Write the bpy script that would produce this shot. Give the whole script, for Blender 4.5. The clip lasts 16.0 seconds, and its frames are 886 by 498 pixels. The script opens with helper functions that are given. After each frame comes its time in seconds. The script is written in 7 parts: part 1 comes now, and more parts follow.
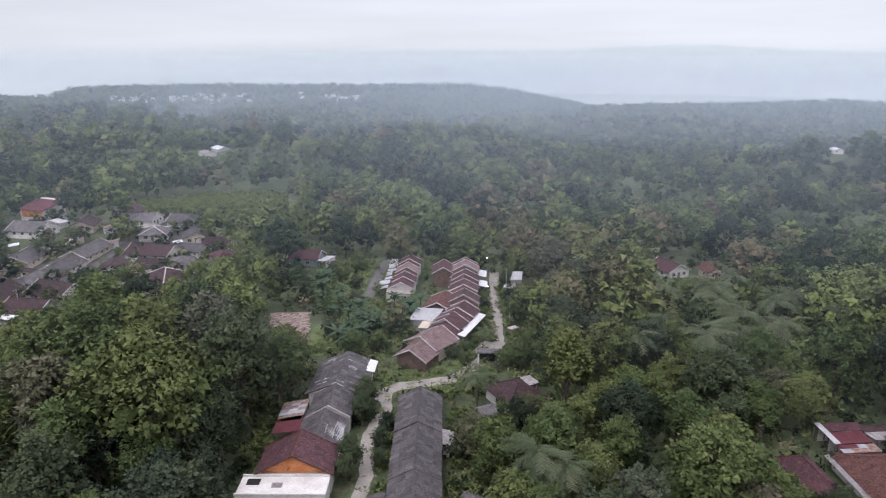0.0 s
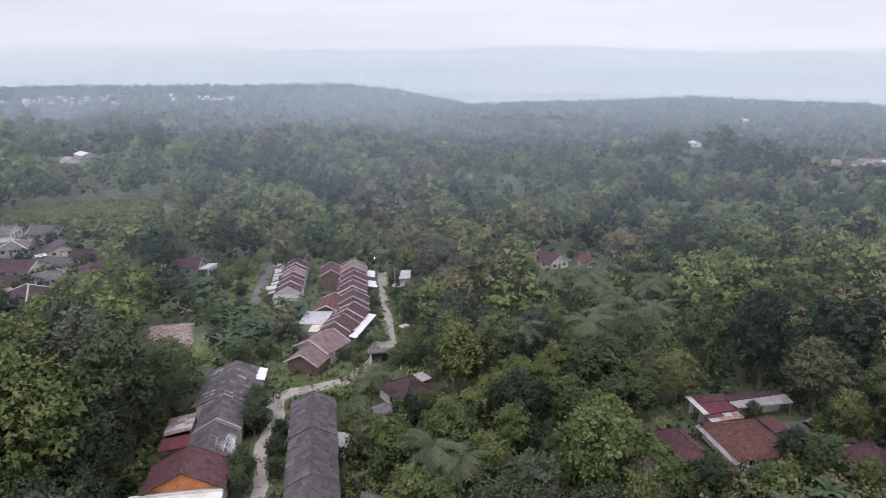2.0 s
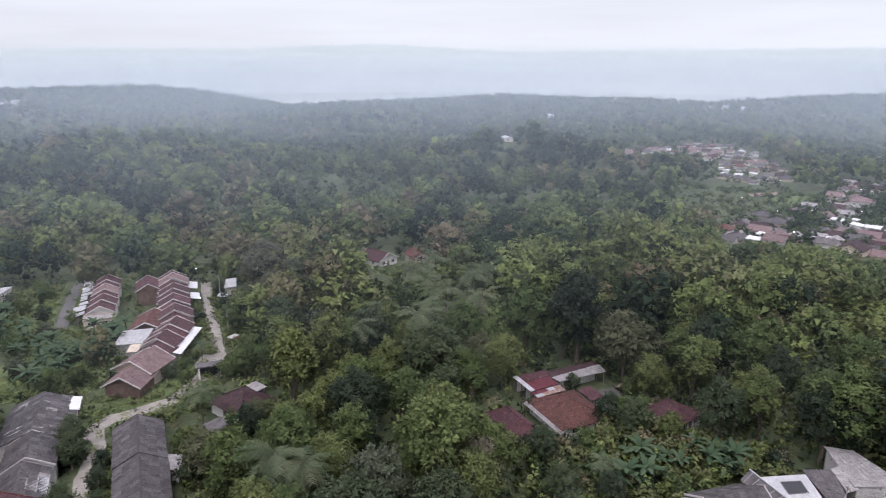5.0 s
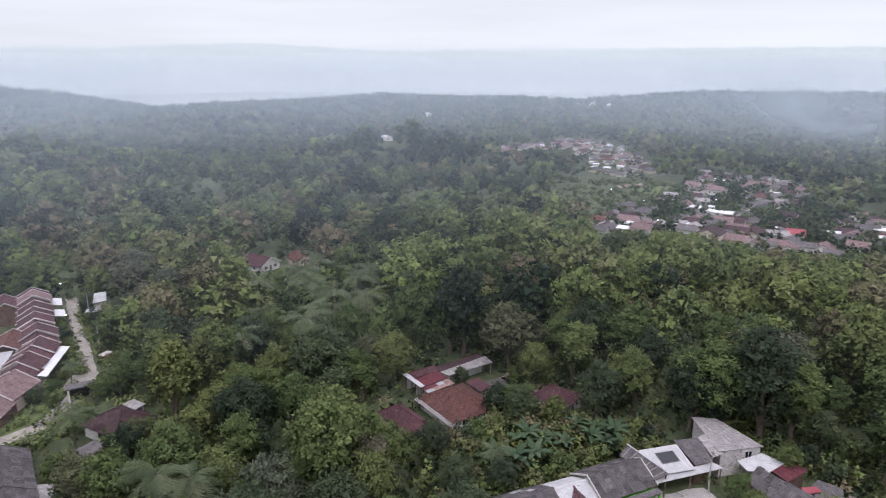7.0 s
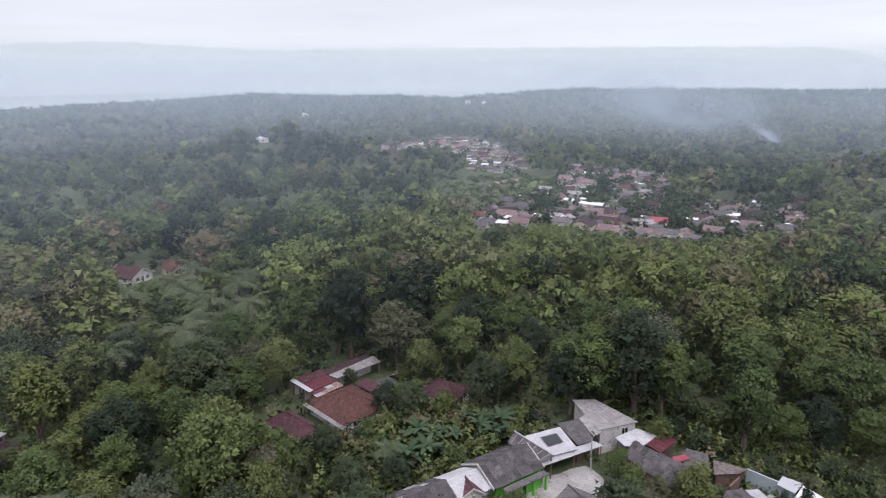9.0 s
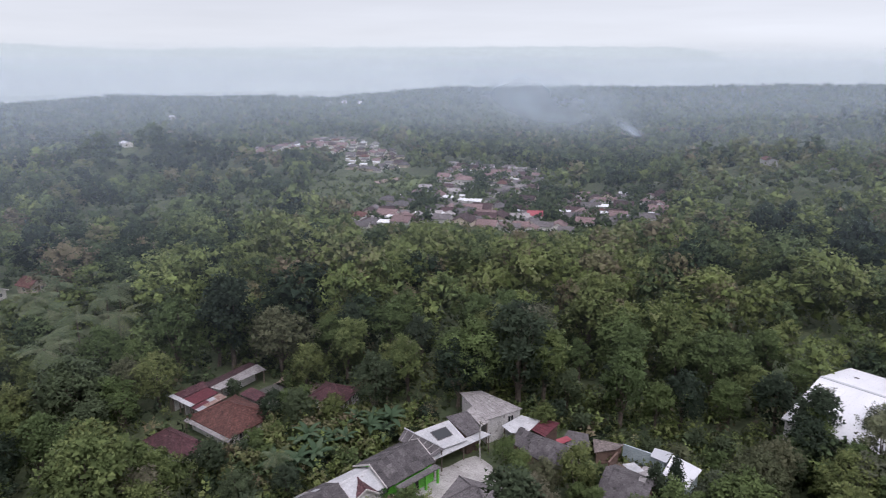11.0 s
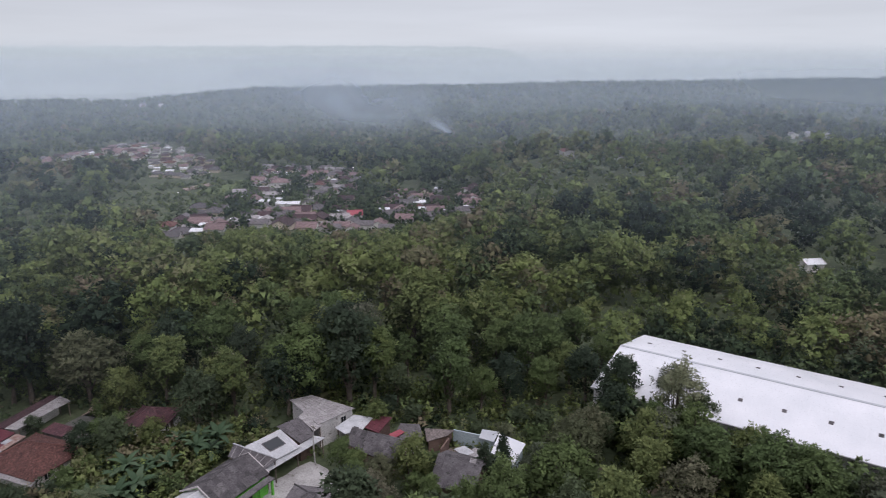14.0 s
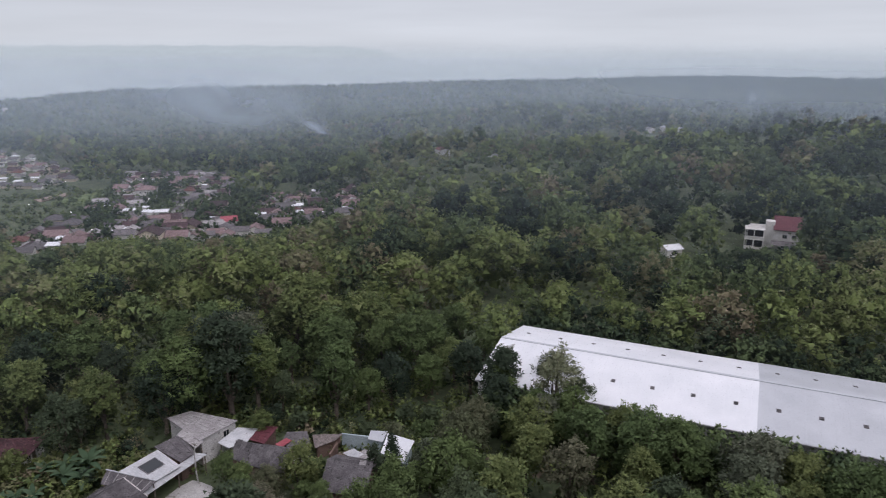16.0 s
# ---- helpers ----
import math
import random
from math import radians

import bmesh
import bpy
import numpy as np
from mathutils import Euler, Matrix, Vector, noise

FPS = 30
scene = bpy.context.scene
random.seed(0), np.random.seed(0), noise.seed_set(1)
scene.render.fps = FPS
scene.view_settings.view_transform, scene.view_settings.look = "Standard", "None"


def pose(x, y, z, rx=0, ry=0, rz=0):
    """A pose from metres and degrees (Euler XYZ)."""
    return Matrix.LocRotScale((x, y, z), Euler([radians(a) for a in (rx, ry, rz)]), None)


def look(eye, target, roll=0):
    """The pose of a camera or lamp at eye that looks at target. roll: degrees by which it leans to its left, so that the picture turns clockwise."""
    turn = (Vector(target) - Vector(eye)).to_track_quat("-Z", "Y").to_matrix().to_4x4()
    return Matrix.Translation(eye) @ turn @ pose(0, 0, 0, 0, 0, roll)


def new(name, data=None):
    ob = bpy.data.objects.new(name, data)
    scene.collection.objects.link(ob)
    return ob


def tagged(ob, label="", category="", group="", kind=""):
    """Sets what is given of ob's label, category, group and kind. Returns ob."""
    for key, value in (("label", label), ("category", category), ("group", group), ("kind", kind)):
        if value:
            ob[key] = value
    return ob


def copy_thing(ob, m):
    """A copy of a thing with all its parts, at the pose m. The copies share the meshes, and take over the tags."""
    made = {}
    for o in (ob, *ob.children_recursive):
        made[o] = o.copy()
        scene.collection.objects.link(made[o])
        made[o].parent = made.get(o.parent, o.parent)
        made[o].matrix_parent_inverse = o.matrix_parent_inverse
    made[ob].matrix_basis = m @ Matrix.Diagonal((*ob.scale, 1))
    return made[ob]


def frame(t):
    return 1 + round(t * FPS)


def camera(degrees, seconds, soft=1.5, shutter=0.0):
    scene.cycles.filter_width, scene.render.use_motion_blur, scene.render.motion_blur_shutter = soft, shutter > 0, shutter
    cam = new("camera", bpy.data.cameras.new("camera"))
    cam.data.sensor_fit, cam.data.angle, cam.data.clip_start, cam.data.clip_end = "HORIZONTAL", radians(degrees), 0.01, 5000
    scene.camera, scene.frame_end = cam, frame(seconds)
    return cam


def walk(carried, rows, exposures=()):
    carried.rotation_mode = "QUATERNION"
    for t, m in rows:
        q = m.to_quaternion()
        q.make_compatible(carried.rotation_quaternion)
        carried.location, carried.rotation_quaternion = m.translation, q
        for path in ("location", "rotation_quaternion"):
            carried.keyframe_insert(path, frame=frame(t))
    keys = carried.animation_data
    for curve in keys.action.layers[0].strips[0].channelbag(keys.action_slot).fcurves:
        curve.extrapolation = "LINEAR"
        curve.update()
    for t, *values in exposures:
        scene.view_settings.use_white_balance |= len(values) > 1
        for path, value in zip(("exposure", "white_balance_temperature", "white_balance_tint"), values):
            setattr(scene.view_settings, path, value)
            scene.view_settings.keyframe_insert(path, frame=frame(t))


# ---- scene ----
cam = camera(64.69, 16.0, soft=1.0, shutter=0.5)
# seconds, x, y, z, heading (clockwise), pitch, lean
ROWS = [
    (0.0, 0.000, 0.000, 60.000, 0.000, -15.389, -0.080),
    (1.0, -0.055, -0.346, 60.073, 4.771, -15.388, -0.087),
    (2.0, -0.115, -0.680, 60.146, 9.562, -15.393, -0.094),
    (3.0, -0.180, -1.003, 60.220, 14.375, -15.402, -0.100),
    (4.0, -0.250, -1.315, 60.294, 19.207, -15.416, -0.104),
    (5.0, -0.325, -1.615, 60.369, 24.059, -15.433, -0.107),
    (6.0, -0.406, -1.904, 60.445, 28.929, -15.452, -0.110),
    (7.0, -0.491, -2.181, 60.520, 33.818, -15.473, -0.111),
    (8.0, -0.582, -2.446, 60.596, 38.725, -15.494, -0.111),
    (9.0, -0.677, -2.701, 60.673, 43.648, -15.515, -0.110),
    (10.0, -0.778, -2.944, 60.750, 48.588, -15.535, -0.107),
    (11.0, -0.884, -3.175, 60.828, 53.544, -15.553, -0.104),
    (12.0, -0.995, -3.395, 60.906, 58.515, -15.567, -0.099),
    (13.0, -1.111, -3.603, 60.984, 63.501, -15.578, -0.093),
    (14.0, -1.232, -3.800, 61.063, 68.501, -15.584, -0.086),
    (15.0, -1.359, -3.986, 61.143, 73.514, -15.584, -0.077),
    (16.0, -1.490, -4.160, 61.223, 78.541, -15.578, -0.068),
]
walk(cam, [(t, pose(x, y, z, 0, 0, -yaw) @ pose(0, 0, 0, 90 + pitch) @ pose(0, 0, 0, 0, 0, -lean))
           for t, x, y, z, yaw, pitch, lean in ROWS], exposures=[(0.0, 0.34, 6280, 20.8), (4.0, 0.38, 6290, 21.2), (9.0, 0.35, 6280, 20.8), (12.5, 0.05, 6270, 20.4), (14.5, -0.09, 6270, 19.8), (16.0, -0.12, 6270, 19.6)])

# ---- world and light: an even overcast evening sky ----
world = bpy.data.worlds.new("overcast")
scene.world = world
world.use_nodes = True
wt = world.node_tree
wt.nodes.clear()


def wnode(kind, **props):
    n = wt.nodes.new(kind)
    for k, v in props.items():
        if k in ("sky_type", "sun_disc", "sun_elevation", "sun_rotation"):
            if k == "sky_type": n.sky_type = v
            if k == "sun_disc": n.sun_disc = v
            if k == "sun_elevation": n.sun_elevation = v
            if k == "sun_rotation": n.sun_rotation = v
    return n


SUN_ELEV, SUN_AZ = 58.0, 215.0
sky = wnode("ShaderNodeTexSky", sky_type="NISHITA", sun_disc=False, sun_elevation=radians(SUN_ELEV), sun_rotation=radians(SUN_AZ))
coord = wnode("ShaderNodeTexCoord")
sep = wnode("ShaderNodeSeparateXYZ")
wt.links.new(coord.outputs["Generated"], sep.inputs[0])
ramp = wnode("ShaderNodeValToRGB")
els = ramp.color_ramp.elements
els[0].position, els[0].color = 0.44, (0.40, 0.45, 0.50, 1)
els[1].position, els[1].color = 1.0, (1.06, 1.06, 1.10, 1)
for spot, col in ((0.497, (0.545, 0.612, 0.635, 1)), (0.510, (0.590, 0.642, 0.656, 1)), (0.537, (0.588, 0.634, 0.652, 1)), (0.62, (0.73, 0.74, 0.77, 1))):
    e = els.new(spot)
    e.color = col
half = wnode("ShaderNodeMath")
half.operation = "MULTIPLY_ADD"
half.inputs[1].default_value, half.inputs[2].default_value = 0.5, 0.5
wt.links.new(sep.outputs["Z"], half.inputs[0])
wt.links.new(half.outputs[0], ramp.inputs[0])
# long soft cloud streaks
mapn = wnode("ShaderNodeMapping")
mapn.inputs["Scale"].default_value = (1.5, 1.5, 16.0)
wt.links.new(coord.outputs["Generated"], mapn.inputs["Vector"])
cloud = wnode("ShaderNodeTexNoise")
cloud.inputs["Scale"].default_value, cloud.inputs["Detail"].default_value = 1.6, 4.0
wt.links.new(mapn.outputs[0], cloud.inputs["Vector"])
cr = wnode("ShaderNodeMapRange")
cr.inputs["From Min"].default_value, cr.inputs["From Max"].default_value = 0.3, 0.7
cr.inputs["To Min"].default_value, cr.inputs["To Max"].default_value = 0.93, 1.06
wt.links.new(cloud.outputs["Fac"], cr.inputs["Value"])
mulc = wnode("ShaderNodeMixRGB")
mulc.blend_type, mulc.inputs[0].default_value = "MULTIPLY", 1.0
wt.links.new(ramp.outputs[0], mulc.inputs[1])
wt.links.new(cr.outputs[0], mulc.inputs[2])
east = wnode("ShaderNodeMapRange")
east.inputs["From Min"].default_value = -1.0
east.inputs["To Min"].default_value, east.inputs["To Max"].default_value = 0.9, 1.1
wt.links.new(sep.outputs["X"], east.inputs["Value"])
mule = wnode("ShaderNodeMixRGB")
mule.blend_type, mule.inputs[0].default_value = "MULTIPLY", 1.0
wt.links.new(mulc.outputs[0], mule.inputs[1])
wt.links.new(east.outputs[0], mule.inputs[2])
bg_cloud, bg_sky, add, out = (wnode("ShaderNodeBackground"), wnode("ShaderNodeBackground"), wnode("ShaderNodeAddShader"), wnode("ShaderNodeOutputWorld"))
wt.links.new(mule.outputs[0], bg_cloud.inputs["Color"])
wt.links.new(sky.outputs[0], bg_sky.inputs["Color"])
bg_cloud.inputs["Strength"].default_value, bg_sky.inputs["Strength"].default_value = 1.0, 0.006
wt.links.new(bg_cloud.outputs[0], add.inputs[0])
wt.links.new(bg_sky.outputs[0], add.inputs[1])
wt.links.new(add.outputs[0], out.inputs["Surface"])

sun = new("sun", bpy.data.lights.new("sun", "SUN"))
sun.data.energy, sun.data.angle, sun.data.color = 1.1, radians(25), (1.0, 0.97, 0.93)
sun.matrix_basis = look((100 * math.sin(radians(SUN_AZ)), 100 * math.cos(radians(SUN_AZ)), 100 * math.tan(radians(SUN_ELEV))), (0, 0, 0))


# ---- materials ----
def nodes_of(name):
    m = bpy.data.materials.new(name)
    m.use_nodes = True
    t = m.node_tree
    t.nodes.clear()
    o = t.nodes.new("ShaderNodeOutputMaterial")
    return m, t, o


def surface(name, a, b, size=1.0, rough=0.8, bump=0.3, fine=12.0, metal=0.0, vary=0.12, spots=None, ribs=0.0, axis="X", spot_at=0.6, world_coords=False, coarse=0.25):
    """Two tones mixed by a coarse noise, fine grain in relief, an own shade for each object, optional spots and ribs."""
    m, t, o = nodes_of(name)
    N, L = t.nodes.new, t.links.new
    p = N("ShaderNodeBsdfPrincipled")
    p.inputs["Roughness"].default_value, p.inputs["Metallic"].default_value = rough, metal
    if world_coords:
        tc = N("ShaderNodeNewGeometry").outputs["Position"]
    else:
        tc = N("ShaderNodeTexCoord").outputs["Object"]
    info = N("ShaderNodeObjectInfo")
    off = N("ShaderNodeVectorMath")
    off.operation = "MULTIPLY_ADD"
    off.inputs[1].default_value = (37, 61, 17)
    comb = N("ShaderNodeCombineXYZ")
    for i in range(3):
        L(info.outputs["Random"], comb.inputs[i])
    L(comb.outputs[0], off.inputs[0])
    L(tc, off.inputs[2])
    n1, n2 = N("ShaderNodeTexNoise"), N("ShaderNodeTexNoise")
    n1.inputs["Scale"].default_value, n1.inputs["Detail"].default_value = 1.0 / size, 5
    n2.inputs["Scale"].default_value, n2.inputs["Detail"].default_value = fine, 3
    L(off.outputs[0], n1.inputs["Vector"])
    L(off.outputs[0], n2.inputs["Vector"])
    mr = N("ShaderNodeMapRange")
    mr.inputs["From Min"].default_value, mr.inputs["From Max"].default_value = 0.32, 0.68
    L(n1.outputs["Fac"], mr.inputs["Value"])
    mix = N("ShaderNodeMixRGB")
    mix.inputs[1].default_value, mix.inputs[2].default_value = (*a, 1), (*b, 1)
    L(mr.outputs[0], mix.inputs[0])
    col = mix.outputs[0]
    if spots:
        n3 = N("ShaderNodeTexNoise")
        n3.inputs["Scale"].default_value, n3.inputs["Detail"].default_value = 2.3 / size, 6
        L(off.outputs[0], n3.inputs["Vector"])
        r3 = N("ShaderNodeMapRange")
        r3.inputs["From Min"].default_value, r3.inputs["From Max"].default_value = spot_at, spot_at + 0.08
        L(n3.outputs["Fac"], r3.inputs["Value"])
        mx = N("ShaderNodeMixRGB")
        mx.inputs[2].default_value = (*spots, 1)
        L(r3.outputs[0], mx.inputs[0])
        L(col, mx.inputs[1])
        col = mx.outputs[0]
    grain = N("ShaderNodeMapRange")
    grain.inputs["From Min"].default_value, grain.inputs["From Max"].default_value = 0.3, 0.7
    grain.inputs["To Min"].default_value, grain.inputs["To Max"].default_value = 1 - coarse, 1 + coarse
    L(n2.outputs["Fac"], grain.inputs["Value"])
    own = N("ShaderNodeMapRange")
    own.inputs["To Min"].default_value, own.inputs["To Max"].default_value = 1 - vary, 1 + vary
    L(info.outputs["Random"], own.inputs["Value"])
    mm = N("ShaderNodeMath")
    mm.operation = "MULTIPLY"
    L(grain.outputs[0], mm.inputs[0])
    L(own.outputs[0], mm.inputs[1])
    mul = N("ShaderNodeMixRGB")
    mul.blend_type, mul.inputs[0].default_value = "MULTIPLY", 1.0
    L(col, mul.inputs[1])
    L(mm.outputs[0], mul.inputs[2])
    L(mul.outputs[0], p.inputs["Base Color"])
    height = n2.outputs["Fac"]
    if ribs:
        wv = N("ShaderNodeTexWave")
        wv.bands_direction = axis
        wv.inputs["Scale"].default_value = ribs
        L(tc, wv.inputs["Vector"])
        ad = N("ShaderNodeMath")
        ad.operation = "MULTIPLY_ADD"
        ad.inputs[1].default_value = 3.0
        L(wv.outputs["Fac"], ad.inputs[0])
        L(n2.outputs["Fac"], ad.inputs[2])
        height = ad.outputs[0]
    bp = N("ShaderNodeBump")
    bp.inputs["Strength"].default_value, bp.inputs["Distance"].default_value = bump, 0.03
    L(height, bp.inputs["Height"])
    L(bp.outputs[0], p.inputs["Normal"])
    L(p.outputs[0], o.inputs["Surface"])
    return m


DARK_TONES = ((0.0, (0.032, 0.050, 0.034)), (0.5, (0.045, 0.067, 0.041)), (1.0, (0.058, 0.081, 0.050)))
MID_TONES = ((0.0, (0.063, 0.088, 0.051)), (0.5, (0.079, 0.108, 0.059)), (1.0, (0.094, 0.124, 0.064)))
BRIGHT_TONES = ((0.0, (0.093, 0.137, 0.055)), (0.6, (0.121, 0.167, 0.062)), (1.0, (0.162, 0.191, 0.071)))
GREY_TONES = ((0.0, (0.102, 0.126, 0.082)), (0.6, (0.134, 0.151, 0.102)), (1.0, (0.156, 0.164, 0.115)))
OLIVE_TONES = ((0.0, (0.105, 0.124, 0.067)), (0.5, (0.136, 0.144, 0.084)), (1.0, (0.161, 0.155, 0.106)))
LEAF_TONES = ((0.0, (0.031, 0.052, 0.033)), (0.20, (0.062, 0.096, 0.049)), (0.40, (0.112, 0.156, 0.071)), (0.56, (0.155, 0.211, 0.082)),
              (0.72, (0.215, 0.272, 0.090)), (0.84, (0.214, 0.228, 0.112)), (1.0, (0.228, 0.190, 0.126)))


def foliage(name, joined, tones=LEAF_TONES, leafy=0.25, round_=True):
    """Leaves: each tree its own tone, each leaf slightly its own, a little light through the blade."""
    m, t, o = nodes_of(name)
    N, L = t.nodes.new, t.links.new
    geo = N("ShaderNodeNewGeometry")
    if joined:
        at = N("ShaderNodeAttribute")
        at.attribute_name = "tint"
        tint = at.outputs["Fac"]
    else:
        tint = N("ShaderNodeObjectInfo").outputs["Random"]
    rp = N("ShaderNodeValToRGB")
    e = rp.color_ramp.elements
    e[0].position, e[0].color = tones[0][0], (*tones[0][1], 1)
    e[1].position, e[1].color = tones[-1][0], (*tones[-1][1], 1)
    for at_, c in tones[1:-1]:
        k = e.new(at_)
        k.color = (*c, 1)
    jit = N("ShaderNodeMath")
    jit.operation = "MULTIPLY_ADD"
    jit.inputs[1].default_value = 0.07
    sub = N("ShaderNodeMath")
    sub.operation = "SUBTRACT"
    L(geo.outputs["Random Per Island"], sub.inputs[0])
    sub.inputs[1].default_value = 0.5
    L(sub.outputs[0], jit.inputs[0])
    L(tint, jit.inputs[2])
    shoot, swing = N("ShaderNodeAttribute"), N("ShaderNodeMath")
    shoot.attribute_name = "tuft"
    swing.operation = "MULTIPLY_ADD"
    swing.inputs[1].default_value = 0.26 if round_ else 0.0
    L(shoot.outputs["Fac"], swing.inputs[0])
    L(jit.outputs[0], swing.inputs[2])
    L(swing.outputs[0], rp.inputs[0])
    val = N("ShaderNodeMapRange")
    val.inputs["To Min"].default_value, val.inputs["To Max"].default_value = (0.92, 1.1) if joined else (0.9, 1.12)
    L(geo.outputs["Random Per Island"], val.inputs["Value"])
    mul = N("ShaderNodeMixRGB")
    mul.blend_type, mul.inputs[0].default_value = "MULTIPLY", 1.0
    L(rp.outputs[0], mul.inputs[1])
    L(val.outputs[0], mul.inputs[2])
    mul2 = N("ShaderNodeMixRGB")
    mul2.blend_type, mul2.inputs[0].default_value = "MULTIPLY", 1.0
    L(mul.outputs[0], mul2.inputs[1])
    mul = mul2
    # the leaves of a swelling share its roundness
    bil, vt, am, nm = N("ShaderNodeAttribute"), N("ShaderNodeVectorTransform"), N("ShaderNodeVectorMath"), N("ShaderNodeVectorMath")
    bil.attribute_name = "billow"
    vt.vector_type, vt.convert_from, vt.convert_to = "NORMAL", "OBJECT", "WORLD"
    am.operation, nm.operation = "MULTIPLY_ADD", "NORMALIZE"
    fine, away = N("ShaderNodeTexNoise"), N("ShaderNodeVectorMath")
    fine.inputs["Scale"].default_value, fine.inputs["Detail"].default_value = (0.95 if joined else 1.6), 3
    L(geo.outputs["Position"], fine.inputs["Vector"])
    away.operation = "MULTIPLY_ADD"
    away.inputs[1].default_value, away.inputs[2].default_value = (1.8, 1.8, 1.8), (-0.9, -0.9, -0.9)
    L(fine.outputs["Color"], away.inputs[0])
    clump = N("ShaderNodeMapRange")
    clump.inputs["From Min"].default_value, clump.inputs["From Max"].default_value = -0.5, 0.5
    clump.inputs["To Min"].default_value, clump.inputs["To Max"].default_value = 0.68, 1.32
    L(shoot.outputs["Fac"], clump.inputs["Value"])
    L(clump.outputs[0], mul2.inputs[2])
    rough_ = N("ShaderNodeVectorMath")
    rough_.operation = "ADD"
    L(geo.outputs["Normal"], rough_.inputs[0])
    L(away.outputs[0], rough_.inputs[1])
    L(bil.outputs["Vector"], vt.inputs[0])
    L(vt.outputs[0], am.inputs[0])
    am.inputs[1].default_value = (5.0, 5.0, 5.0) if joined else (2.0, 2.0, 2.0)
    L(rough_.outputs[0], am.inputs[2])
    L(am.outputs[0], nm.inputs[0])
    p = N("ShaderNodeBsdfPrincipled")
    if round_:
        L(nm.outputs[0], p.inputs["Normal"])
    p.inputs["Roughness"].default_value = 0.7
    p.inputs["Specular IOR Level"].default_value = 0.15
    L(mul.outputs[0], p.inputs["Base Color"])
    tr = N("ShaderNodeBsdfTranslucent")
    L(mul.outputs[0], tr.inputs["Color"])
    if round_:
        L(nm.outputs[0], tr.inputs["Normal"])
    ms = N("ShaderNodeMixShader")
    ms.inputs[0].default_value = leafy
    L(p.outputs[0], ms.inputs[1])
    L(tr.outputs[0], ms.inputs[2])
    L(ms.outputs[0], o.inputs["Surface"])
    return m


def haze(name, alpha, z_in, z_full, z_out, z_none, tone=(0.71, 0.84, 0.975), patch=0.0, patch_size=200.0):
    """A mostly clear added sheet that paints haze: a pale tone scattering daylight, thinning out above and below."""
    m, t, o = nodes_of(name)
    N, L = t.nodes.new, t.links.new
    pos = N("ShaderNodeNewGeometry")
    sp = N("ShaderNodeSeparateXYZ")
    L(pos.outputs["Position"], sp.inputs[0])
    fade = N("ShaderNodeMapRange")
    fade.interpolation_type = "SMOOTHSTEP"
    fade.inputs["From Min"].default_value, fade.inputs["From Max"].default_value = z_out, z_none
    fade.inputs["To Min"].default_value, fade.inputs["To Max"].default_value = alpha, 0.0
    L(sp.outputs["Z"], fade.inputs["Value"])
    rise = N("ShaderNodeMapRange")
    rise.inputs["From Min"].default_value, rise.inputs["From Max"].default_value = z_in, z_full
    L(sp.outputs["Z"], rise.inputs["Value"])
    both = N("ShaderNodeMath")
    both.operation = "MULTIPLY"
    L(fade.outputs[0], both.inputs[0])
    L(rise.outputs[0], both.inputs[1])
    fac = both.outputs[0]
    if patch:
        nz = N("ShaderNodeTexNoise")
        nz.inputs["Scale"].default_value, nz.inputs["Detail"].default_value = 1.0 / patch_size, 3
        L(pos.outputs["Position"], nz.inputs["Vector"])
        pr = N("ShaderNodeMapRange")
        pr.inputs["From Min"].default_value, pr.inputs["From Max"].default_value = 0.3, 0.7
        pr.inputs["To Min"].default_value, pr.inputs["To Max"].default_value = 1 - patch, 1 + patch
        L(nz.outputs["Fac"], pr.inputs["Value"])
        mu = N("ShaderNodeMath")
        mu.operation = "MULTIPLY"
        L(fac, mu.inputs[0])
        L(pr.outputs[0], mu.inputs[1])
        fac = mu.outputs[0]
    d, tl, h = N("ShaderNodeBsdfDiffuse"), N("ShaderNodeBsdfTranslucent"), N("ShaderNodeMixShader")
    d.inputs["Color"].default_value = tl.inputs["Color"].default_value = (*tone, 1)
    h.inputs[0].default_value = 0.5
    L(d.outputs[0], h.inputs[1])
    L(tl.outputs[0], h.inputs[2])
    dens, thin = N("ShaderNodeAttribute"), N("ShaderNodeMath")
    dens.attribute_name = "haze_amount"
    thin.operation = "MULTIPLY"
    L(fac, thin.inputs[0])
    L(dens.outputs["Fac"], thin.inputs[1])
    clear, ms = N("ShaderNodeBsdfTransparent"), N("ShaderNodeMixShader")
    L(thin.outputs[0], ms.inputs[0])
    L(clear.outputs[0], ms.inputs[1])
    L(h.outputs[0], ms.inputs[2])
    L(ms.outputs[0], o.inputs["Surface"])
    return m


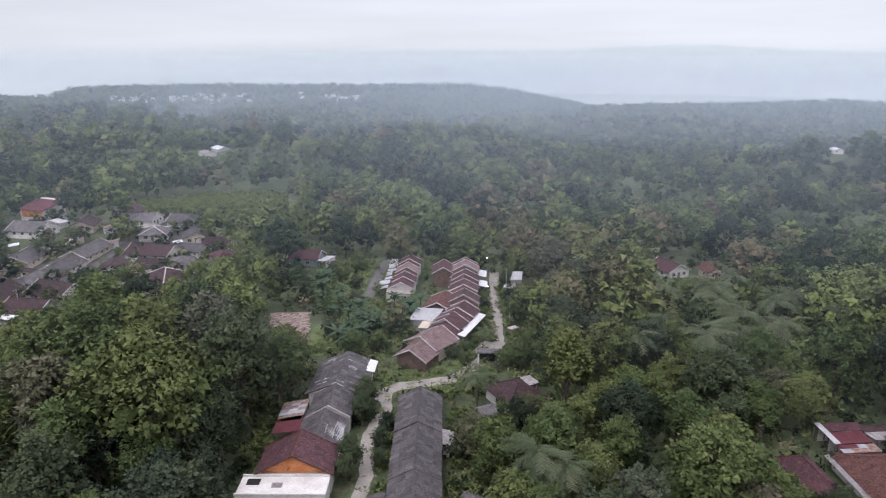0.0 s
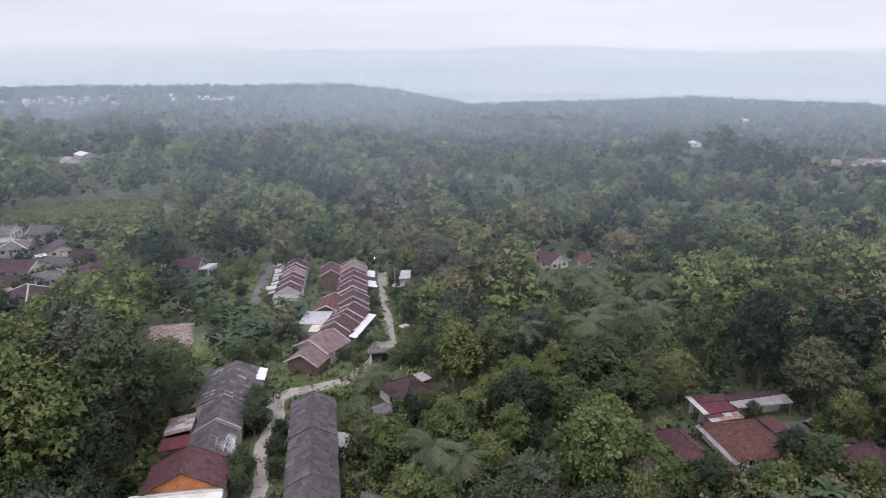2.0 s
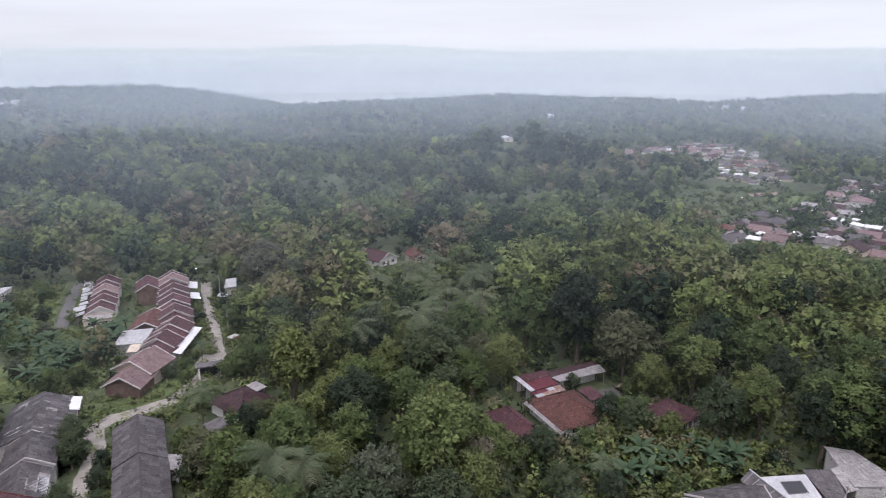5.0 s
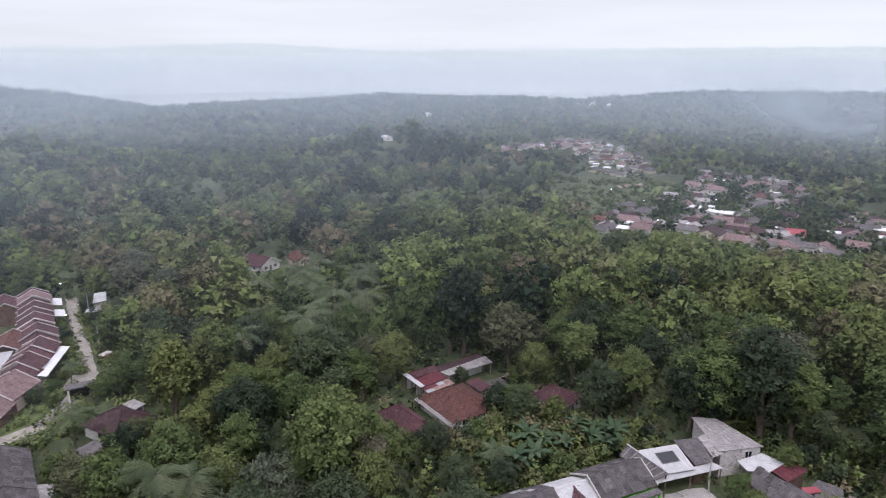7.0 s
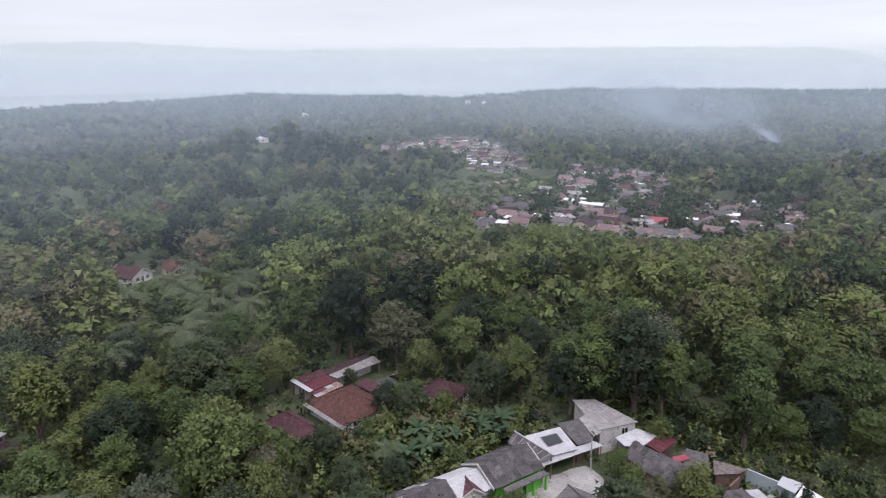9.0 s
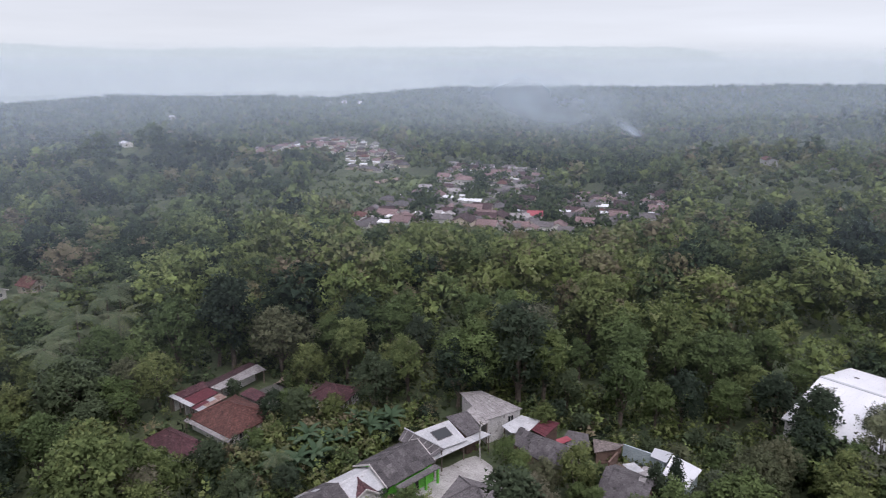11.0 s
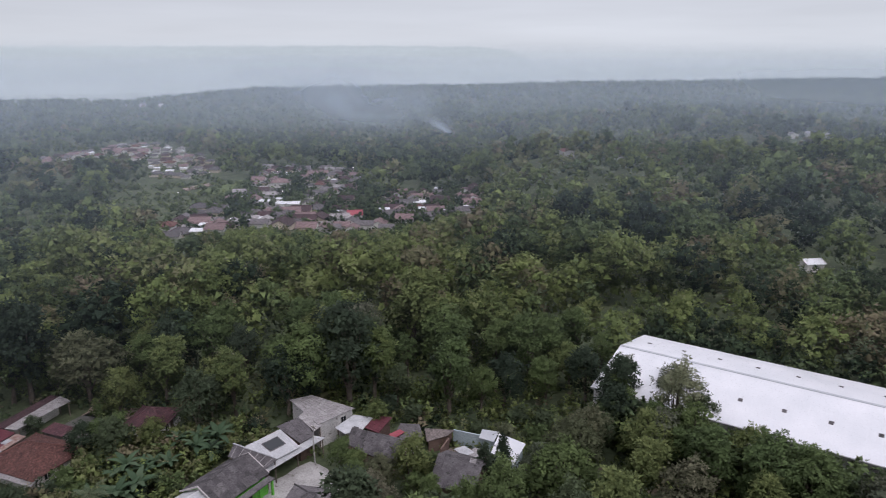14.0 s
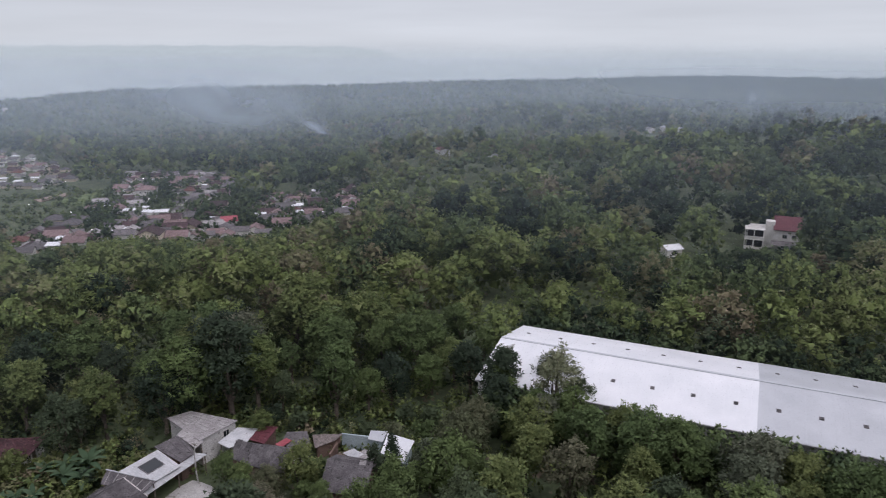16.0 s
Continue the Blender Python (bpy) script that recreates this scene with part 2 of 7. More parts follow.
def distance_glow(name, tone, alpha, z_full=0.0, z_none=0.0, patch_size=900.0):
    """A plain backdrop beyond the last ridge that glows; its haze is painted as emission."""
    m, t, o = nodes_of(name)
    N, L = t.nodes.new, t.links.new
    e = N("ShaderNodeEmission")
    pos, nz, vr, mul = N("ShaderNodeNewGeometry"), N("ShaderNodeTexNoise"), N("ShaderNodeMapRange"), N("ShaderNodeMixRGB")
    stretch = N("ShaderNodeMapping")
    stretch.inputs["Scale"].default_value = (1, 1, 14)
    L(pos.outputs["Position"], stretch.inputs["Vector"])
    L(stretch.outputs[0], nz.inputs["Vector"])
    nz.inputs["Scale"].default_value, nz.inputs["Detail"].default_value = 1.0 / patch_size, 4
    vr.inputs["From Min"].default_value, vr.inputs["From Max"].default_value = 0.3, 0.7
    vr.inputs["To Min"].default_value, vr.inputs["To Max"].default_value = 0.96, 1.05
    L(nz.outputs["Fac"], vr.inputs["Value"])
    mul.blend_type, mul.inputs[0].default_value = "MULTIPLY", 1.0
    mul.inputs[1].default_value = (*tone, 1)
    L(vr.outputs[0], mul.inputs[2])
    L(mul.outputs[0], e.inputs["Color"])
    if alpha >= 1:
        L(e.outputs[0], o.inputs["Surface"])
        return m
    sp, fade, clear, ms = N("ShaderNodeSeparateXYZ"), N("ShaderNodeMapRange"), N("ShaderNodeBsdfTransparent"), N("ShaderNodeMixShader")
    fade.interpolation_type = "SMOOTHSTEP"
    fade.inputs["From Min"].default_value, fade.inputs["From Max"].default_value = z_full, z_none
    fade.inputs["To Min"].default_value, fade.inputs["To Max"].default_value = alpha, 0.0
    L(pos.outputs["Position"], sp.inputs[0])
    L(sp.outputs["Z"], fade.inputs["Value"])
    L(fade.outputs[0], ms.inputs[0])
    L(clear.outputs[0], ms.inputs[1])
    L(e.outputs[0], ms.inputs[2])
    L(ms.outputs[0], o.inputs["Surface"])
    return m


M_GROUND = surface("undergrowth", (0.048, 0.068, 0.033), (0.085, 0.105, 0.050), 5.0, 0.95, 0.8, 1.2, spots=(0.13, 0.105, 0.075), spot_at=0.62)
M_GRASS = surface("grass", (0.075, 0.110, 0.040), (0.120, 0.155, 0.058), 4.0, 0.95, 0.6, 3.0, spots=(0.13, 0.115, 0.07), spot_at=0.68)
M_EARTH = surface("bare_earth", (0.24, 0.18, 0.145), (0.33, 0.27, 0.23), 2.5, 0.95, 0.6, 4.0, spots=(0.10, 0.105, 0.05), spot_at=0.62)
M_VYARD = surface("trodden_yard", (0.085, 0.085, 0.078), (0.15, 0.145, 0.135), 5.0, 0.95, 0.5, 3.0, spots=(0.06, 0.085, 0.035), spot_at=0.56)
M_LANE = surface("worn_concrete_lane", (0.27, 0.25, 0.225), (0.37, 0.345, 0.31), 2.2, 0.9, 0.4, 5.0, spots=(0.20, 0.18, 0.14), spot_at=0.62)
M_ASPHALT = surface("old_asphalt", (0.10, 0.10, 0.10), (0.15, 0.145, 0.14), 3.0, 0.9, 0.4, 6.0, spots=(0.2, 0.18, 0.15), spot_at=0.66)
M_YARD = surface("yard_concrete", (0.30, 0.29, 0.28), (0.42, 0.41, 0.40), 2.0, 0.85, 0.3, 6.0, spots=(0.17, 0.16, 0.14), spot_at=0.6)
M_GREY = surface("weathered_fibre_cement", (0.070, 0.064, 0.068), (0.128, 0.118, 0.124), 1.3, 0.85, 0.5, 5.0, vary=0.28, spots=(0.035, 0.033, 0.032), ribs=4.0, axis="Y", coarse=0.35)
M_GREYX = surface("weathered_fibre_cement_roof", (0.100, 0.092, 0.096), (0.165, 0.152, 0.157), 1.6, 0.85, 0.5, 5.0, vary=0.2, spots=(0.05, 0.046, 0.045), ribs=4.0, axis="Y", coarse=0.35)
M_PALE = surface("pale_fibre_cement", (0.24, 0.225, 0.225), (0.36, 0.345, 0.345), 1.2, 0.8, 0.4, 5.0, vary=0.15, spots=(0.15, 0.14, 0.135), ribs=4.0, axis="Y", coarse=0.3)
M_ZINC = surface("zinc_sheet", (0.33, 0.345, 0.365), (0.48, 0.49, 0.51), 1.8, 0.45, 0.3, 6.0, metal=0.15, vary=0.08, ribs=5.0, axis="Y", coarse=0.15)
M_WHITEROOF = surface("white_coated_sheet", (0.66, 0.68, 0.71), (0.76, 0.77, 0.80), 6.0, 0.45, 0.25, 5.0, vary=0.0, ribs=2.5, axis="Y", coarse=0.06)
M_WHITEOLD = surface("stained_white_sheet", (0.40, 0.41, 0.43), (0.53, 0.535, 0.55), 1.4, 0.55, 0.3, 5.0, vary=0.1, spots=(0.27, 0.26, 0.255), ribs=4.0, axis="Y", spot_at=0.63, coarse=0.16)
M_GREYSHEET = surface("grey_coated_sheet", (0.42, 0.44, 0.47), (0.50, 0.52, 0.55), 6.0, 0.42, 0.25, 5.0, vary=0.0, ribs=2.5, axis="Y", coarse=0.06)
M_MAROON = surface("maroon_tiles", (0.058, 0.022, 0.028), (0.105, 0.042, 0.050), 1.1, 0.75, 0.6, 3.6, vary=0.2, spots=(0.16, 0.085, 0.085), ribs=3.2, axis="Y", spot_at=0.59, coarse=0.5)
M_DARKTILE = surface("old_dark_tiles", (0.036, 0.019, 0.022), (0.066, 0.034, 0.038), 1.2, 0.8, 0.6, 3.6, vary=0.3, spots=(0.09, 0.06, 0.06), ribs=3.2, axis="Y", spot_at=0.66, coarse=0.45)
M_PINK = surface("faded_pink_tiles", (0.165, 0.108, 0.108), (0.245, 0.172, 0.17), 1.4, 0.8, 0.5, 3.6, vary=0.1, spots=(0.11, 0.07, 0.07), ribs=3.2, axis="Y", coarse=0.35)
M_RED = surface("red_clay_tiles", (0.085, 0.034, 0.029), (0.160, 0.068, 0.056), 1.0, 0.8, 0.6, 3.6, vary=0.15, spots=(0.21, 0.11, 0.09), ribs=3.2, axis="Y", spot_at=0.62, coarse=0.5)
M_DEEPRED = surface("deep_red_sheet", (0.085, 0.017, 0.026), (0.125, 0.029, 0.039), 1.5, 0.75, 0.3, 4.0, vary=0.12, ribs=4.0, axis="Y", coarse=0.35, spots=(0.16, 0.08, 0.08), spot_at=0.66)
M_ROSE = surface("bright_red_sheet", (0.52, 0.10, 0.13), (0.62, 0.15, 0.17), 1.5, 0.5, 0.3, 6.0, vary=0.1, ribs=4.0, axis="Y")
M_CORAL = surface("faded_red_sheet", (0.26, 0.05, 0.07), (0.34, 0.085, 0.10), 1.5, 0.75, 0.3, 6.0, vary=0.1, ribs=4.0, axis="Y")
M_RUST = surface("rusty_sheet", (0.20, 0.105, 0.08), (0.36, 0.28, 0.25), 0.7, 0.7, 0.4, 8.0, vary=0.15, spots=(0.55, 0.54, 0.53), ribs=4.0, axis="Y")
M_RUBBLE = surface("broken_tiles", (0.10, 0.085, 0.08), (0.20, 0.17, 0.16), 0.5, 0.95, 0.8, 5.0, spots=(0.30, 0.24, 0.22), spot_at=0.6, coarse=0.4)
M_WALL = surface("whitewashed_plaster", (0.58, 0.56, 0.53), (0.72, 0.71, 0.69), 2.0, 0.9, 0.2, 7.0, vary=0.15, spots=(0.38, 0.35, 0.31), spot_at=0.66)
M_CREAM = surface("cream_plaster", (0.48, 0.41, 0.33), (0.60, 0.53, 0.44), 2.0, 0.9, 0.2, 7.0, vary=0.15, spots=(0.33, 0.28, 0.23), spot_at=0.66)
M_BLOCKWALL = surface("raw_block_wall", (0.46, 0.45, 0.445), (0.58, 0.57, 0.56), 1.5, 0.95, 0.4, 6.0, vary=0.1, spots=(0.2, 0.19, 0.18), ribs=1.6, axis="Z")
M_BRICK = surface("bare_brick_wall", (0.13, 0.085, 0.070), (0.19, 0.125, 0.102), 0.9, 0.95, 0.5, 8.0, vary=0.1, spots=(0.29, 0.25, 0.22), ribs=4.5, axis="Z", spot_at=0.66)
M_GREEN = surface("bright_green_paint", (0.10, 0.42, 0.04), (0.14, 0.50, 0.06), 2.0, 0.6, 0.15, 6.0, vary=0.05)
M_BLUE = surface("pale_blue_paint", (0.29, 0.36, 0.385), (0.37, 0.44, 0.465), 2.0, 0.8, 0.15, 6.0, vary=0.1, spots=(0.3, 0.36, 0.38))
M_ORANGE = surface("orange_painted_gable", (0.50, 0.17, 0.055), (0.60, 0.26, 0.11), 1.6, 0.75, 0.2, 6.0, vary=0.05, spots=(0.30, 0.10, 0.05), spot_at=0.6)
M_TRIM = surface("pale_barge_board", (0.46, 0.43, 0.42), (0.64, 0.61, 0.60), 0.8, 0.8, 0.2, 8.0, vary=0.2)
M_WOOD = surface("grey_timber", (0.12, 0.095, 0.075), (0.20, 0.165, 0.135), 0.8, 0.85, 0.4, 14.0, vary=0.2)
M_BARK = surface("bark", (0.085, 0.068, 0.052), (0.16, 0.135, 0.11), 0.5, 0.95, 0.8, 9.0, vary=0.2)
# near-black: paints the shade in openings, and colours the cart wheels
M_DARK = surface("black_shade_and_wheels", (0.012, 0.012, 0.013), (0.022, 0.021, 0.02), 1.0, 0.9, 0.1, 5.0)
M_METAL = surface("galvanised_pole", (0.30, 0.30, 0.31), (0.40, 0.40, 0.41), 0.5, 0.5, 0.2, 9.0, metal=0.6)
M_LAMP, _lt, _lo = nodes_of("lit_street_lamp")
_le = _lt.nodes.new("ShaderNodeEmission")
_le.inputs["Color"].default_value, _le.inputs["Strength"].default_value = (1.0, 0.97, 0.92, 1), 6.0
_lt.links.new(_le.outputs[0], _lo.inputs["Surface"])
M_GLASS, _gt, _go = nodes_of("dark_window_glass")
_gp = _gt.nodes.new("ShaderNodeBsdfPrincipled")
_gp.inputs["Base Color"].default_value, _gp.inputs["Roughness"].default_value = (0.02, 0.025, 0.03, 1), 0.08
_gt.links.new(_gp.outputs[0], _go.inputs["Surface"])
M_LEAF = foliage("leaves", False, MID_TONES)
M_LEAFS = (foliage("dark_leaves", False, DARK_TONES), M_LEAF, foliage("bright_leaves", False, BRIGHT_TONES), foliage("grey_green_leaves", False, GREY_TONES), foliage("olive_leaves", False, OLIVE_TONES))
M_LEAFJ = foliage("leaves_of_the_woods", True)
M_PALM = foliage("palm_leaves", False, ((0.0, (0.085, 0.118, 0.068)), (0.5, (0.122, 0.155, 0.086)), (1.0, (0.165, 0.186, 0.112))), 0.25, False)
M_BANANA = foliage("banana_leaves", False, ((0.0, (0.055, 0.095, 0.053)), (0.5, (0.071, 0.117, 0.064)), (1.0, (0.097, 0.140, 0.082))), 0.3, False)
M_PALETREE = foliage("pale_thin_leaves", False, ((0.0, (0.19, 0.22, 0.13)), (1.0, (0.25, 0.27, 0.165))))


# ---- mesh helpers ----
def link_mesh(name, bm, material, parent=None, label="", kind=""):
    me = bpy.data.meshes.new(name)
    bm.to_mesh(me)
    bm.free()
    if material:
        me.materials.append(material)
    ob = new(name, me)
    ob.parent = parent
    return tagged(ob, label=label, kind=kind)


def part(name, bm, material, parent, label=""):
    return link_mesh(name, bm, material, parent, label)


def thing(name, label, category, m, group="", kind=""):
    ob = new(name)
    ob.empty_display_size = 0.5
    ob.matrix_basis = m
    return tagged(ob, label, category, group, kind)


def hexa(bm, low, high):
    """A solid between two rings of four points each, both counter-clockwise from above."""
    a = [bm.verts.new(v) for v in low]
    b = [bm.verts.new(v) for v in high]
    n = len(a)
    bm.faces.new(a[::-1])
    bm.faces.new(b)
    for i in range(n):
        j = (i + 1) % n
        bm.faces.new((a[i], a[j], b[j], b[i]))
    return bm


def box(x0, x1, y0, y1, z0, z1, bm=None):
    bm = bm or bmesh.new()
    return hexa(bm, [(x0, y0, z0), (x1, y0, z0), (x1, y1, z0), (x0, y1, z0)], [(x0, y0, z1), (x1, y0, z1), (x1, y1, z1), (x0, y1, z1)])


def slab(corners, thick=0.08, bm=None):
    bm = bm or bmesh.new()
    return hexa(bm, [(x, y, z - thick) for x, y, z in corners], corners)


def smooth01(a, b, x):
    k = np.clip((x - a) / (b - a), 0, 1)
    return k * k * (3 - 2 * k)


# ---- the lie of the land ----
FALL_AZ, FALL_BY = (-180, -40, -15, 5, 25, 45, 66, 74, 95, 120, 180), (8, 8, 12, 20, 28, 37, 38, 30, 14, 8, 8)
SKY_AZ = (-180, -40, -29, -27, -12, 1, 5, 10, 12, 20, 29, 36, 44, 54, 64, 74, 84, 97, 112, 180)
SKY_EL = (-2.6, -2.6, -2.75, -2.05, -2.15, -2.15, -2.55, -3.4, -3.85, -3.55, -3.02, -3.22, -3.42, -2.6, -2.5, -2.25, -2.0, -1.55, -1.6, -2.6)
RIDGE = 2150.0
HILLS = ((-18.5, 372, 3.0, 6.5, 48), (78, 530, 20, 8, 55), (80, 690, -14, 14, 80), (-14, 650, -13, 14, 80), (-16, 500, 9, 10, 50), (32, 820, -13, 12, 90), (92, 470, 9, 9, 50), (66, 800, 12, 10, 60), (40, 480, 9, 5, 60), (30, 640, 16, 7, 60), (14, 430, 10, 7, 50), (22, 330, 7, 5, 40), (2, 620, 11, 8, 70), (-14, 470, 9, 6, 60), (-22, 700, 12, 6, 80), (50, 950, 12, 9, 90), (88, 980, 12, 9, 100))


def land(x, y):
    x, y = np.asarray(x, float), np.asarray(y, float)
    r, az = np.hypot(x, y), np.degrees(np.arctan2(x, y))
    fall = -np.interp(az, FALL_AZ, FALL_BY) * np.interp(r, (150, 200, 370, 430), (0, 0.13, 0.93, 1.0))
    roll = smooth01(400, 800, r) * (11 * np.sin(x / 150 + 1.3) * np.cos(y / 190) + 7 * np.sin(x / 93 - y / 121))
    near = smooth01(190, 300, r) * smooth01(950, 700, r) * (4.0 * np.sin(x / 37 + 1.9 * np.sin(y / 61)) * np.cos(y / 43 + 0.7) + 3.0 * np.sin(x / 71 - y / 53 + 2))
    for deg, dist, high, da, dr in HILLS:
        near = near + high * np.exp(-((az - deg) / da) ** 2 - ((r - dist) / dr) ** 2)
    start = np.interp(az, (-180, -20, -8, 90, 98, 180), (345, 345, 240, 240, 300, 300))
    bend = r / 27 + 2.3 * np.sin(az / 8.0 + 0.5) + 1.2 * np.sin(az / 3.6 + 2.0)
    near = near + 9.5 * smooth01(0, 90, r - start) * smooth01(1300, 1000, r) * (0.62 + 0.38 * np.sin(az / 6.3 + r / 190)) * ((0.5 + 0.5 * np.sin(bend)) ** 1.6 - 0.42)
    near = near * (1 - 0.85 * smooth01(38, 46, az) * smooth01(74, 70, az) * smooth01(370, 400, r))
    ridge = 60 + RIDGE * np.tan(np.radians(np.interp(az, SKY_AZ, SKY_EL))) - 11
    k = smooth01(1000, RIDGE, r)
    z = (fall - 16 * smooth01(450, 1000, r) + roll + near) * (1 - k) + (ridge + roll * 0.2) * k
    return z - smooth01(RIDGE, 3300, r) * (150 + ridge)


def at(x, y, turn=0.0, lift=0.0):
    """A pose on the ground, turned counter-clockwise by so many degrees."""
    return pose(x, y, float(land(x, y)) + lift, 0, 0, turn)


def ground_sheet():
    rings = np.concatenate(([0.0], np.geomspace(12, 4900, 110)))
    n = 200
    bm = bmesh.new()
    prev = [bm.verts.new((0, 0, float(land(0, 0))))] * n
    for i, r in enumerate(rings[1:]):
        a = np.linspace(0, 2 * math.pi, n, endpoint=False)
        x, y = r * np.sin(a), r * np.cos(a)
        z = land(x, y)
        ring = [bm.verts.new((x[k], y[k], z[k])) for k in range(n)]
        for k in range(n):
            j = (k + 1) % n
            bm.faces.new((prev[k], ring[j], ring[k]) if i == 0 else (prev[k], prev[j], ring[j], ring[k]))
        prev = ring
    bmesh.ops.recalc_face_normals(bm, faces=bm.faces)
    ob = link_mesh("ground", bm, M_GROUND, None, "dark green overgrown hilly ground under the woods", "structure")
    return tagged(ob, category="ground")


def ribbon(name, label, line, width, material, lift=0.06, category="road"):
    """A strip along a bent line, a little above the ground, with uneven edges."""
    rng = random.Random(len(line) * 7 + int(width * 100))
    bm = bmesh.new()
    pts = []
    for (x0, y0), (x1, y1) in zip(line, line[1:]):
        n = max(2, int(math.hypot(x1 - x0, y1 - y0) / 1.5))
        pts += [(x0 + (x1 - x0) * i / n, y0 + (y1 - y0) * i / n) for i in range(n)]
    pts.append(line[-1])
    last = None
    for i, (x, y) in enumerate(pts):
        xa, ya = pts[max(i - 1, 0)]
        xb, yb = pts[min(i + 1, len(pts) - 1)]
        d = math.hypot(xb - xa, yb - ya)
        nx, ny = (yb - ya) / d, -(xb - xa) / d
        wl, wr = width / 2 + rng.uniform(-0.2, 0.15), width / 2 + rng.uniform(-0.2, 0.15)
        row = []
        for s, dz in ((-wl - 0.1, -0.2), (-wl, 0), (wr, 0), (wr + 0.1, -0.2)):
            px, py = x + nx * s, y + ny * s
            row.append(bm.verts.new((px, py, float(land(px, py)) + lift + dz)))
        if last:
            for k in range(3):
                bm.faces.new((last[k], last[k + 1], row[k + 1], row[k]))
        last = row
    ob = link_mesh(name, bm, material, None, label, "structure")
    return tagged(ob, category=category)


def patch(name, label, outline, material, lift=0.05, category="ground", kind="structure"):
    """A thin sheet with an uneven outline."""
    rng = random.Random(int(outline[0][0] * 10) + len(outline))
    bm = bmesh.new()
    pts = []
    n = len(outline)
    for i in range(n):
        (x0, y0), (x1, y1) = outline[i], outline[(i + 1) % n]
        m = max(2, int(math.hypot(x1 - x0, y1 - y0) / 2))
        for k in range(m):
            pts.append((x0 + (x1 - x0) * k / m + rng.uniform(-0.35, 0.35), y0 + (y1 - y0) * k / m + rng.uniform(-0.35, 0.35)))
    cx, cy = sum(p[0] for p in pts) / len(pts), sum(p[1] for p in pts) / len(pts)
    c = bm.verts.new((cx, cy, float(land(cx, cy)) + lift))
    top = [bm.verts.new((x, y, float(land(x, y)) + lift)) for x, y in pts]
    low = [bm.verts.new((x, y, float(land(x, y)) - 0.2)) for x, y in pts]
    for i in range(len(pts)):
        j = (i + 1) % len(pts)
        bm.faces.new((c, top[i], top[j]))
        bm.faces.new((top[i], low[i], low[j], top[j]))
    bmesh.ops.recalc_face_normals(bm, faces=bm.faces)
    ob = link_mesh(name, bm, material, None, label, kind)
    return tagged(ob, category=category)


ground_sheet()

# ---- lanes, plots and yards ----
ribbon("lane_estate", "pale worn concrete lane beside the terraced houses", [(15.4, 202), (14.7, 190), (13.7, 172), (12.5, 152), (11.8, 141), (9.6, 133)], 2.9, M_LANE)
patch("forecourt", "dusty trodden earth where the lanes meet", [(6.3, 136.6), (8.6, 133.2), (12.4, 137.0), (13.7, 141.0), (10.6, 145.5), (8.4, 140.6)], M_LANE, 0.1)
ribbon("lane_curve", "pale gravel lane bending through grass", [(-11.3, 114), (-10.6, 118.2), (-8.0, 120.6), (-3.5, 121.4), (2.5, 123.6), (6.0, 128.5), (9.2, 134)], 3.1, M_LANE, 0.08)
ribbon("lane_between_rows", "pale dusty lane between two rows of houses", [(-10.6, 117), (-9.9, 112), (-11.4, 106.6), (-12.3, 101), (-11.6, 95), (-11.3, 91), (-11.8, 86), (-11.8, 66)], 2.1, M_LANE)
ribbon("lane_west", "grey asphalt lane beside the field", [(-18.0, 222), (-18.4, 212), (-19.0, 192), (-19.6, 172)], 2.9, M_ASPHALT)
ribbon("street_village", "grey asphalt street in the village", [(-106, 250), (-104, 222), (-106, 200), (-107, 178), (-108, 150), (-110, 128)], 4.5, M_ASPHALT)
patch("field", "overgrown green field beside the lane", [(-40, 212), (-21.5, 224), (-21, 174), (-32, 165)], M_GRASS, 0.05)
patch("grass_verge", "grassy clearing between the lanes", [(-16, 126), (-14, 117), (-3, 123), (6, 127), (4, 132), (-9, 131)], M_GRASS, 0.045)
patch("meadow", "bright green meadow at the wood's edge", [(-124, 262), (-140, 300), (-160, 346), (-128, 362), (-90, 366), (-66, 330), (-68, 282), (-100, 260)], M_GRASS, 0.25)
patch("garden", "overgrown garden with banana plants and bushes", [(-28, 134), (-30, 150), (-22, 172), (-13, 172), (-6, 150), (-11, 134)], M_GRASS, 0.05)
patch("town_green", "green playing field below the town", [(392, 318), (432, 312), (440, 338), (400, 346)], M_GRASS, 0.4)
patch("rubble_plot", "bare reddish plot strewn with rubble and planks", [(-42, 161), (-33, 161), (-29, 140), (-37.5, 140)], M_EARTH, 0.06)
patch("village_yard", "grey trodden earth between the village houses", [(-76, 178), (-70, 236), (-100, 258), (-150, 250), (-160, 200), (-138, 130), (-100, 122)], M_VYARD, 0.05)
patch("courtyard", "pale concrete courtyard between the houses", [(65, 50), (67, 53), (73.2, 53.2), (80.5, 50.6), (79.4, 46.9), (75, 39.8), (64, 40)], M_YARD, 0.06)
patch("back_yard", "pale cluttered concrete yard", [(69, 95.5), (79, 95), (77, 86), (70, 86)], M_VYARD, 0.06)
patch("earth_path", "bare earth path under the trees", [(78, 95), (81, 96), (84, 88), (80, 86)], M_EARTH, 0.06)
patch("sand_patch", "pale sandy clearing below the town", [(396, 352), (418, 349), (424, 356), (400, 360)], M_EARTH, 0.4)

VALLEY = [(r * math.sin(radians(a)), r * math.cos(radians(a))) for a in (44.8, 47.2, 49.6, 52.0) for r in (478, 512, 546)]
OPEN = []   # x, y, radius, height above ground that stays in the open


def keep_open(x, y, radius, height=2.5):
    OPEN.append((x, y, radius, height))


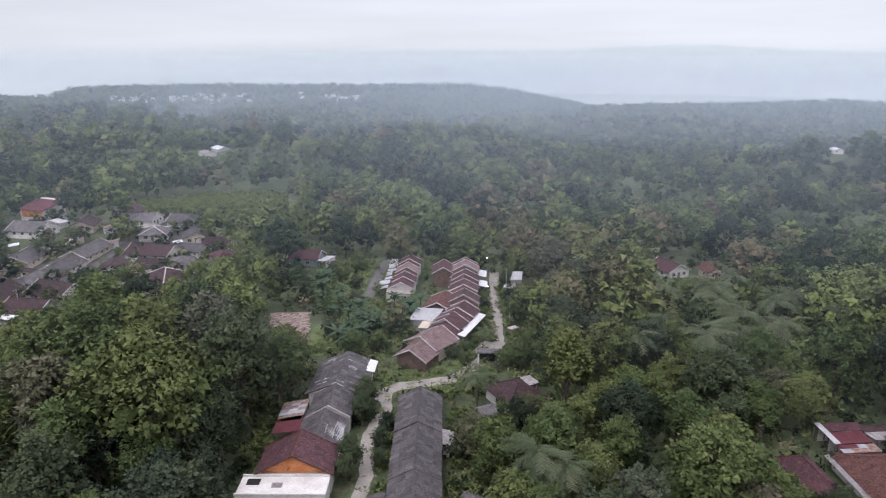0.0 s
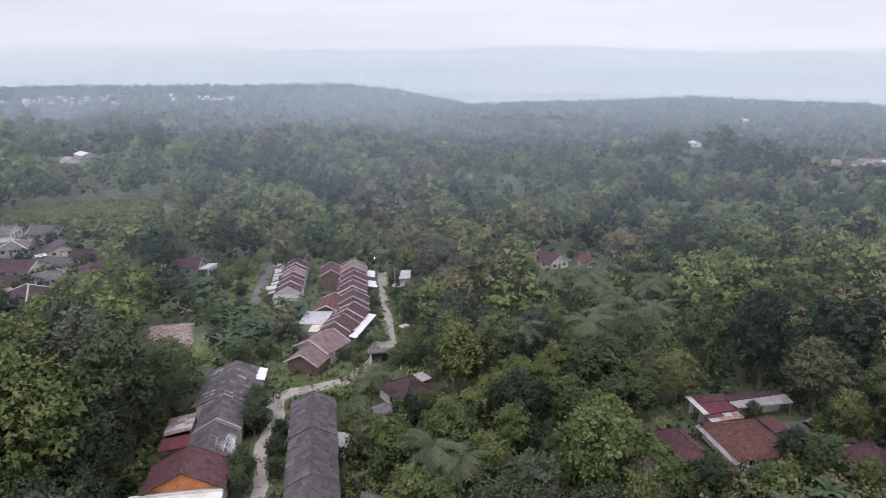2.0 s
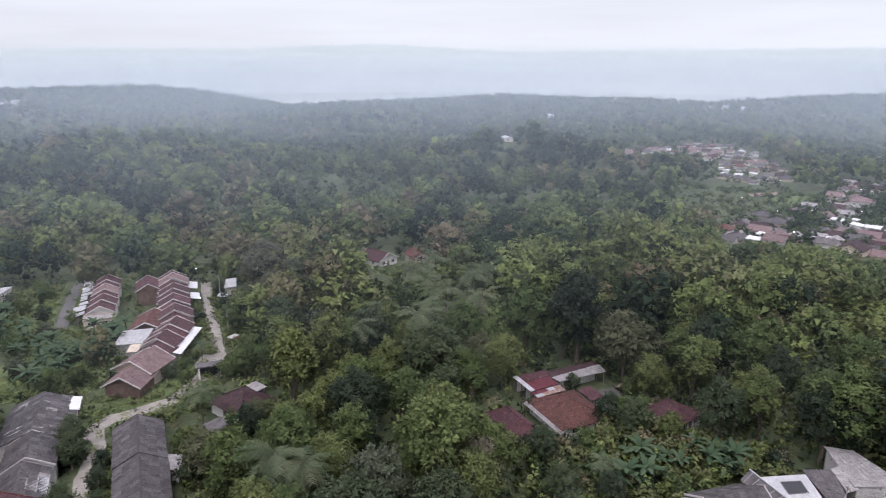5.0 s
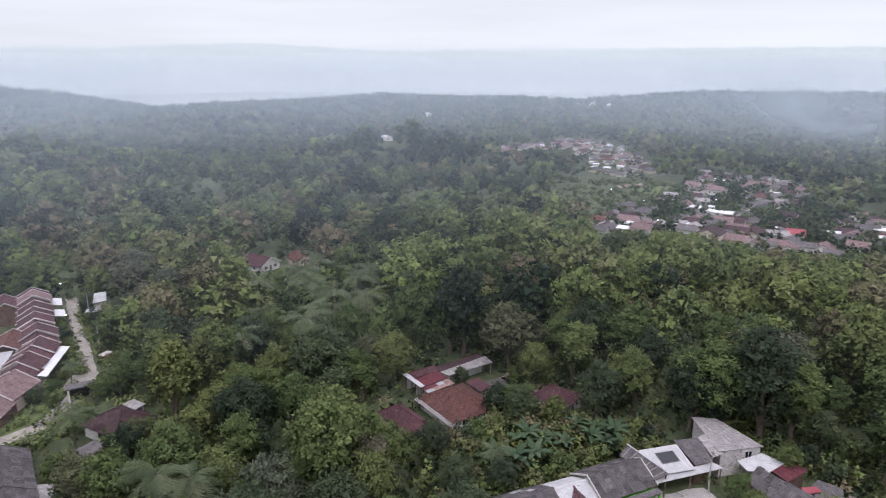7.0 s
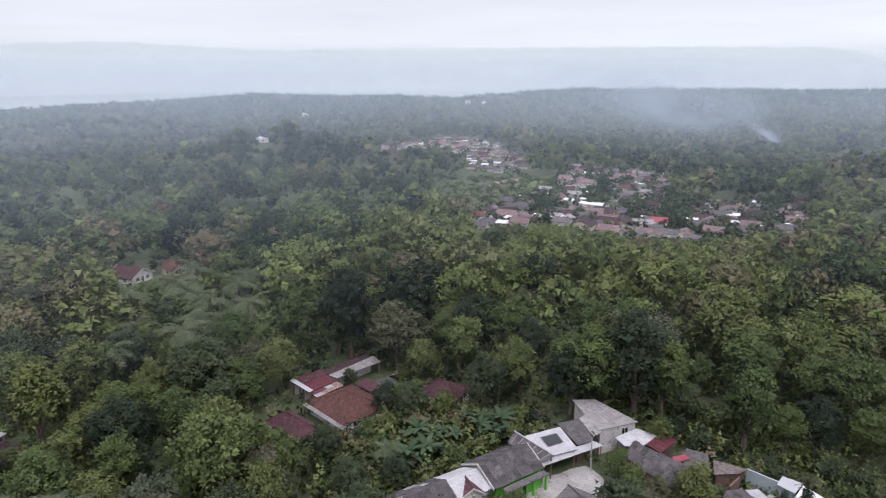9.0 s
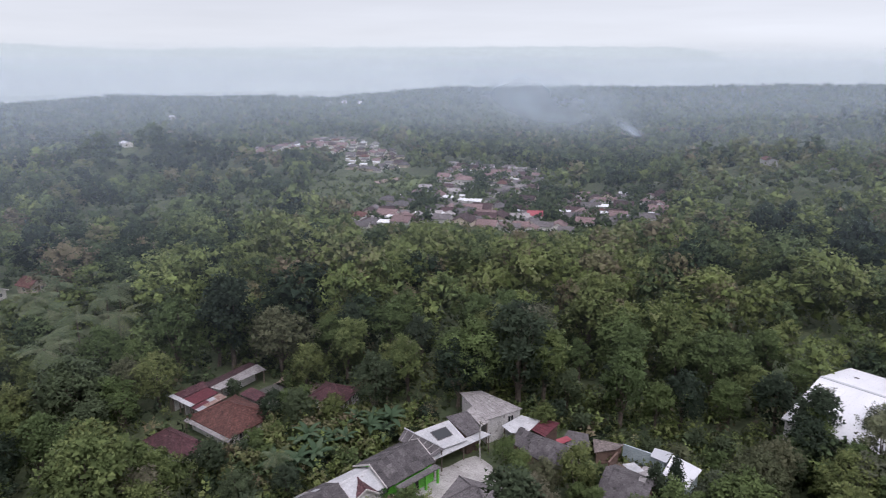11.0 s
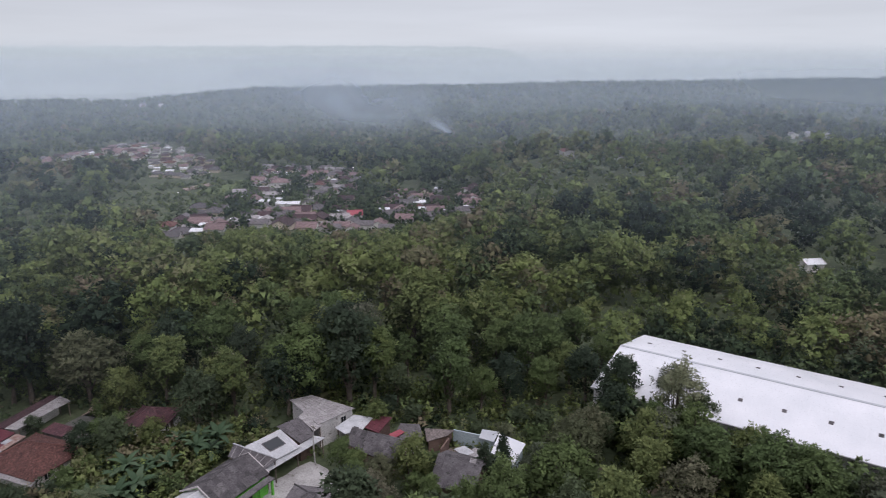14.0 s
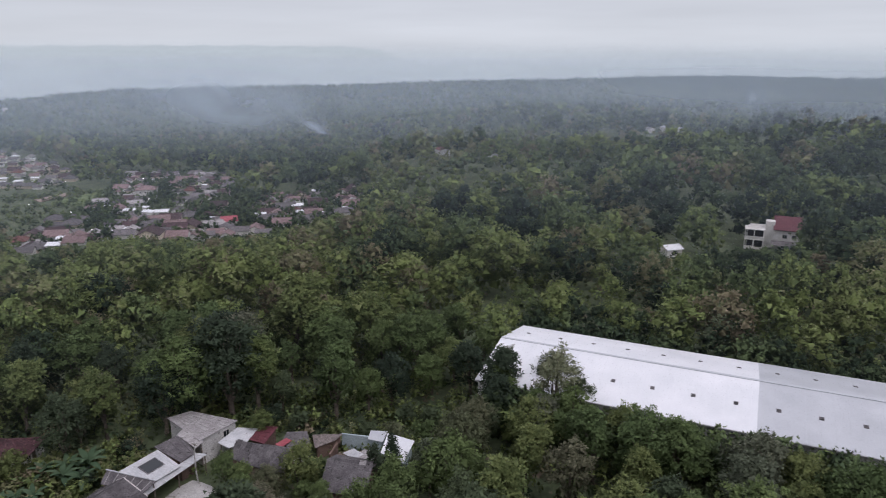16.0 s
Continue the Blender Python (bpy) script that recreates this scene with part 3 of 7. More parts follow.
for x, y, rad, h in ((58, 70, 5, 3.2), (66, 66, 5, 3.2), (74, 63, 4, 3.4), (52, 72, 4, 3.4), (96, 34, 5, 3.4), (100, 22, 5, 3.6), (97, 44, 4, 3.6), (15, 195, 3, 0.5), (13.5, 171, 3, 0.5), (12, 150, 3, 0.5), (9.5, 136, 3, 0.5), (-7, 120.5, 3.5, 0.3), (-1, 122, 3, 0.3), (-10.4, 114, 1.6, 0.3), (-11.9, 103.5, 1.4, 0.6), (-12.0, 98.5, 1.5, 0.3), (-11.5, 93, 1.6, 0.3), (-11.6, 88, 1.6, 0.3), (-11.8, 82, 1.6, 0.3),
                     (-34, 195, 7, 0.7), (-31, 181, 6, 0.7), (-27, 216, 5, 0.7), (-25, 173, 5, 0.8), (-36, 207, 5, 0.8), (-24, 196, 5, 0.7), (-19, 212, 3, 1), (-19.3, 185, 3, 1), (-30, 205, 9, 1.5), (-26, 185, 6, 2), (-35, 151, 7, 0.3), (72, 47, 5, 0.5), (77, 49, 3, 0.5), (-8, 128, 5, 0.6), (-1, 127, 4, 0.5), (3, 128.5, 3, 0.5), (-13, 124, 3, 0.5), (74, 91, 4, 1.5), (-98, 292, 14, 1), (-80, 296, 10, 1), (-115, 292, 12, 1), (-122, 304, 9, 1), (-104, 310, 12, 1), (-86, 312, 12, 1), (-74, 314, 8, 1), (-134, 322, 13, 1), (-112, 334, 14, 1), (-90, 338, 13, 1), (-140, 344, 13, 1), (-118, 356, 12, 1), (-96, 358, 12, 1), (-76, 288, 8, 1), (-18, 142, 6, 3.0), (-22, 155, 7, 3.0), (-12, 160, 5, 3.5), (-16, 168, 5, 3.0), (15, 183, 2.5, 0.5), (12.8, 160, 2.5, 0.5), (11.5, 142, 3, 0.5),
                     (-104, 222, 3, 2), (-106, 200, 3, 2), (-107, 178, 3, 2), (414, 330, 14, 1), (408, 354, 6, 1)):
    keep_open(x, y, rad, h)


for x, y in VALLEY:
    keep_open(x, y, 13, 1.2)


# ---- houses ----
def window(parent, x, y, z, w, h, side):
    """A casement, its frame proud of the wall, dark panes set back. side: x or y, with the sign of the way it faces."""
    s = 1 if side[0] == "+" else -1
    def bx(u0, u1, d0, d1, z0, z1, bm=None):
        if side[1] == "y":
            return box(x + u0, x + u1, min(y + s * d0, y + s * d1), max(y + s * d0, y + s * d1), z + z0, z + z1, bm)
        return box(min(x + s * d0, x + s * d1), max(x + s * d0, x + s * d1), y + u0, y + u1, z + z0, z + z1, bm)
    bm = bmesh.new()
    for u0, u1, z0, z1 in ((-w / 2, w / 2, 0, 0.08), (-w / 2, w / 2, h - 0.08, h), (-w / 2, -w / 2 + 0.08, 0.08, h - 0.08), (w / 2 - 0.08, w / 2, 0.08, h - 0.08), (-0.04, 0.04, 0.08, h - 0.08)):
        bx(u0, u1, -0.03, 0.06, z0, z1, bm)
    f = part("window", bm, M_TRIM, parent)
    part("pane", bx(-w / 2 + 0.08, w / 2 - 0.08, -0.02, 0.02, 0.08, h - 0.08), M_GLASS, f)
    return f


def door(parent, x, y, w, h, side, material):
    s = 1 if side[0] == "+" else -1
    if side[1] == "y":
        bm = box(x - w / 2, x + w / 2, min(y, y + s * 0.06), max(y, y + s * 0.06), 0.05, h)
    else:
        bm = box(min(x, x + s * 0.06), max(x, x + s * 0.06), y - w / 2, y + w / 2, 0.05, h)
    return part("door", bm, material, parent)


def sheets(roof, p00, p10, p01, material, rng, patches=(), across=1.0, along=1.6, odd=0.09):
    """Covers a slope with single overlapping sheets. p00 to p10 runs along the eave, p00 to p01 up the slope."""
    a, b = Vector(p10) - Vector(p00), Vector(p01) - Vector(p00)
    nu, nv = max(1, round(a.length / across)), max(1, round(b.length / along))
    du, dv, ua, ub = a.length / nu, b.length / nv, a.normalized(), b.normalized()
    nrm = ua.cross(ub).normalized()
    bm = bmesh.new()
    k = 6
    rows = []
    for v, lift in ((-0.06, 0.0), (dv + 0.06, 0.02)):
        rows.append([bm.verts.new((du * i / k, v, lift + 0.025 * (i % 2))) for i in range(k + 1)])
        rows.append([bm.verts.new((du * i / k, v, lift + 0.025 * (i % 2) - 0.02)) for i in range(k + 1)])
    for i in range(k):
        bm.faces.new((rows[0][i], rows[0][i + 1], rows[2][i + 1], rows[2][i]))
        bm.faces.new((rows[1][i + 1], rows[1][i], rows[0][i], rows[0][i + 1]))
    me = bpy.data.meshes.new("roof_sheet")
    bm.to_mesh(me)
    bm.free()
    me.materials.append(material)
    others = []
    for m2 in patches:
        c = me.copy()
        c.materials.clear()
        c.materials.append(m2)
        others.append(c)
    base = Matrix((ua, ub, nrm)).transposed().to_4x4()
    for i in range(nu):
        for j in range(nv):
            mesh = rng.choice(others) if others and rng.random() < odd else me
            ob = new("roof_sheet", mesh)
            ob.parent = roof
            p = Vector(p00) + ua * (du * i + rng.uniform(-0.04, 0.04)) + ub * (dv * j + rng.uniform(-0.06, 0.06)) + nrm * (0.03 + 0.006 * (j % 2) + rng.uniform(0, 0.012))
            ob.matrix_basis = Matrix.Translation(p) @ base @ pose(0, 0, 0, rng.uniform(-0.4, 0.8), rng.uniform(-0.5, 0.5), rng.uniform(-0.7, 0.7))


def house(name, label, m, w, l, eave=3.0, rise=1.8, over=0.5, roof="gable", roof_mat=None, wall_mat=None, trim=None, covered=None, gable_mat=None,
          group="", category="house", windows=True, seed=0, base=0.0, door_mat=None, storeys=1):
    """A house with its ridge along its own y axis. w across the ridge, l along it."""
    rng = random.Random(seed)
    h = thing(name, label, category, m, group)
    a, b = w / 2, l / 2
    wall_mat, roof_mat = wall_mat or M_WALL, roof_mat or M_MAROON
    k = rise / a
    bm = bmesh.new()
    if roof == "gable":
        ends = []
        for y in (-b, b):
            ends.append([bm.verts.new(v) for v in ((-a, y, -0.4 - base), (a, y, -0.4 - base), (a, y, eave), (0, y, eave + rise - 0.02), (-a, y, eave))])
        bm.faces.new(ends[0])
        bm.faces.new(ends[1][::-1])
        for i in range(5):
            j = (i + 1) % 5
            bm.faces.new((ends[0][j], ends[0][i], ends[1][i], ends[1][j]))
    else:
        box(-a, a, -b, b, -0.4 - base, eave, bm)
    part("wall", bm, wall_mat, h)
    if gable_mat:
        for s in (-1, 1):
            g = bmesh.new()
            ring = [(-a - 0.02, 0, eave - 0.1), (a + 0.02, 0, eave - 0.1), (0, 0, eave + rise - 0.12)]
            lo = [g.verts.new((x, s * (b + 0.005), z)) for x, _, z in ring]
            hi = [g.verts.new((x, s * (b + 0.06), z)) for x, _, z in ring]
            g.faces.new(lo), g.faces.new(hi[::-1])
            for i in range(3):
                g.faces.new((lo[i], hi[i], hi[(i + 1) % 3], lo[(i + 1) % 3]))
            bmesh.ops.recalc_face_normals(g, faces=g.faces)
            part("gable_wall", g, gable_mat, h, "painted gable triangle")
    t = 0.1
    if roof == "gable":
        r = None
        for s in (-1, 1):
            lowz = eave - k * over + t
            c = [(s * (a + over), -b - over, lowz), (0, -b - over, eave + rise + t), (0, b + over, eave + rise + t), (s * (a + over), b + over, lowz)]
            if s > 0:
                c = [c[1], c[0], c[3], c[2]]
            o = part("roof", slab(c, t), roof_mat, h)
            r = r or o
            if covered is not None:
                if s < 0:
                    sheets(o, (-(a + over), b + over, lowz), (-(a + over), -b - over, lowz), (0, b + over, eave + rise + t), roof_mat, rng, covered)
                else:
                    sheets(o, (a + over, -b - over, lowz), (a + over, b + over, lowz), (0, -b - over, eave + rise + t), roof_mat, rng, covered)
        cap = bmesh.new()
        hexa(cap, [(-0.2, -b - over - 0.02, eave + rise + t - 0.03), (0.2, -b - over - 0.02, eave + rise + t - 0.03), (0.2, b + over + 0.02, eave + rise + t - 0.03), (-0.2, b + over + 0.02, eave + rise + t - 0.03)],
             [(-0.06, -b - over - 0.02, eave + rise + t + 0.09), (0.06, -b - over - 0.02, eave + rise + t + 0.09), (0.06, b + over + 0.02, eave + rise + t + 0.09), (-0.06, b + over + 0.02, eave + rise + t + 0.09)])
        part("ridge_cap", cap, trim if gable_mat else roof_mat, r)
        if trim:
            for y in (-b - over - 0.09, b + over - 0.01):
                for s in (-1, 1):
                    g = bmesh.new()
                    lowz = eave - k * over + t
                    x1 = s * (a + over)
                    lo = [(min(0, x1), y), (max(0, x1), y)]
                    z0, z1 = (lowz, eave + rise + t) if s < 0 else (eave + rise + t, lowz)
                    hexa(g, [(lo[0][0], y, z0 - 0.14), (lo[1][0], y, z1 - 0.14), (lo[1][0], y + 0.1, z1 - 0.14), (lo[0][0], y + 0.1, z0 - 0.14)],
                         [(lo[0][0], y, z0 + 0.14), (lo[1][0], y, z1 + 0.14), (lo[1][0], y + 0.1, z1 + 0.14), (lo[0][0], y + 0.1, z0 + 0.14)])
                    part("barge_board", g, trim, r)
    elif roof == "hip":
        ra = max(0.3, b - a * 0.95)
        bm = bmesh.new()
        z0, z1 = eave - 0.15, eave + rise
        e = [bm.verts.new(v) for v in ((-a - over, -b - over, z0), (a + over, -b - over, z0), (a + over, b + over, z0), (-a - over, b + over, z0))]
        u = [bm.verts.new((v.co.x, v.co.y, v.co.z - 0.1)) for v in e]
        t1, t2 = bm.verts.new((0, -ra, z1)), bm.verts.new((0, ra, z1))
        bm.faces.new((e[0], e[1], t1)), bm.faces.new((e[1], e[2], t2, t1)), bm.faces.new((e[2], e[3], t2)), bm.faces.new((e[3], e[0], t1, t2))
        bm.faces.new(u[::-1])
        for i in range(4):
            bm.faces.new((u[i], u[(i + 1) % 4], e[(i + 1) % 4], e[i]))
        r = part("roof", bm, roof_mat, h)
        def cap_line(p, q):
            g = bmesh.new()
            d = (Vector(q) - Vector(p)).normalized()
            s = d.cross(Vector((0, 0, 1))).normalized() * 0.16
            p, q = Vector(p), Vector(q)
            hexa(g, [p - s, q - s, q + s, p + s][::-1], [p - s * 0.3 + Vector((0, 0, .12)), q - s * 0.3 + Vector((0, 0, .12)), q + s * 0.3 + Vector((0, 0, .12)), p + s * 0.3 + Vector((0, 0, .12))][::-1])
            bmesh.ops.recalc_face_normals(g, faces=g.faces)
            part("ridge_cap", g, trim or roof_mat, r)
        for p, q in (((-a - over, -b - over, z0), (0, -ra, z1)), ((a + over, -b - over, z0), (0, -ra, z1)), ((a + over, b + over, z0), (0, ra, z1)), ((-a - over, b + over, z0), (0, ra, z1)), ((0, -ra, z1), (0, ra, z1))):
            cap_line(p, q)
    elif roof == "shed":
        c = [(-a - over, -b - over, eave + 0.1), (a + over, -b - over, eave + rise + 0.1), (a + over, b + over, eave + rise + 0.1), (-a - over, b + over, eave + 0.1)]
        o = part("roof", slab(c, 0.08), roof_mat, h)
        fill = bmesh.new()
        hexa(fill, [(-a, -b, eave + 0.004), (a, -b, eave + 0.004), (a, b, eave + 0.004), (-a, b, eave + 0.004)], [(-a, -b, eave + 0.03), (a, -b, eave + rise), (a, b, eave + rise), (-a, b, eave + 0.03)])
        part("upper_wall", fill, wall_mat, h)
        if covered is not None:
            sheets(o, c[3], c[0], c[2], roof_mat, rng, covered)
    else:
        part("roof", box(-a - over, a + over, -b - over, b + over, eave + 0.004, eave + 0.18), roof_mat, h)
        g = bmesh.new()
        for x0, x1, y0, y1 in ((-a - over, a + over, -b - over, -b - over + 0.15), (-a - over, a + over, b + over - 0.15, b + over), (-a - over, -a - over + 0.15, -b - over + 0.15, b + over - 0.15), (a + over - 0.15, a + over, -b - over + 0.15, b + over - 0.15)):
            box(x0, x1, y0, y1, eave + 0.18, eave + 0.4, g)
        part("parapet", g, wall_mat, h)
    if windows:
        for st in range(storeys):
            z = 1.0 + st * 2.9
            for y in np.linspace(-b, b, max(2, int(l / 3)) + 1)[1:-1]:
                for s in ("-x", "+x"):
                    window(h, (-a if s == "-x" else a), float(y), z, 1.1, 1.1, s)
            for x in (-a * 0.5, a * 0.5):
                window(h, x, -b, z, 1.2, 1.1, "-y")
        door(h, 0.0, -b, 0.9, 2.05, "-y", door_mat or M_WOOD)
    return h


def lean_to(name, label, m, w, l, z0, z1, roof_mat, wall_mat=None, category="shed", covered=None, posts=True, group="", seed=0):
    """A roof sloping along its x axis from z0 to z1, on posts, or on walls on three sides."""
    h = thing(name, label, category, m, group)
    a, b = w / 2, l / 2
    c = [(-a, -b, z0), (a, -b, z1), (a, b, z1), (-a, b, z0)]
    r = part("roof", slab(c, 0.07), roof_mat, h)
    if covered is not None:
        sheets(r, c[3], c[0], c[2], roof_mat, random.Random(seed), covered, odd=0.5 if roof_mat is M_RUST else 0.09)
    if posts:
        for x, y, z in ((-a + 0.2, -b + 0.2, z0), (a - 0.2, -b + 0.2, z1), (a - 0.2, b - 0.2, z1), (-a + 0.2, b - 0.2, z0)):
            part("post", box(x - 0.07, x + 0.07, y - 0.07, y + 0.07, -0.4, z - 0.09), M_WOOD, h)
    if wall_mat:
        part("wall", box(a - 0.45, a - 0.3, -b + 0.3, b - 0.3, -0.4, min(z0, z1) - 0.1), wall_mat, h)
        part("wall", box(-a + 0.3, a - 0.45, b - 0.45, b - 0.3, -0.4, min(z0, z1) - 0.1), wall_mat, h)
    return h


def panel(name, label, category, corners, roof_mat, wall_mat=None, covered=None, thick=0.08, inset=0.35, seams=0, seam_mat=None, seed=0):
    """A plane roof between corners (counter-clockwise from above, the first two along the low eave), on walls or posts."""
    cx, cy = sum(q[0] for q in corners) / len(corners), sum(q[1] for q in corners) / len(corners)
    h = thing(name, label, category, at(cx, cy))
    loc = [(x - cx, y - cy, z) for x, y, z in corners]
    r = part("roof", slab(loc, thick), roof_mat, h)
    if covered is not None:
        sheets(r, loc[0], loc[1], loc[-1], roof_mat, random.Random(seed), covered)
    for k in range(seams):
        f = (k + 0.5) / seams
        p, q = Vector(loc[0]).lerp(Vector(loc[1]), f), Vector(loc[3]).lerp(Vector(loc[2]), f)
        d = (Vector(loc[1]) - Vector(loc[0])).normalized() * 0.05
        up = Vector((0, 0, 0.035))
        part("batten" if seam_mat else "sheet_joint", slab([p - d + up, p + d + up, q + d + up, q - d + up], 0.03), seam_mat or roof_mat, r)
    inner = []
    for x, y, z in loc:
        d = math.hypot(x, y)
        k = max(0.1, (d - inset * 1.4) / d)
        inner.append((x * k, y * k, z))
    if wall_mat:
        part("wall", hexa(bmesh.new(), [(x, y, -0.4) for x, y, z in inner], [(x, y, z - thick - 0.1) for x, y, z in inner]), wall_mat, h)
    else:
        for x, y, z in inner:
            part("post", box(x - 0.07, x + 0.07, y - 0.07, y + 0.07, -0.4, z - thick - 0.02), M_WOOD, h)
    return h


PATCHES = (M_PALE, M_GREYX, M_ZINC)

# terrace with grey sheets (east of the lane)
for i, (y, l) in enumerate(((67.2, 11.9), (79.7, 11.9), (92.2, 11.9), (104.6, 11.2))):
    house("terraced_house", "long low terraced house under weathered grey corrugated sheets", at(-3.9, y, -0.5, 0.1 * i), 6.6, l, 2.75, 1.65, 0.45, "gable", M_GREY, M_WALL, M_GREY, (M_GREYX,), None, "grey terrace", seed=i, base=1.0)
    keep_open(-3.6, y - 3, 4.0, 1.6), keep_open(-3.6, y + 3, 4.0, 1.6)
lean_to("lean_to", "low lean-to of grey sheets against the terrace", at(-8.9, 78.5, 0), 2.2, 9.5, 2.1, 2.7, M_GREY, M_BLOCKWALL, covered=(M_GREYX,), seed=4)
lean_to("lean_to", "small lean-to with pale patched sheets behind the terrace", at(0.9, 98, 180), 2.2, 4.5, 2.0, 2.6, M_PALE, M_BLOCKWALL, covered=(M_GREY, M_ZINC), seed=5)

# terrace with the orange gable (west of the lane)
house("gabled_house", "house with dark red tiles and a bright orange gable", at(-21.0, 89.9), 10.2, 6.2, 3.5, 2.7, 0.5, "gable", M_MAROON, M_WALL, M_RED, None, M_ORANGE, seed=11)
fl = thing("annex", "unfinished white concrete annex with a flat slab roof", "annex", at(-21.9, 84.0))
part("wall", box(-5.9, 5.9, -2.2, 2.4, -0.4, 2.9), M_WALL, fl)
part("roof", box(-6.1, 6.1, -2.5, 2.4, 2.904, 3.1), M_WALL, fl)
part("beam", box(-6.1, 6.1, -2.5, -2.25, 3.1, 3.5), M_WALL, fl)
part("beam", box(-6.1, 6.1, 2.1, 2.38, 3.1, 3.4), M_WALL, fl)
for x in (-4.2, -1.0, 2.6):
    window(fl, x, -2.2, 0.9, 1.9, 1.4, "-y")
# a plate on the slab paints the dark of a stair hole
part("stair_opening", box(-5.2, -3.4, 0.2, 1.6, 3.104, 3.16), M_DARK, fl, "near-black panel painting a shaded stair opening")
part("water_tank_base", box(-1.6, -0.2, -0.4, 0.6, 3.104, 3.22), M_PALE, fl)
def roof_patch(h, a, eave, rise, x0, x1, y0, y1, material, label, lift=0.17):
    """Newer sheets laid on one slope of a gable roof."""
    z = lambda x: eave + rise - rise / a * abs(x) + lift
    part("roof_patch", slab([(x0, y0, z(x0)), (x1, y0, z(x1)), (x1, y1, z(x1)), (x0, y1, z(x0))], 0.04), material, h, label)


ph = house("terraced_house", "terraced house under patched grey sheets with pale barge boards", at(-19.1, 97.9, 0), 6.2, 8.4, 3.2, 1.75, 0.4, "gable", M_GREY, M_WALL, M_TRIM, PATCHES, None, "patched terrace", seed=12)
house("terraced_house", "terraced house under patched grey sheets with pale barge boards", at(-18.6, 106.6, 0, 0.3), 6.4, 7.4, 3.2, 1.8, 0.4, "gable", M_GREY, M_WALL, M_TRIM, PATCHES, None, "patched terrace", seed=13, base=0.5)
wide = house("terraced_house", "wide terraced house under patched uneven grey sheets", at(-18.4, 117.6, -3, 0.3), 9.4, 13.0, 3.0, 1.9, 0.5, "gable", M_GREY, M_WALL, None, (M_GREYX,), None, "patched terrace", seed=14, base=0.5)
for x0, x1, y0, y1, pm in ((-4.0, -2.2, 4.2, 5.8, M_PALE), (-4.4, -1.6, -3.4, -3.0, M_WHITEOLD), (-3.6, -1.8, -4.9, -4.5, M_WHITEOLD), (-1.4, -0.1, -1.6, -1.2, M_PALE), (0.2, 1.6, -5.6, -5.1, M_WHITEOLD), (1.0, 2.6, 0.6, 1.6, M_PALE), (2.2, 3.6, -4.6, -4.1, M_RUST), (0.4, 1.2, 3.4, 3.8, M_WHITEOLD)):
    roof_patch(wide, 4.7, 3.0, 1.9, x0, x1, y0, y1, pm, "loose newer sheets")
roof_patch(ph, 3.1, 3.2, 1.75, 1.0, 2.2, -2.4, 0.4, M_PALE, "pale grey newer sheets")
roof_patch(ph, 3.1, 3.2, 1.75, 2.2, 3.5, -2.6, 1.6, M_WHITEOLD, "whitish newer sheets")
lean_to("lean_to", "rusty and silvery sheet lean-to", at(-25.1, 106.6), 4.3, 5.6, 2.3, 3.1, M_RUST, M_BLOCKWALL, covered=(M_ZINC, M_WHITEOLD, M_ZINC), seed=6)
lean_to("lean_to", "deep red sheet lean-to", at(-24.9, 100.8), 4.5, 3.8, 2.4, 3.0, M_DEEPRED, M_BLOCKWALL, seed=7)
lean_to("lean_to", "small white sheet awning", at(-24.2, 96.3), 1.8, 1.6, 2.3, 2.6, M_WHITEOLD, seed=8)
lean_to("awning", "new white sheets over the terrace's end", at(-14.7, 121.9, -3), 4.2, 5.0, 4.35, 3.4, M_WHITEROOF, seed=9, category="awning")
keep_open(-21.5, 83.5, 6.5, 0.8)
for x, y in ((-21, 88), (-24, 86), (-18, 86), (-21, 97), (-19, 105), (-18, 115), (-20, 121), (-15, 122), (-25, 105), (-25, 101)):
    keep_open(x, y, 3.5, 2.0)

# estate: the long terrace with maroon roofs
ESTATE = [(4.4 + (y - 154) * 0.052, y, -3 - 8 * max(0.0, (162 - y) / 10)) for y in np.arange(155.5, 193.5, 4.55)]
ESTATE += [(3.9, 151.2, -20), (2.6, 147.6, -25), (1.3, 144.2, -28), (0.1, 141.0, -30)]
for i, (x, y, turn) in enumerate(ESTATE):
    jog = (0.0, 0.35, -0.2, 0.15)[i % 4]
    house("estate_house", "small terraced house with maroon tiles and pale barge boards", at(x + jog, y, turn, 0.13 * (y - 140) / 5 + (0.38 if i % 2 else 0.0)), 6.8 + 0.5 * (i % 3 == 1), 4.3, 2.9, 1.75 + 0.25 * (i % 3 == 1), 0.3, "gable",
          M_PINK if i == 7 else M_MAROON, M_CREAM if i % 4 == 1 else M_WALL, M_TRIM, None, None, "maroon terrace", seed=20 + i, base=2.0)
house("estate_house", "wide house with faded pink tiles", at(-2.4, 136.0, -38), 8.0, 6.6, 2.9, 1.9, 0.5, "gable", M_PINK, M_CREAM, M_TRIM, None, None, "pink-roofed houses", seed=31)
house("estate_house", "house with faded pink tiles and a low eave", at(-5.0, 130.4, -28), 6.4, 5.6, 2.5, 1.7, 0.6, "gable", M_PINK, M_BRICK, M_TRIM, None, None, "pink-roofed houses", seed=32, windows=False)
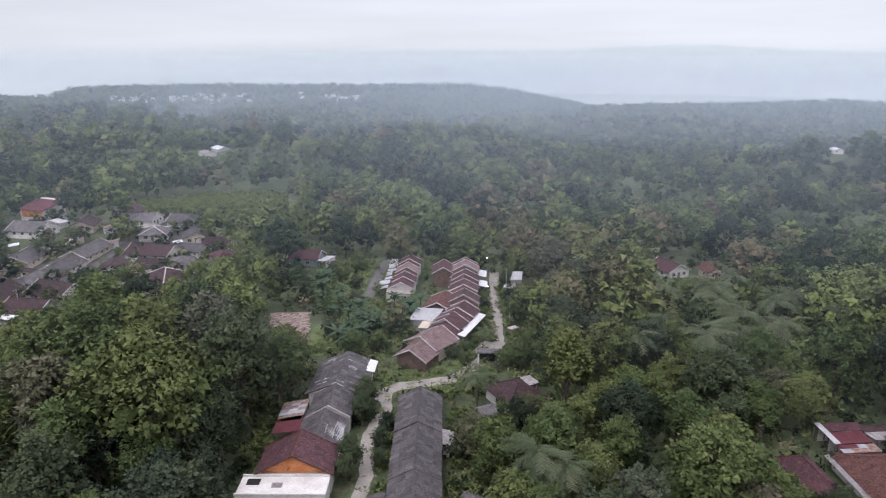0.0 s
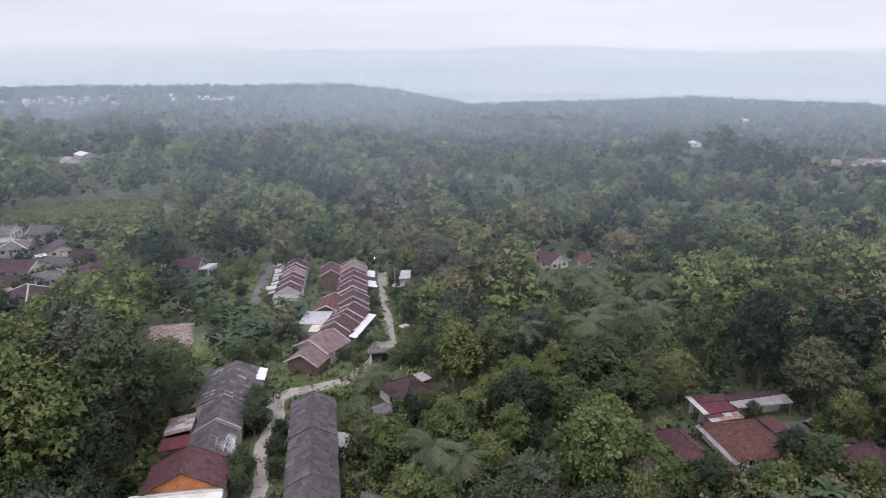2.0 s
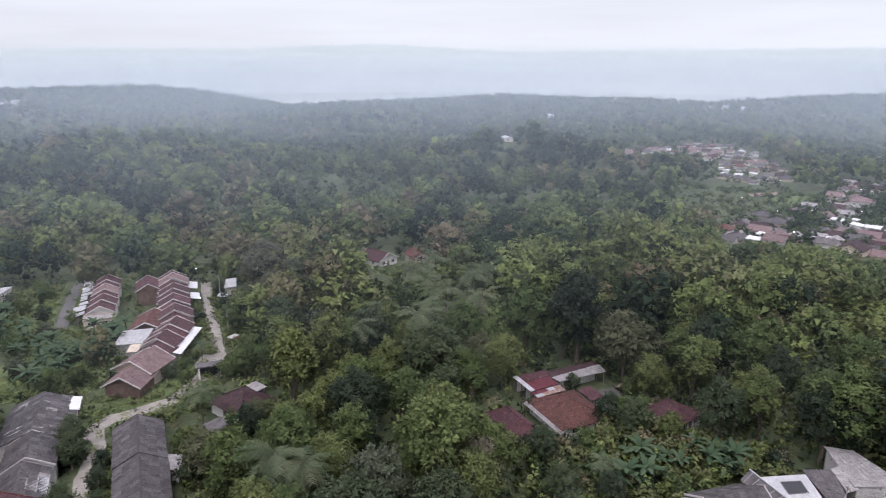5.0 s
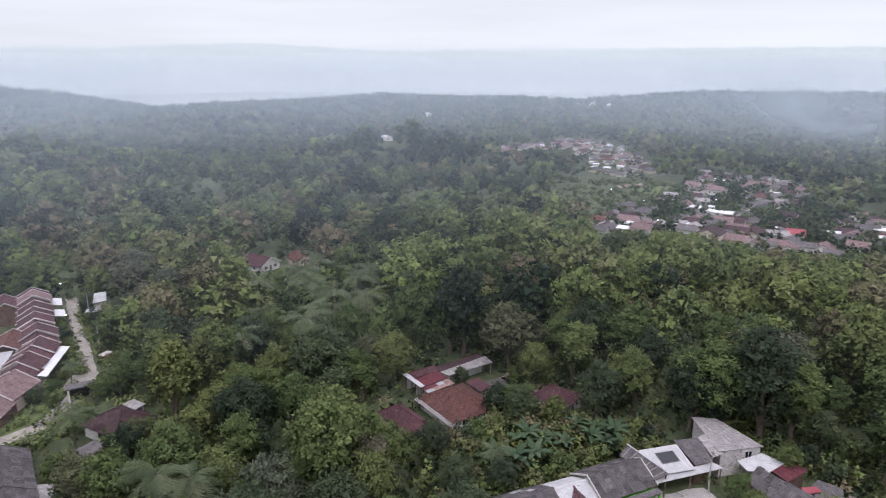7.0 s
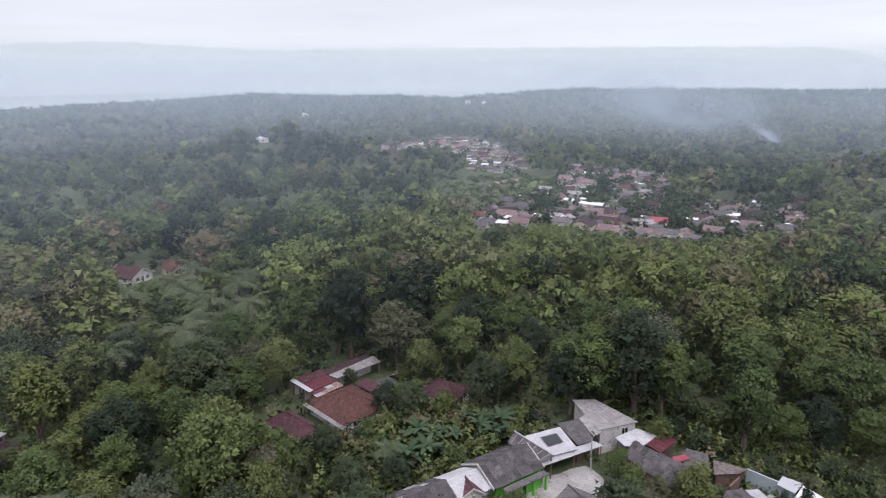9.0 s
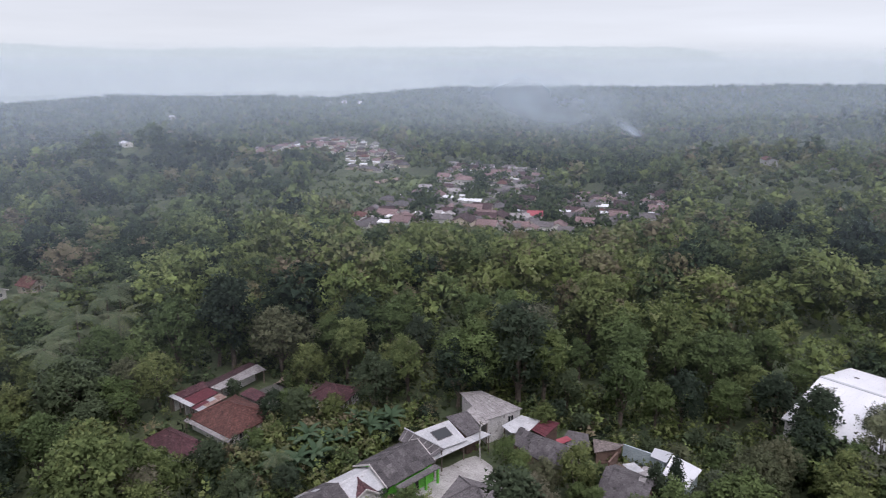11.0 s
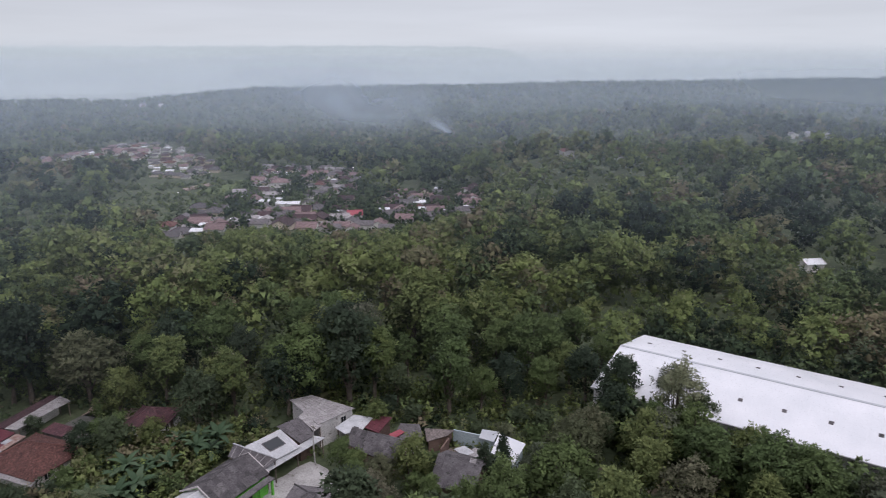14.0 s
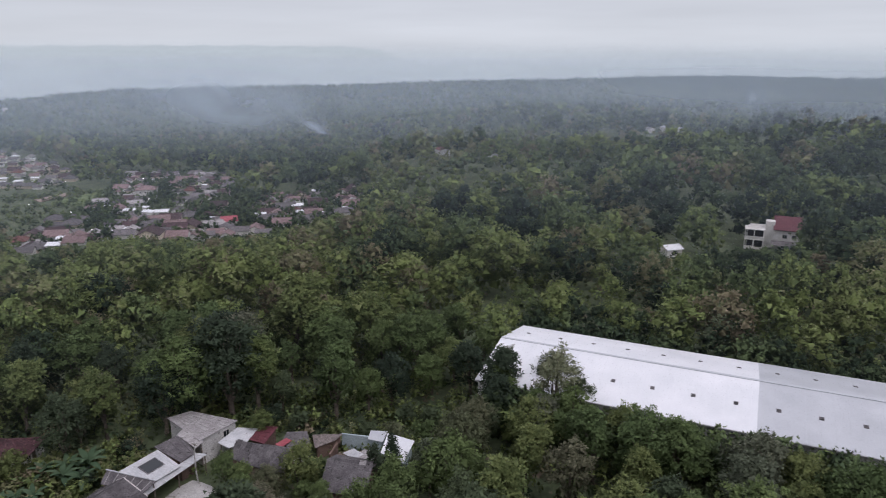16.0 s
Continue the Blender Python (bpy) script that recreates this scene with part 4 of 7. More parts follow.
for i in range(6):
    y = 175.2 + 4.5 * i
    house("estate_house", "small terraced house with maroon tiles beside a white awning", at(-10.9 + 0.045 * (y - 175) + (0.3 if i % 2 else 0), y, -2.5, 0.12 * i + (0.3 if i % 2 else 0)), 5.8, 4.2, 2.9, 1.55, 0.3, "gable", M_MAROON if i != 3 else M_PINK, M_WALL, M_TRIM, None, None, "short maroon terrace", seed=40 + i, base=1.6)
    lean_to("awning", "white sheet awning in front of a terraced house", at(-15.4 + 0.045 * (y - 175) - 0.5 * (i % 2), y, 0), 2.0 + 0.8 * (i % 3 == 1), 2.2 + 1.4 * (i % 2), 2.3, 2.7, M_WHITEOLD if i % 3 else M_ZINC, category="awning", seed=i)
house("outbuilding", "flat-roofed cream annex before the short terrace", at(-11.4, 170.4, -2), 6.0, 3.6, 2.4, 0, 0.1, "flat", M_PALE, M_CREAM, None, category="annex", seed=47)
house("brick_house", "tall house with a bare brick gable", at(0.2, 187.6, -2), 5.8, 7.5, 4.2, 1.7, 0.3, "gable", M_MAROON, M_BRICK, M_TRIM, None, None, seed=50, windows=False)
house("tiled_house", "house with orange-red clay tiles", at(-0.3, 159.2, -14), 7.0, 8.5, 3.0, 1.7, 0.5, "gable", M_RED, M_BRICK, M_TRIM, None, None, seed=51)
panel("lean_to", "wide pale metal roof behind the terrace", "lean-to", [(-7.8, 148.0, 2.8), (-2.0, 146.9, 2.8), (0.2, 153.6, 3.3), (-5.9, 154.5, 3.3)], M_WHITEOLD, M_BLOCKWALL, seams=6)
panel("lean_to", "small cream sheet roof", "lean-to", [(-5.5, 143.9, 2.4), (-3.4, 143.6, 2.4), (-2.1, 146.8, 2.7), (-4.6, 147.2, 2.7)], M_CREAM, M_BLOCKWALL)
panel("awning", "long bright white awning along the terrace", "awning", [(2.3, 139.4, 3.0), (4.6, 137.9, 2.75), (9.9, 151.1, 2.75), (7.2, 152.3, 3.1)], M_WHITEROOF)
panel("awning", "wide white sheet awning beside the lane", "awning", [(8.6, 186.6, 3.2), (12.0, 185.4, 2.9), (12.5, 191.2, 2.9), (9.2, 192.0, 3.25)], M_WHITEROOF)
panel("awning", "white sheet awning beside the lane", "awning", [(9.2, 175.9, 3.1), (11.7, 175.2, 2.8), (12.0, 180.2, 2.8), (9.6, 180.9, 3.1)], M_WHITEROOF)
panel("lean_to", "pale sheet roof among the trees", "lean-to", [(18.4, 183.0, 2.8), (21.7, 183.3, 2.8), (22.6, 189.8, 3.2), (19.9, 189.8, 3.2)], M_WHITEOLD, M_WALL)
panel("lean_to", "small pale sheet roof beside the lane", "lean-to", [(15.9, 176.0, 2.5), (18.4, 175.3, 2.5), (18.7, 177.5, 2.7), (16.5, 177.8, 2.7)], M_WHITEOLD)
panel("awning", "bright white sheet over the terrace's end", "awning", [(-16.0, 198.4, 2.7), (-13.3, 198.3, 2.7), (-12.7, 204.0, 3.0), (-15.6, 203.5, 3.0)], M_WHITEROOF)
panel("awning", "white sheet roof behind the short terrace", "awning", [(-16.2, 205.0, 2.7), (-11.4, 205.4, 2.7), (-11.1, 208.6, 2.95), (-16.1, 208.1, 2.95)], M_WHITEOLD)
gate = thing("gatehouse", "small open gatehouse with a flat concrete roof", "gatehouse", at(9.2, 130.8, -3))
part("roof", box(-2.3, 2.3, -1.1, 1.1, 2.5, 2.75), M_GREYX, gate)
for x in (-2.0, 2.0):
    for y in (-0.8, 0.8):
        part("post", box(x - 0.15, x + 0.15, y - 0.15, y + 0.15, -0.3, 2.5), M_WALL, gate)
# this near-black wall puts the shade under the roof into colour
part("back_wall", box(-1.8, 1.8, 0.7, 0.85, -0.3, 2.49), M_DARK, gate)
for x, y, rr in ((6, 190, 4), (5, 178, 4), (4.5, 165, 4), (4, 152, 4), (3, 144, 4), (-1.6, 137, 4), (-5, 130, 4), (-10, 197, 4), (-10.5, 185, 4), (-11, 176, 4), (0, 186, 3), (0, 158, 4), (-3, 151, 4), (7, 140, 2), (11, 180, 2), (21, 186, 2), (9.2, 130.8, 2.5)):
    keep_open(x, y, rr, 1.6)
house("bungalow", "low house with dark maroon tiles half hidden by trees", at(13.0, 113.6, 25), 7.4, 8.5, 2.5, 1.9, 0.5, "hip", M_DARKTILE, M_WALL, None, seed=60)
lean_to("lean_to", "pale patched sheet roof behind the old bungalow", at(15.6, 116.6, 25), 2.6, 3.4, 3.0, 3.2, M_PALE, M_BLOCKWALL, seed=66)
lean_to("shed", "grey weathered shed among the trees", at(7.6, 106.6, 15), 3.0, 3.6, 2.3, 2.7, M_GREYX, M_BLOCKWALL, seed=67, category="shed")
keep_open(12.9, 114, 4.6, 1.6), keep_open(6.0, 110.4, 1.6, 5.5), keep_open(7.4, 106.4, 1.8, 1.6)
house("shack", "small grey sheet-roofed shack among the trees", at(5.0, 80.2, 60), 4.2, 4.6, 2.4, 1.5, 0.3, "gable", M_GREYX, M_BLOCKWALL, None, seed=65, category="shack", windows=False)
keep_open(5, 80.5, 2.2, 2.6)
house("farmhouse", "blue-walled house with a maroon roof at the field's end", at(-43.0, 212.0, 80), 6.5, 9.0, 3.0, 1.8, 0.6, "gable", M_MAROON, M_BLUE, M_TRIM, seed=61)
lean_to("lean_to", "white sheet roof beside the farmhouse", at(-36.0, 208.0, -20), 3.2, 6.5, 2.6, 2.9, M_WHITEOLD, M_WALL, seed=62)
keep_open(-43, 212, 5, 2.0), keep_open(-36, 208, 3, 2.0)
house("cottage", "white house with a maroon tile roof deep in the trees", at(70.3, 208.5, 25), 8.0, 9.0, 2.5, 2.0, 0.5, "gable", M_MAROON, M_WALL, M_TRIM, seed=63)
house("cottage", "small house with an orange tile roof in the trees", at(83.5, 208.0, 10), 5.0, 6.0, 2.8, 1.8, 0.5, "gable", M_RED, M_CREAM, None, seed=64)
keep_open(69.0, 204.5, 6.0, 0.8), keep_open(82.4, 205.0, 4.5, 0.8)

# the red-roofed farmstead
house("farmhouse", "farmhouse with a hipped roof of red clay tiles", at(63.2, 88.0, 0), 8.9, 10.4, 2.5, 2.2, 0.5, "hip", M_RED, M_WALL, M_RED, seed=70)
lean_to("awning", "silvery gutter roof along the farmhouse's eave", at(58.2, 87.8, 0), 1.3, 11.6, 2.0, 2.4, M_PALE, category="awning", seed=71)
lean_to("lean_to", "maroon sheet roof of a farm shed", at(63.2, 96.9, 0), 5.2, 3.4, 3.0, 3.3, M_DEEPRED, M_WALL, seed=72)
lean_to("lean_to", "rusty sheet roof between shed and farmhouse", at(62.9, 94.0, 0), 5.6, 2.2, 2.8, 3.1, M_RUST, M_WALL, covered=(M_ZINC, M_DEEPRED), seed=73)
lean_to("lean_to", "dark maroon roof strip of the back shed", at(63.6, 100.2, 0), 6.6, 2.6, 3.0, 3.2, M_MAROON, M_WALL, seed=74)
lean_to("lean_to", "white sheet strip beside the back shed", at(60.2, 98.0, 0), 0.9, 6.4, 3.2, 3.3, M_WHITEOLD, seed=75)
panel("stable", "long narrow stable with a pale sheet roof", "stable", [(67.2, 96.9, 2.7), (77.7, 97.0, 2.7), (77.5, 99.2, 3.3), (66.2, 98.2, 3.2)], M_PALE, seams=8)
panel("lean_to", "dark maroon sheet strip behind the stable", "shed", [(66.3, 98.3, 3.2), (77.4, 99.3, 3.3), (77.2, 101.2, 3.2), (66.3, 100.4, 3.2)], M_DARKTILE, M_WALL)
house("cottage", "low cottage with mottled dark maroon tiles", at(52.6, 88.4, 3), 4.4, 8.5, 2.3, 1.5, 0.4, "hip", M_MAROON, M_WALL, None, seed=77)
house("cottage", "low cottage with dark maroon tiles under trees", at(79.2, 80.3, 15), 6.0, 6.5, 2.4, 1.5, 0.4, "hip", M_MAROON, M_WALL, None, seed=78)
lean_to("lean_to", "narrow maroon sheet roof behind the farmhouse", at(69.6, 90.6, 0), 2.6, 4.5, 2.7, 3.0, M_MAROON, M_WALL, seed=79)
for x, y, rr, hh in ((62, 86, 5, 1.8), (60, 82, 3, 2.2), (63, 97, 4, 2), (73, 98, 4, 2), (53, 88, 2.8, 1.8), (79.5, 80.5, 3.6, 1.6), (66, 92, 2, 2), (76, 97, 3, 2)):
    keep_open(x, y, rr, hh)

# the hamlet round the courtyard
house("terraced_house", "grey-roofed terraced house beside the courtyard", at(67.7, 56.3, 82), 6.8, 8.6, 3.0, 1.8, 0.4, "gable", M_GREY, M_GREEN, M_TRIM, (M_GREYX,), None, "hamlet terrace", seed=80, windows=False)
bx = thing("porch", "bright green porch wall facing the courtyard", "porch", at(67.6, 52.2, -8))
part("wall", box(-3.6, 3.6, 0.0, 0.15, -0.3, 2.6), M_GREEN, bx)
for x in (-3.6, -1.2, 1.2, 3.6):
    part("pillar", box(x - 0.15, x + 0.15, -1.0, -0.7, -0.3, 2.6), M_GREEN, bx)
# near-black plate on the wall paints the shade of a doorway
part("doorway", box(-0.5, 0.5, -0.05, -0.004, 0.0, 2.0), M_DARK, bx)
part("canopy", box(-3.9, 3.9, -1.2, -0.01, 2.604, 2.72), M_GREYX, bx)
white = panel("white_roof", "large stained white sheet roof with a dark skylight", "roof", [(72.8, 52.9, 3.5), (78.6, 50.9, 3.5), (80.3, 55.6, 4.6), (74.2, 57.6, 4.6)], M_WHITEOLD, seams=6)
panel("awning", "long white sheet awning along the courtyard", "awning", [(71.4, 52.3, 2.95), (83.1, 49.3, 2.95), (82.5, 50.8, 3.3), (72.0, 53.3, 3.35)], M_WHITEOLD, seams=10)
panel("lean_to", "dark grey sheet roof leaning beside the white roof", "shed", [(79.5, 51.5, 3.5), (82.1, 50.6, 3.6), (84.7, 54.6, 4.8), (80.7, 56.5, 4.7)], M_GREY, M_BRICK, seams=3)
panel("lean_to", "pale sheet porch roof against the block house", "shed", [(82.6, 50.9, 4.05), (84.2, 50.4, 4.3), (86.2, 54.8, 4.95), (84.3, 54.9, 4.85)], M_PALE)
wr_ = thing("store_room", "dim open store room under the white roof", "store room", at(77.3, 55.6, -102))
part("wall", box(-3.0, 1.2, -3.9, 3.9, -0.3, 3.0), M_BRICK, wr_)
# the door hole is a near-black plate, its shade painted
part("doorway", box(1.204, 1.26, -1.0, 0.6, 0.0, 2.1), M_DARK, wr_)
for yy in (-2.8, 2.4):
    part("shutter", box(1.204, 1.25, yy - 0.8, yy + 0.8, 0.9, 2.0), M_WOOD, wr_)
sk = thing("skylight", "dark glazed skylight lying on the white roof", "skylight", at(76.9, 54.5, -18))
part("frame", slab([(-1.45, -1.1, 3.92), (1.5, -1.1, 3.92), (1.5, 1.0, 4.46), (-1.45, 1.0, 4.46)], 0.2), M_GREY, sk)
part("pane", slab([(-1.3, -0.95, 3.99), (1.35, -0.95, 3.99), (1.35, 0.85, 4.45), (-1.3, 0.85, 4.45)], 0.03), M_GLASS, sk)
pv = panel("sheet_screen", "tilted dark sheet screen with pale battens between two roofs", "roof frame", [(71.6, 58.8, 4.1), (71.6, 52.5, 3.35), (73.8, 51.6, 4.1), (73.7, 59.2, 4.95)], M_GREY, None, None, 0.06, 0.35, 6, M_PALE)
part("rail", slab([(0.94, -3.9, 4.22), (1.14, -3.9, 4.22), (1.04, 3.75, 5.07), (0.84, 3.75, 5.07)], 0.1), M_WHITEOLD, pv, "pale rail along the upper edge")
house("terraced_house", "low house with a white sheet roof and maroon porch", at(60.6, 57.4, 80), 6.0, 5.0, 2.8, 1.3, 0.3, "gable", M_WHITEOLD, M_WALL, M_TRIM, None, None, "hamlet terrace", seed=82)
house("porch", "small porch roofed with maroon tiles", at(60.1, 55.7, -24), 3.0, 2.8, 2.9, 1.0, 0.3, "gable", M_MAROON, M_WALL, M_TRIM, category="porch", seed=83, windows=False)
house("terraced_house", "grey-roofed terraced house at the row's end", at(53.2, 58.4, 80), 6.4, 8.0, 2.9, 1.6, 0.4, "gable", M_GREY, M_WALL, None, (M_PALE, M_ZINC), None, "hamlet terrace", seed=84)
bh = thing("block_house", "raw concrete block house with a pale sloping sheet roof", "house", at(84.3, 51.1, -22.4))
PLAN = ((0.0, 0.0), (6.8, 0.0), (4.25, 7.8), (1.15, 8.95))
part("wall", hexa(bmesh.new(), [(x, y, -0.4) for x, y in PLAN], [(x, y, 4.4 + 0.04 * y) for x, y in PLAN]), M_BLOCKWALL, bh)
br = part("roof", slab([(x + (0.3 if x > 3 else -0.3), y + (0.3 if y > 3 else -0.3), 4.5 + 0.04 * y) for x, y in PLAN], 0.07), M_PALE, bh)
for k in range(1, 7):
    f, g = k / 7, 0.02
    a0, a1, c0, c1 = PLAN[0], PLAN[1], PLAN[3], PLAN[2]
    p, q = (a0[0] + (a1[0] - a0[0]) * f, -0.25), (c0[0] + (c1[0] - c0[0]) * f, 7.9 + 0.7 * (1 - f))
    part("sheet_joint", slab([(p[0] - 0.05, p[1], 4.53), (p[0] + 0.05, p[1], 4.53), (q[0] + 0.05, q[1], 4.53 + 0.04 * q[1]), (q[0] - 0.05, q[1], 4.53 + 0.04 * q[1])], 0.03), M_PALE, br)
window(bh, 4.9, 0.0, 2.6, 1.2, 1.2, "-y")
panel("awning", "wide white sheet roof beside the block house", "awning", [(85.2, 46.9, 3.0), (87.5, 44.95, 3.0), (91.2, 44.9, 3.25), (90.5, 48.2, 3.4), (85.9, 49.1, 3.25)], M_WHITEOLD)
panel("shed", "shed with a deep red sheet roof", "shed", [(87.4, 42.1, 3.0), (92.1, 41.9, 3.35), (91.6, 44.7, 3.4), (87.8, 44.8, 3.2)], M_DEEPRED, M_BRICK, seams=4)
panel("terraced_house", "low house under weathered grey sheets", "house", [(83.0, 45.6, 2.8), (80.5, 36.2, 2.55), (85.4, 36.9, 4.0), (86.0, 46.0, 4.0)], M_GREY, M_BRICK, (M_GREYX,), seed=89)
panel("lean_to", "back slope of weathered grey sheets", "shed", [(86.9, 36.6, 3.2), (87.2, 41.6, 3.0), (85.95, 41.8, 3.95), (85.4, 36.9, 3.95)], M_GREYX, M_BRICK)
panel("terraced_house", "low house under weathered grey sheets with a pale ridge", "house", [(78.0, 29.6, 2.5), (78.6, 22.8, 2.5), (83.2, 23.4, 3.9), (84.1, 30.5, 3.9)], M_GREY, M_BRICK, (M_GREYX, M_PALE), seed=90)
panel("lean_to", "narrow back slope with a pale ridge strip", "shed", [(86.6, 23.2, 2.9), (87.0, 30.2, 2.9), (84.14, 30.5, 3.86), (83.24, 23.4, 3.86)], M_GREYX, M_BRICK)
panel("lean_to", "flat grey sheet roof", "shed", [(86.5, 37.2, 3.0), (88.5, 34.9, 3.0), (91.8, 36.8, 3.3), (91.0, 39.9, 3.3), (88.4, 39.6, 3.15)], M_GREYX, M_BLOCKWALL)
panel("lean_to", "faded bright red sheet over a passage", "shed", [(86.6, 38.9, 3.25), (88.6, 38.0, 3.4), (89.0, 39.1, 3.45), (87.2, 40.2, 3.3)], M_CORAL)
panel("broken_roof", "sagging roof of broken brown-grey tiles", "roof", [(88.9, 34.4, 2.3), (91.6, 32.0, 2.4), (93.2, 31.3, 2.7), (91.6, 35.9, 2.9)], M_RUBBLE, M_BRICK)
rb = thing("ruined_wall", "broken brick and pale blue walls around a rubble yard", "wall", at(91.4, 29.6, 0))
part("wall", box(-3.0, 0.4, 2.1, 2.35, -0.3, 1.9), M_BRICK, rb)
part("wall", box(1.9, 2.15, -4.2, 2.0, -0.3, 2.6), M_BLUE, rb, "pale blue wall")
part("wall", box(-3.0, -2.75, -3.0, 2.09, -0.3, 1.3), M_BRICK, rb)
patch("rubble_yard", "brown rubble strewn yard between broken walls", [(88.6, 31.6), (93.2, 31.6), (93.2, 25.5), (88.6, 25.5)], M_EARTH, 0.07)
panel("lean_to", "small white sheet over the rubble yard", "shed", [(87.1, 27.5, 2.3), (88.8, 26.4, 2.3), (89.7, 28.4, 2.5), (88.2, 29.6, 2.5)], M_WHITEOLD)
panel("lean_to", "grey patched sheet beside the rubble yard", "shed", [(87.5, 27.2, 2.2), (87.3, 24.5, 2.2), (90.0, 24.4, 2.4), (89.9, 26.9, 2.4)], M_PALE)
panel("shed", "shed with a bright white sheet roof", "shed", [(89.8, 24.1, 2.2), (87.8, 20.0, 2.2), (93.4, 19.6, 2.7), (94.7, 24.3, 2.8)], M_WHITEROOF, M_BLUE, seams=5)
panel("lean_to", "grey sheet roof behind the white shed", "shed", [(92.4, 24.5, 2.5), (95.2, 24.45, 2.8), (94.9, 27.2, 2.8), (92.6, 27.0, 2.6)], M_GREYSHEET, M_BLUE)
house("bungalow", "low house with a hipped grey roof in the courtyard", at(68.2, 42.4, 10), 7.0, 7.6, 2.7, 1.7, 0.4, "hip", M_GREYX, M_WALL, M_GREY, seed=95)
for x, y, rr, hh in ((67.7, 56, 4, 1.5), (77, 54, 4, 1.5), (60.5, 57, 3, 2), (54, 58, 3, 2.5), (86.6, 52, 4, 3), (87.6, 47, 3, 2), (83, 41, 4, 1.5), (82.4, 27, 3.5, 2), (90.5, 22, 3, 2.3), (89.4, 38, 3, 2.2), (91, 30, 3, 1.5), (68, 43, 4, 2), (79, 61, 4.5, 3.3), (72, 62, 4, 3.3), (13.2, 81.5, 3, 6), (16, 80, 3, 6), (54, 126, 3, 8), (62, 152, 3, 8), (66, 128, 3, 8), (50, 150, 3, 8), (-22, 84, 4, 2.2)):
    keep_open(x, y, rr, hh)

# the long warehouse
wh = thing("warehouse", "long warehouse with a white and grey sheet metal roof", "warehouse", at(114.1, -33.0, -12.5))
HALF, LEN, RISE, EAVE = 13.9, 87.4, 2.7, 6.0
bm = bmesh.new()
ends = []
for y in (-LEN / 2 + 0.4, LEN / 2 - 0.4):
    ends.append([bm.verts.new(v) for v in ((-HALF + 0.5, y, -0.5), (HALF - 0.5, y, -0.5), (HALF - 0.5, y, EAVE), (0, y, EAVE + RISE - 0.12), (-HALF + 0.5, y, EAVE))])
bm.faces.new(ends[0]), bm.faces.new(ends[1][::-1])
for i in range(5):
    bm.faces.new((ends[0][(i + 1) % 5], ends[0][i], ends[1][i], ends[1][(i + 1) % 5]))
part("wall", bm, M_BLOCKWALL, wh)
SPLIT = -1.9
for s in (-1, 1):
    for y0, y1, mt in ((-LEN / 2, SPLIT, M_GREYSHEET), (SPLIT, LEN / 2, M_WHITEROOF)):
        c = [(s * HALF, y0, EAVE), (0, y0, EAVE + RISE), (0, y1, EAVE + RISE), (s * HALF, y1, EAVE)]
        if s > 0:
            c = [c[1], c[0], c[3], c[2]]
        rf = part("roof", slab(c, 0.1), mt, wh, "white sheet roof slope" if mt is M_WHITEROOF else "grey sheet roof slope")
        n = 7
        for k in range(n):
            y = y0 + (y1 - y0) * (k + 0.5) / n
            for f in (0.52,):
                x = s * HALF * f
                z = EAVE + RISE * (1 - f)
                dz = RISE / HALF * 0.4
                part("skylight", slab([(x - 0.4, y - 0.35, z + s * dz + 0.05), (x + 0.4, y - 0.35, z - s * dz + 0.05), (x + 0.4, y + 0.35, z - s * dz + 0.05), (x - 0.4, y + 0.35, z + s * dz + 0.05)], 0.06), M_GREY, rf, "small dull skylight")
        for k in range(int((y1 - y0) / 2)):
            y = y0 + 2 * k + 1
            cseam = [(s * HALF, y - 0.03, EAVE + 0.02), (0, y - 0.03, EAVE + RISE + 0.02), (0, y + 0.03, EAVE + RISE + 0.02), (s * HALF, y + 0.03, EAVE + 0.02)]
            if s > 0:
                cseam = [cseam[1], cseam[0], cseam[3], cseam[2]]
            part("seam", slab(cseam, 0.03), mt, rf)
for k in range(-6, 7):
    a_ = radians(-12)
    keep_open(113.4 + 15.5 * math.cos(a_) - 7 * k * math.sin(a_), -33.0 + 15.5 * math.sin(a_) + 7 * k * math.cos(a_), 4.0, 3.6)
part("ridge_cap", box(-0.3, 0.3, -LEN / 2, LEN / 2, EAVE + RISE - 0.03, EAVE + RISE + 0.06), M_GREYSHEET, wh)
for s in (-1, 1):
    part("gutter", box(min(s * HALF, s * (HALF + 0.2)), max(s * HALF, s * (HALF + 0.2)), -LEN / 2, LEN / 2, EAVE - 0.25, EAVE - 0.02), M_METAL, wh)
for k in range(5):
    keep_open(113.4 + 5 - 0.208 * (k * 16 - 34), -33 - 0.978 * (k * 16 - 34), 9, 7.0)
    keep_open(113.4 - 10.5 - 0.208 * (k * 15 - 24), -33 - 0.978 * (k * 15 - 24), 8, 5.2)

# the villa among the trees
vl = thing("villa", "white two-storey villa with balconies and a dark red roof", "house", at(258.2, -71.8, -13))
part("wall", box(-3.0, 5.5, -8.0, 0.2, -1, 7.2), M_WALL, vl)
part("roof", slab([(-3.8, -8.6, 7.3), (6.0, -8.6, 10.4), (6.0, 0.6, 10.4), (-3.8, 0.6, 7.3)], 0.2), M_DEEPRED, vl)
part("stair_tower", box(-1.0, 3.0, 0.204, 3.2, -1, 9.4), M_WALL, vl)
part("back_wall", box(0.5, 5.0, 3.204, 9.0, -1, 6.6), M_WALL, vl)
part("roof", box(-4.2, 5.6, 3.22, 9.8, 6.604, 6.85), M_WALL, vl)
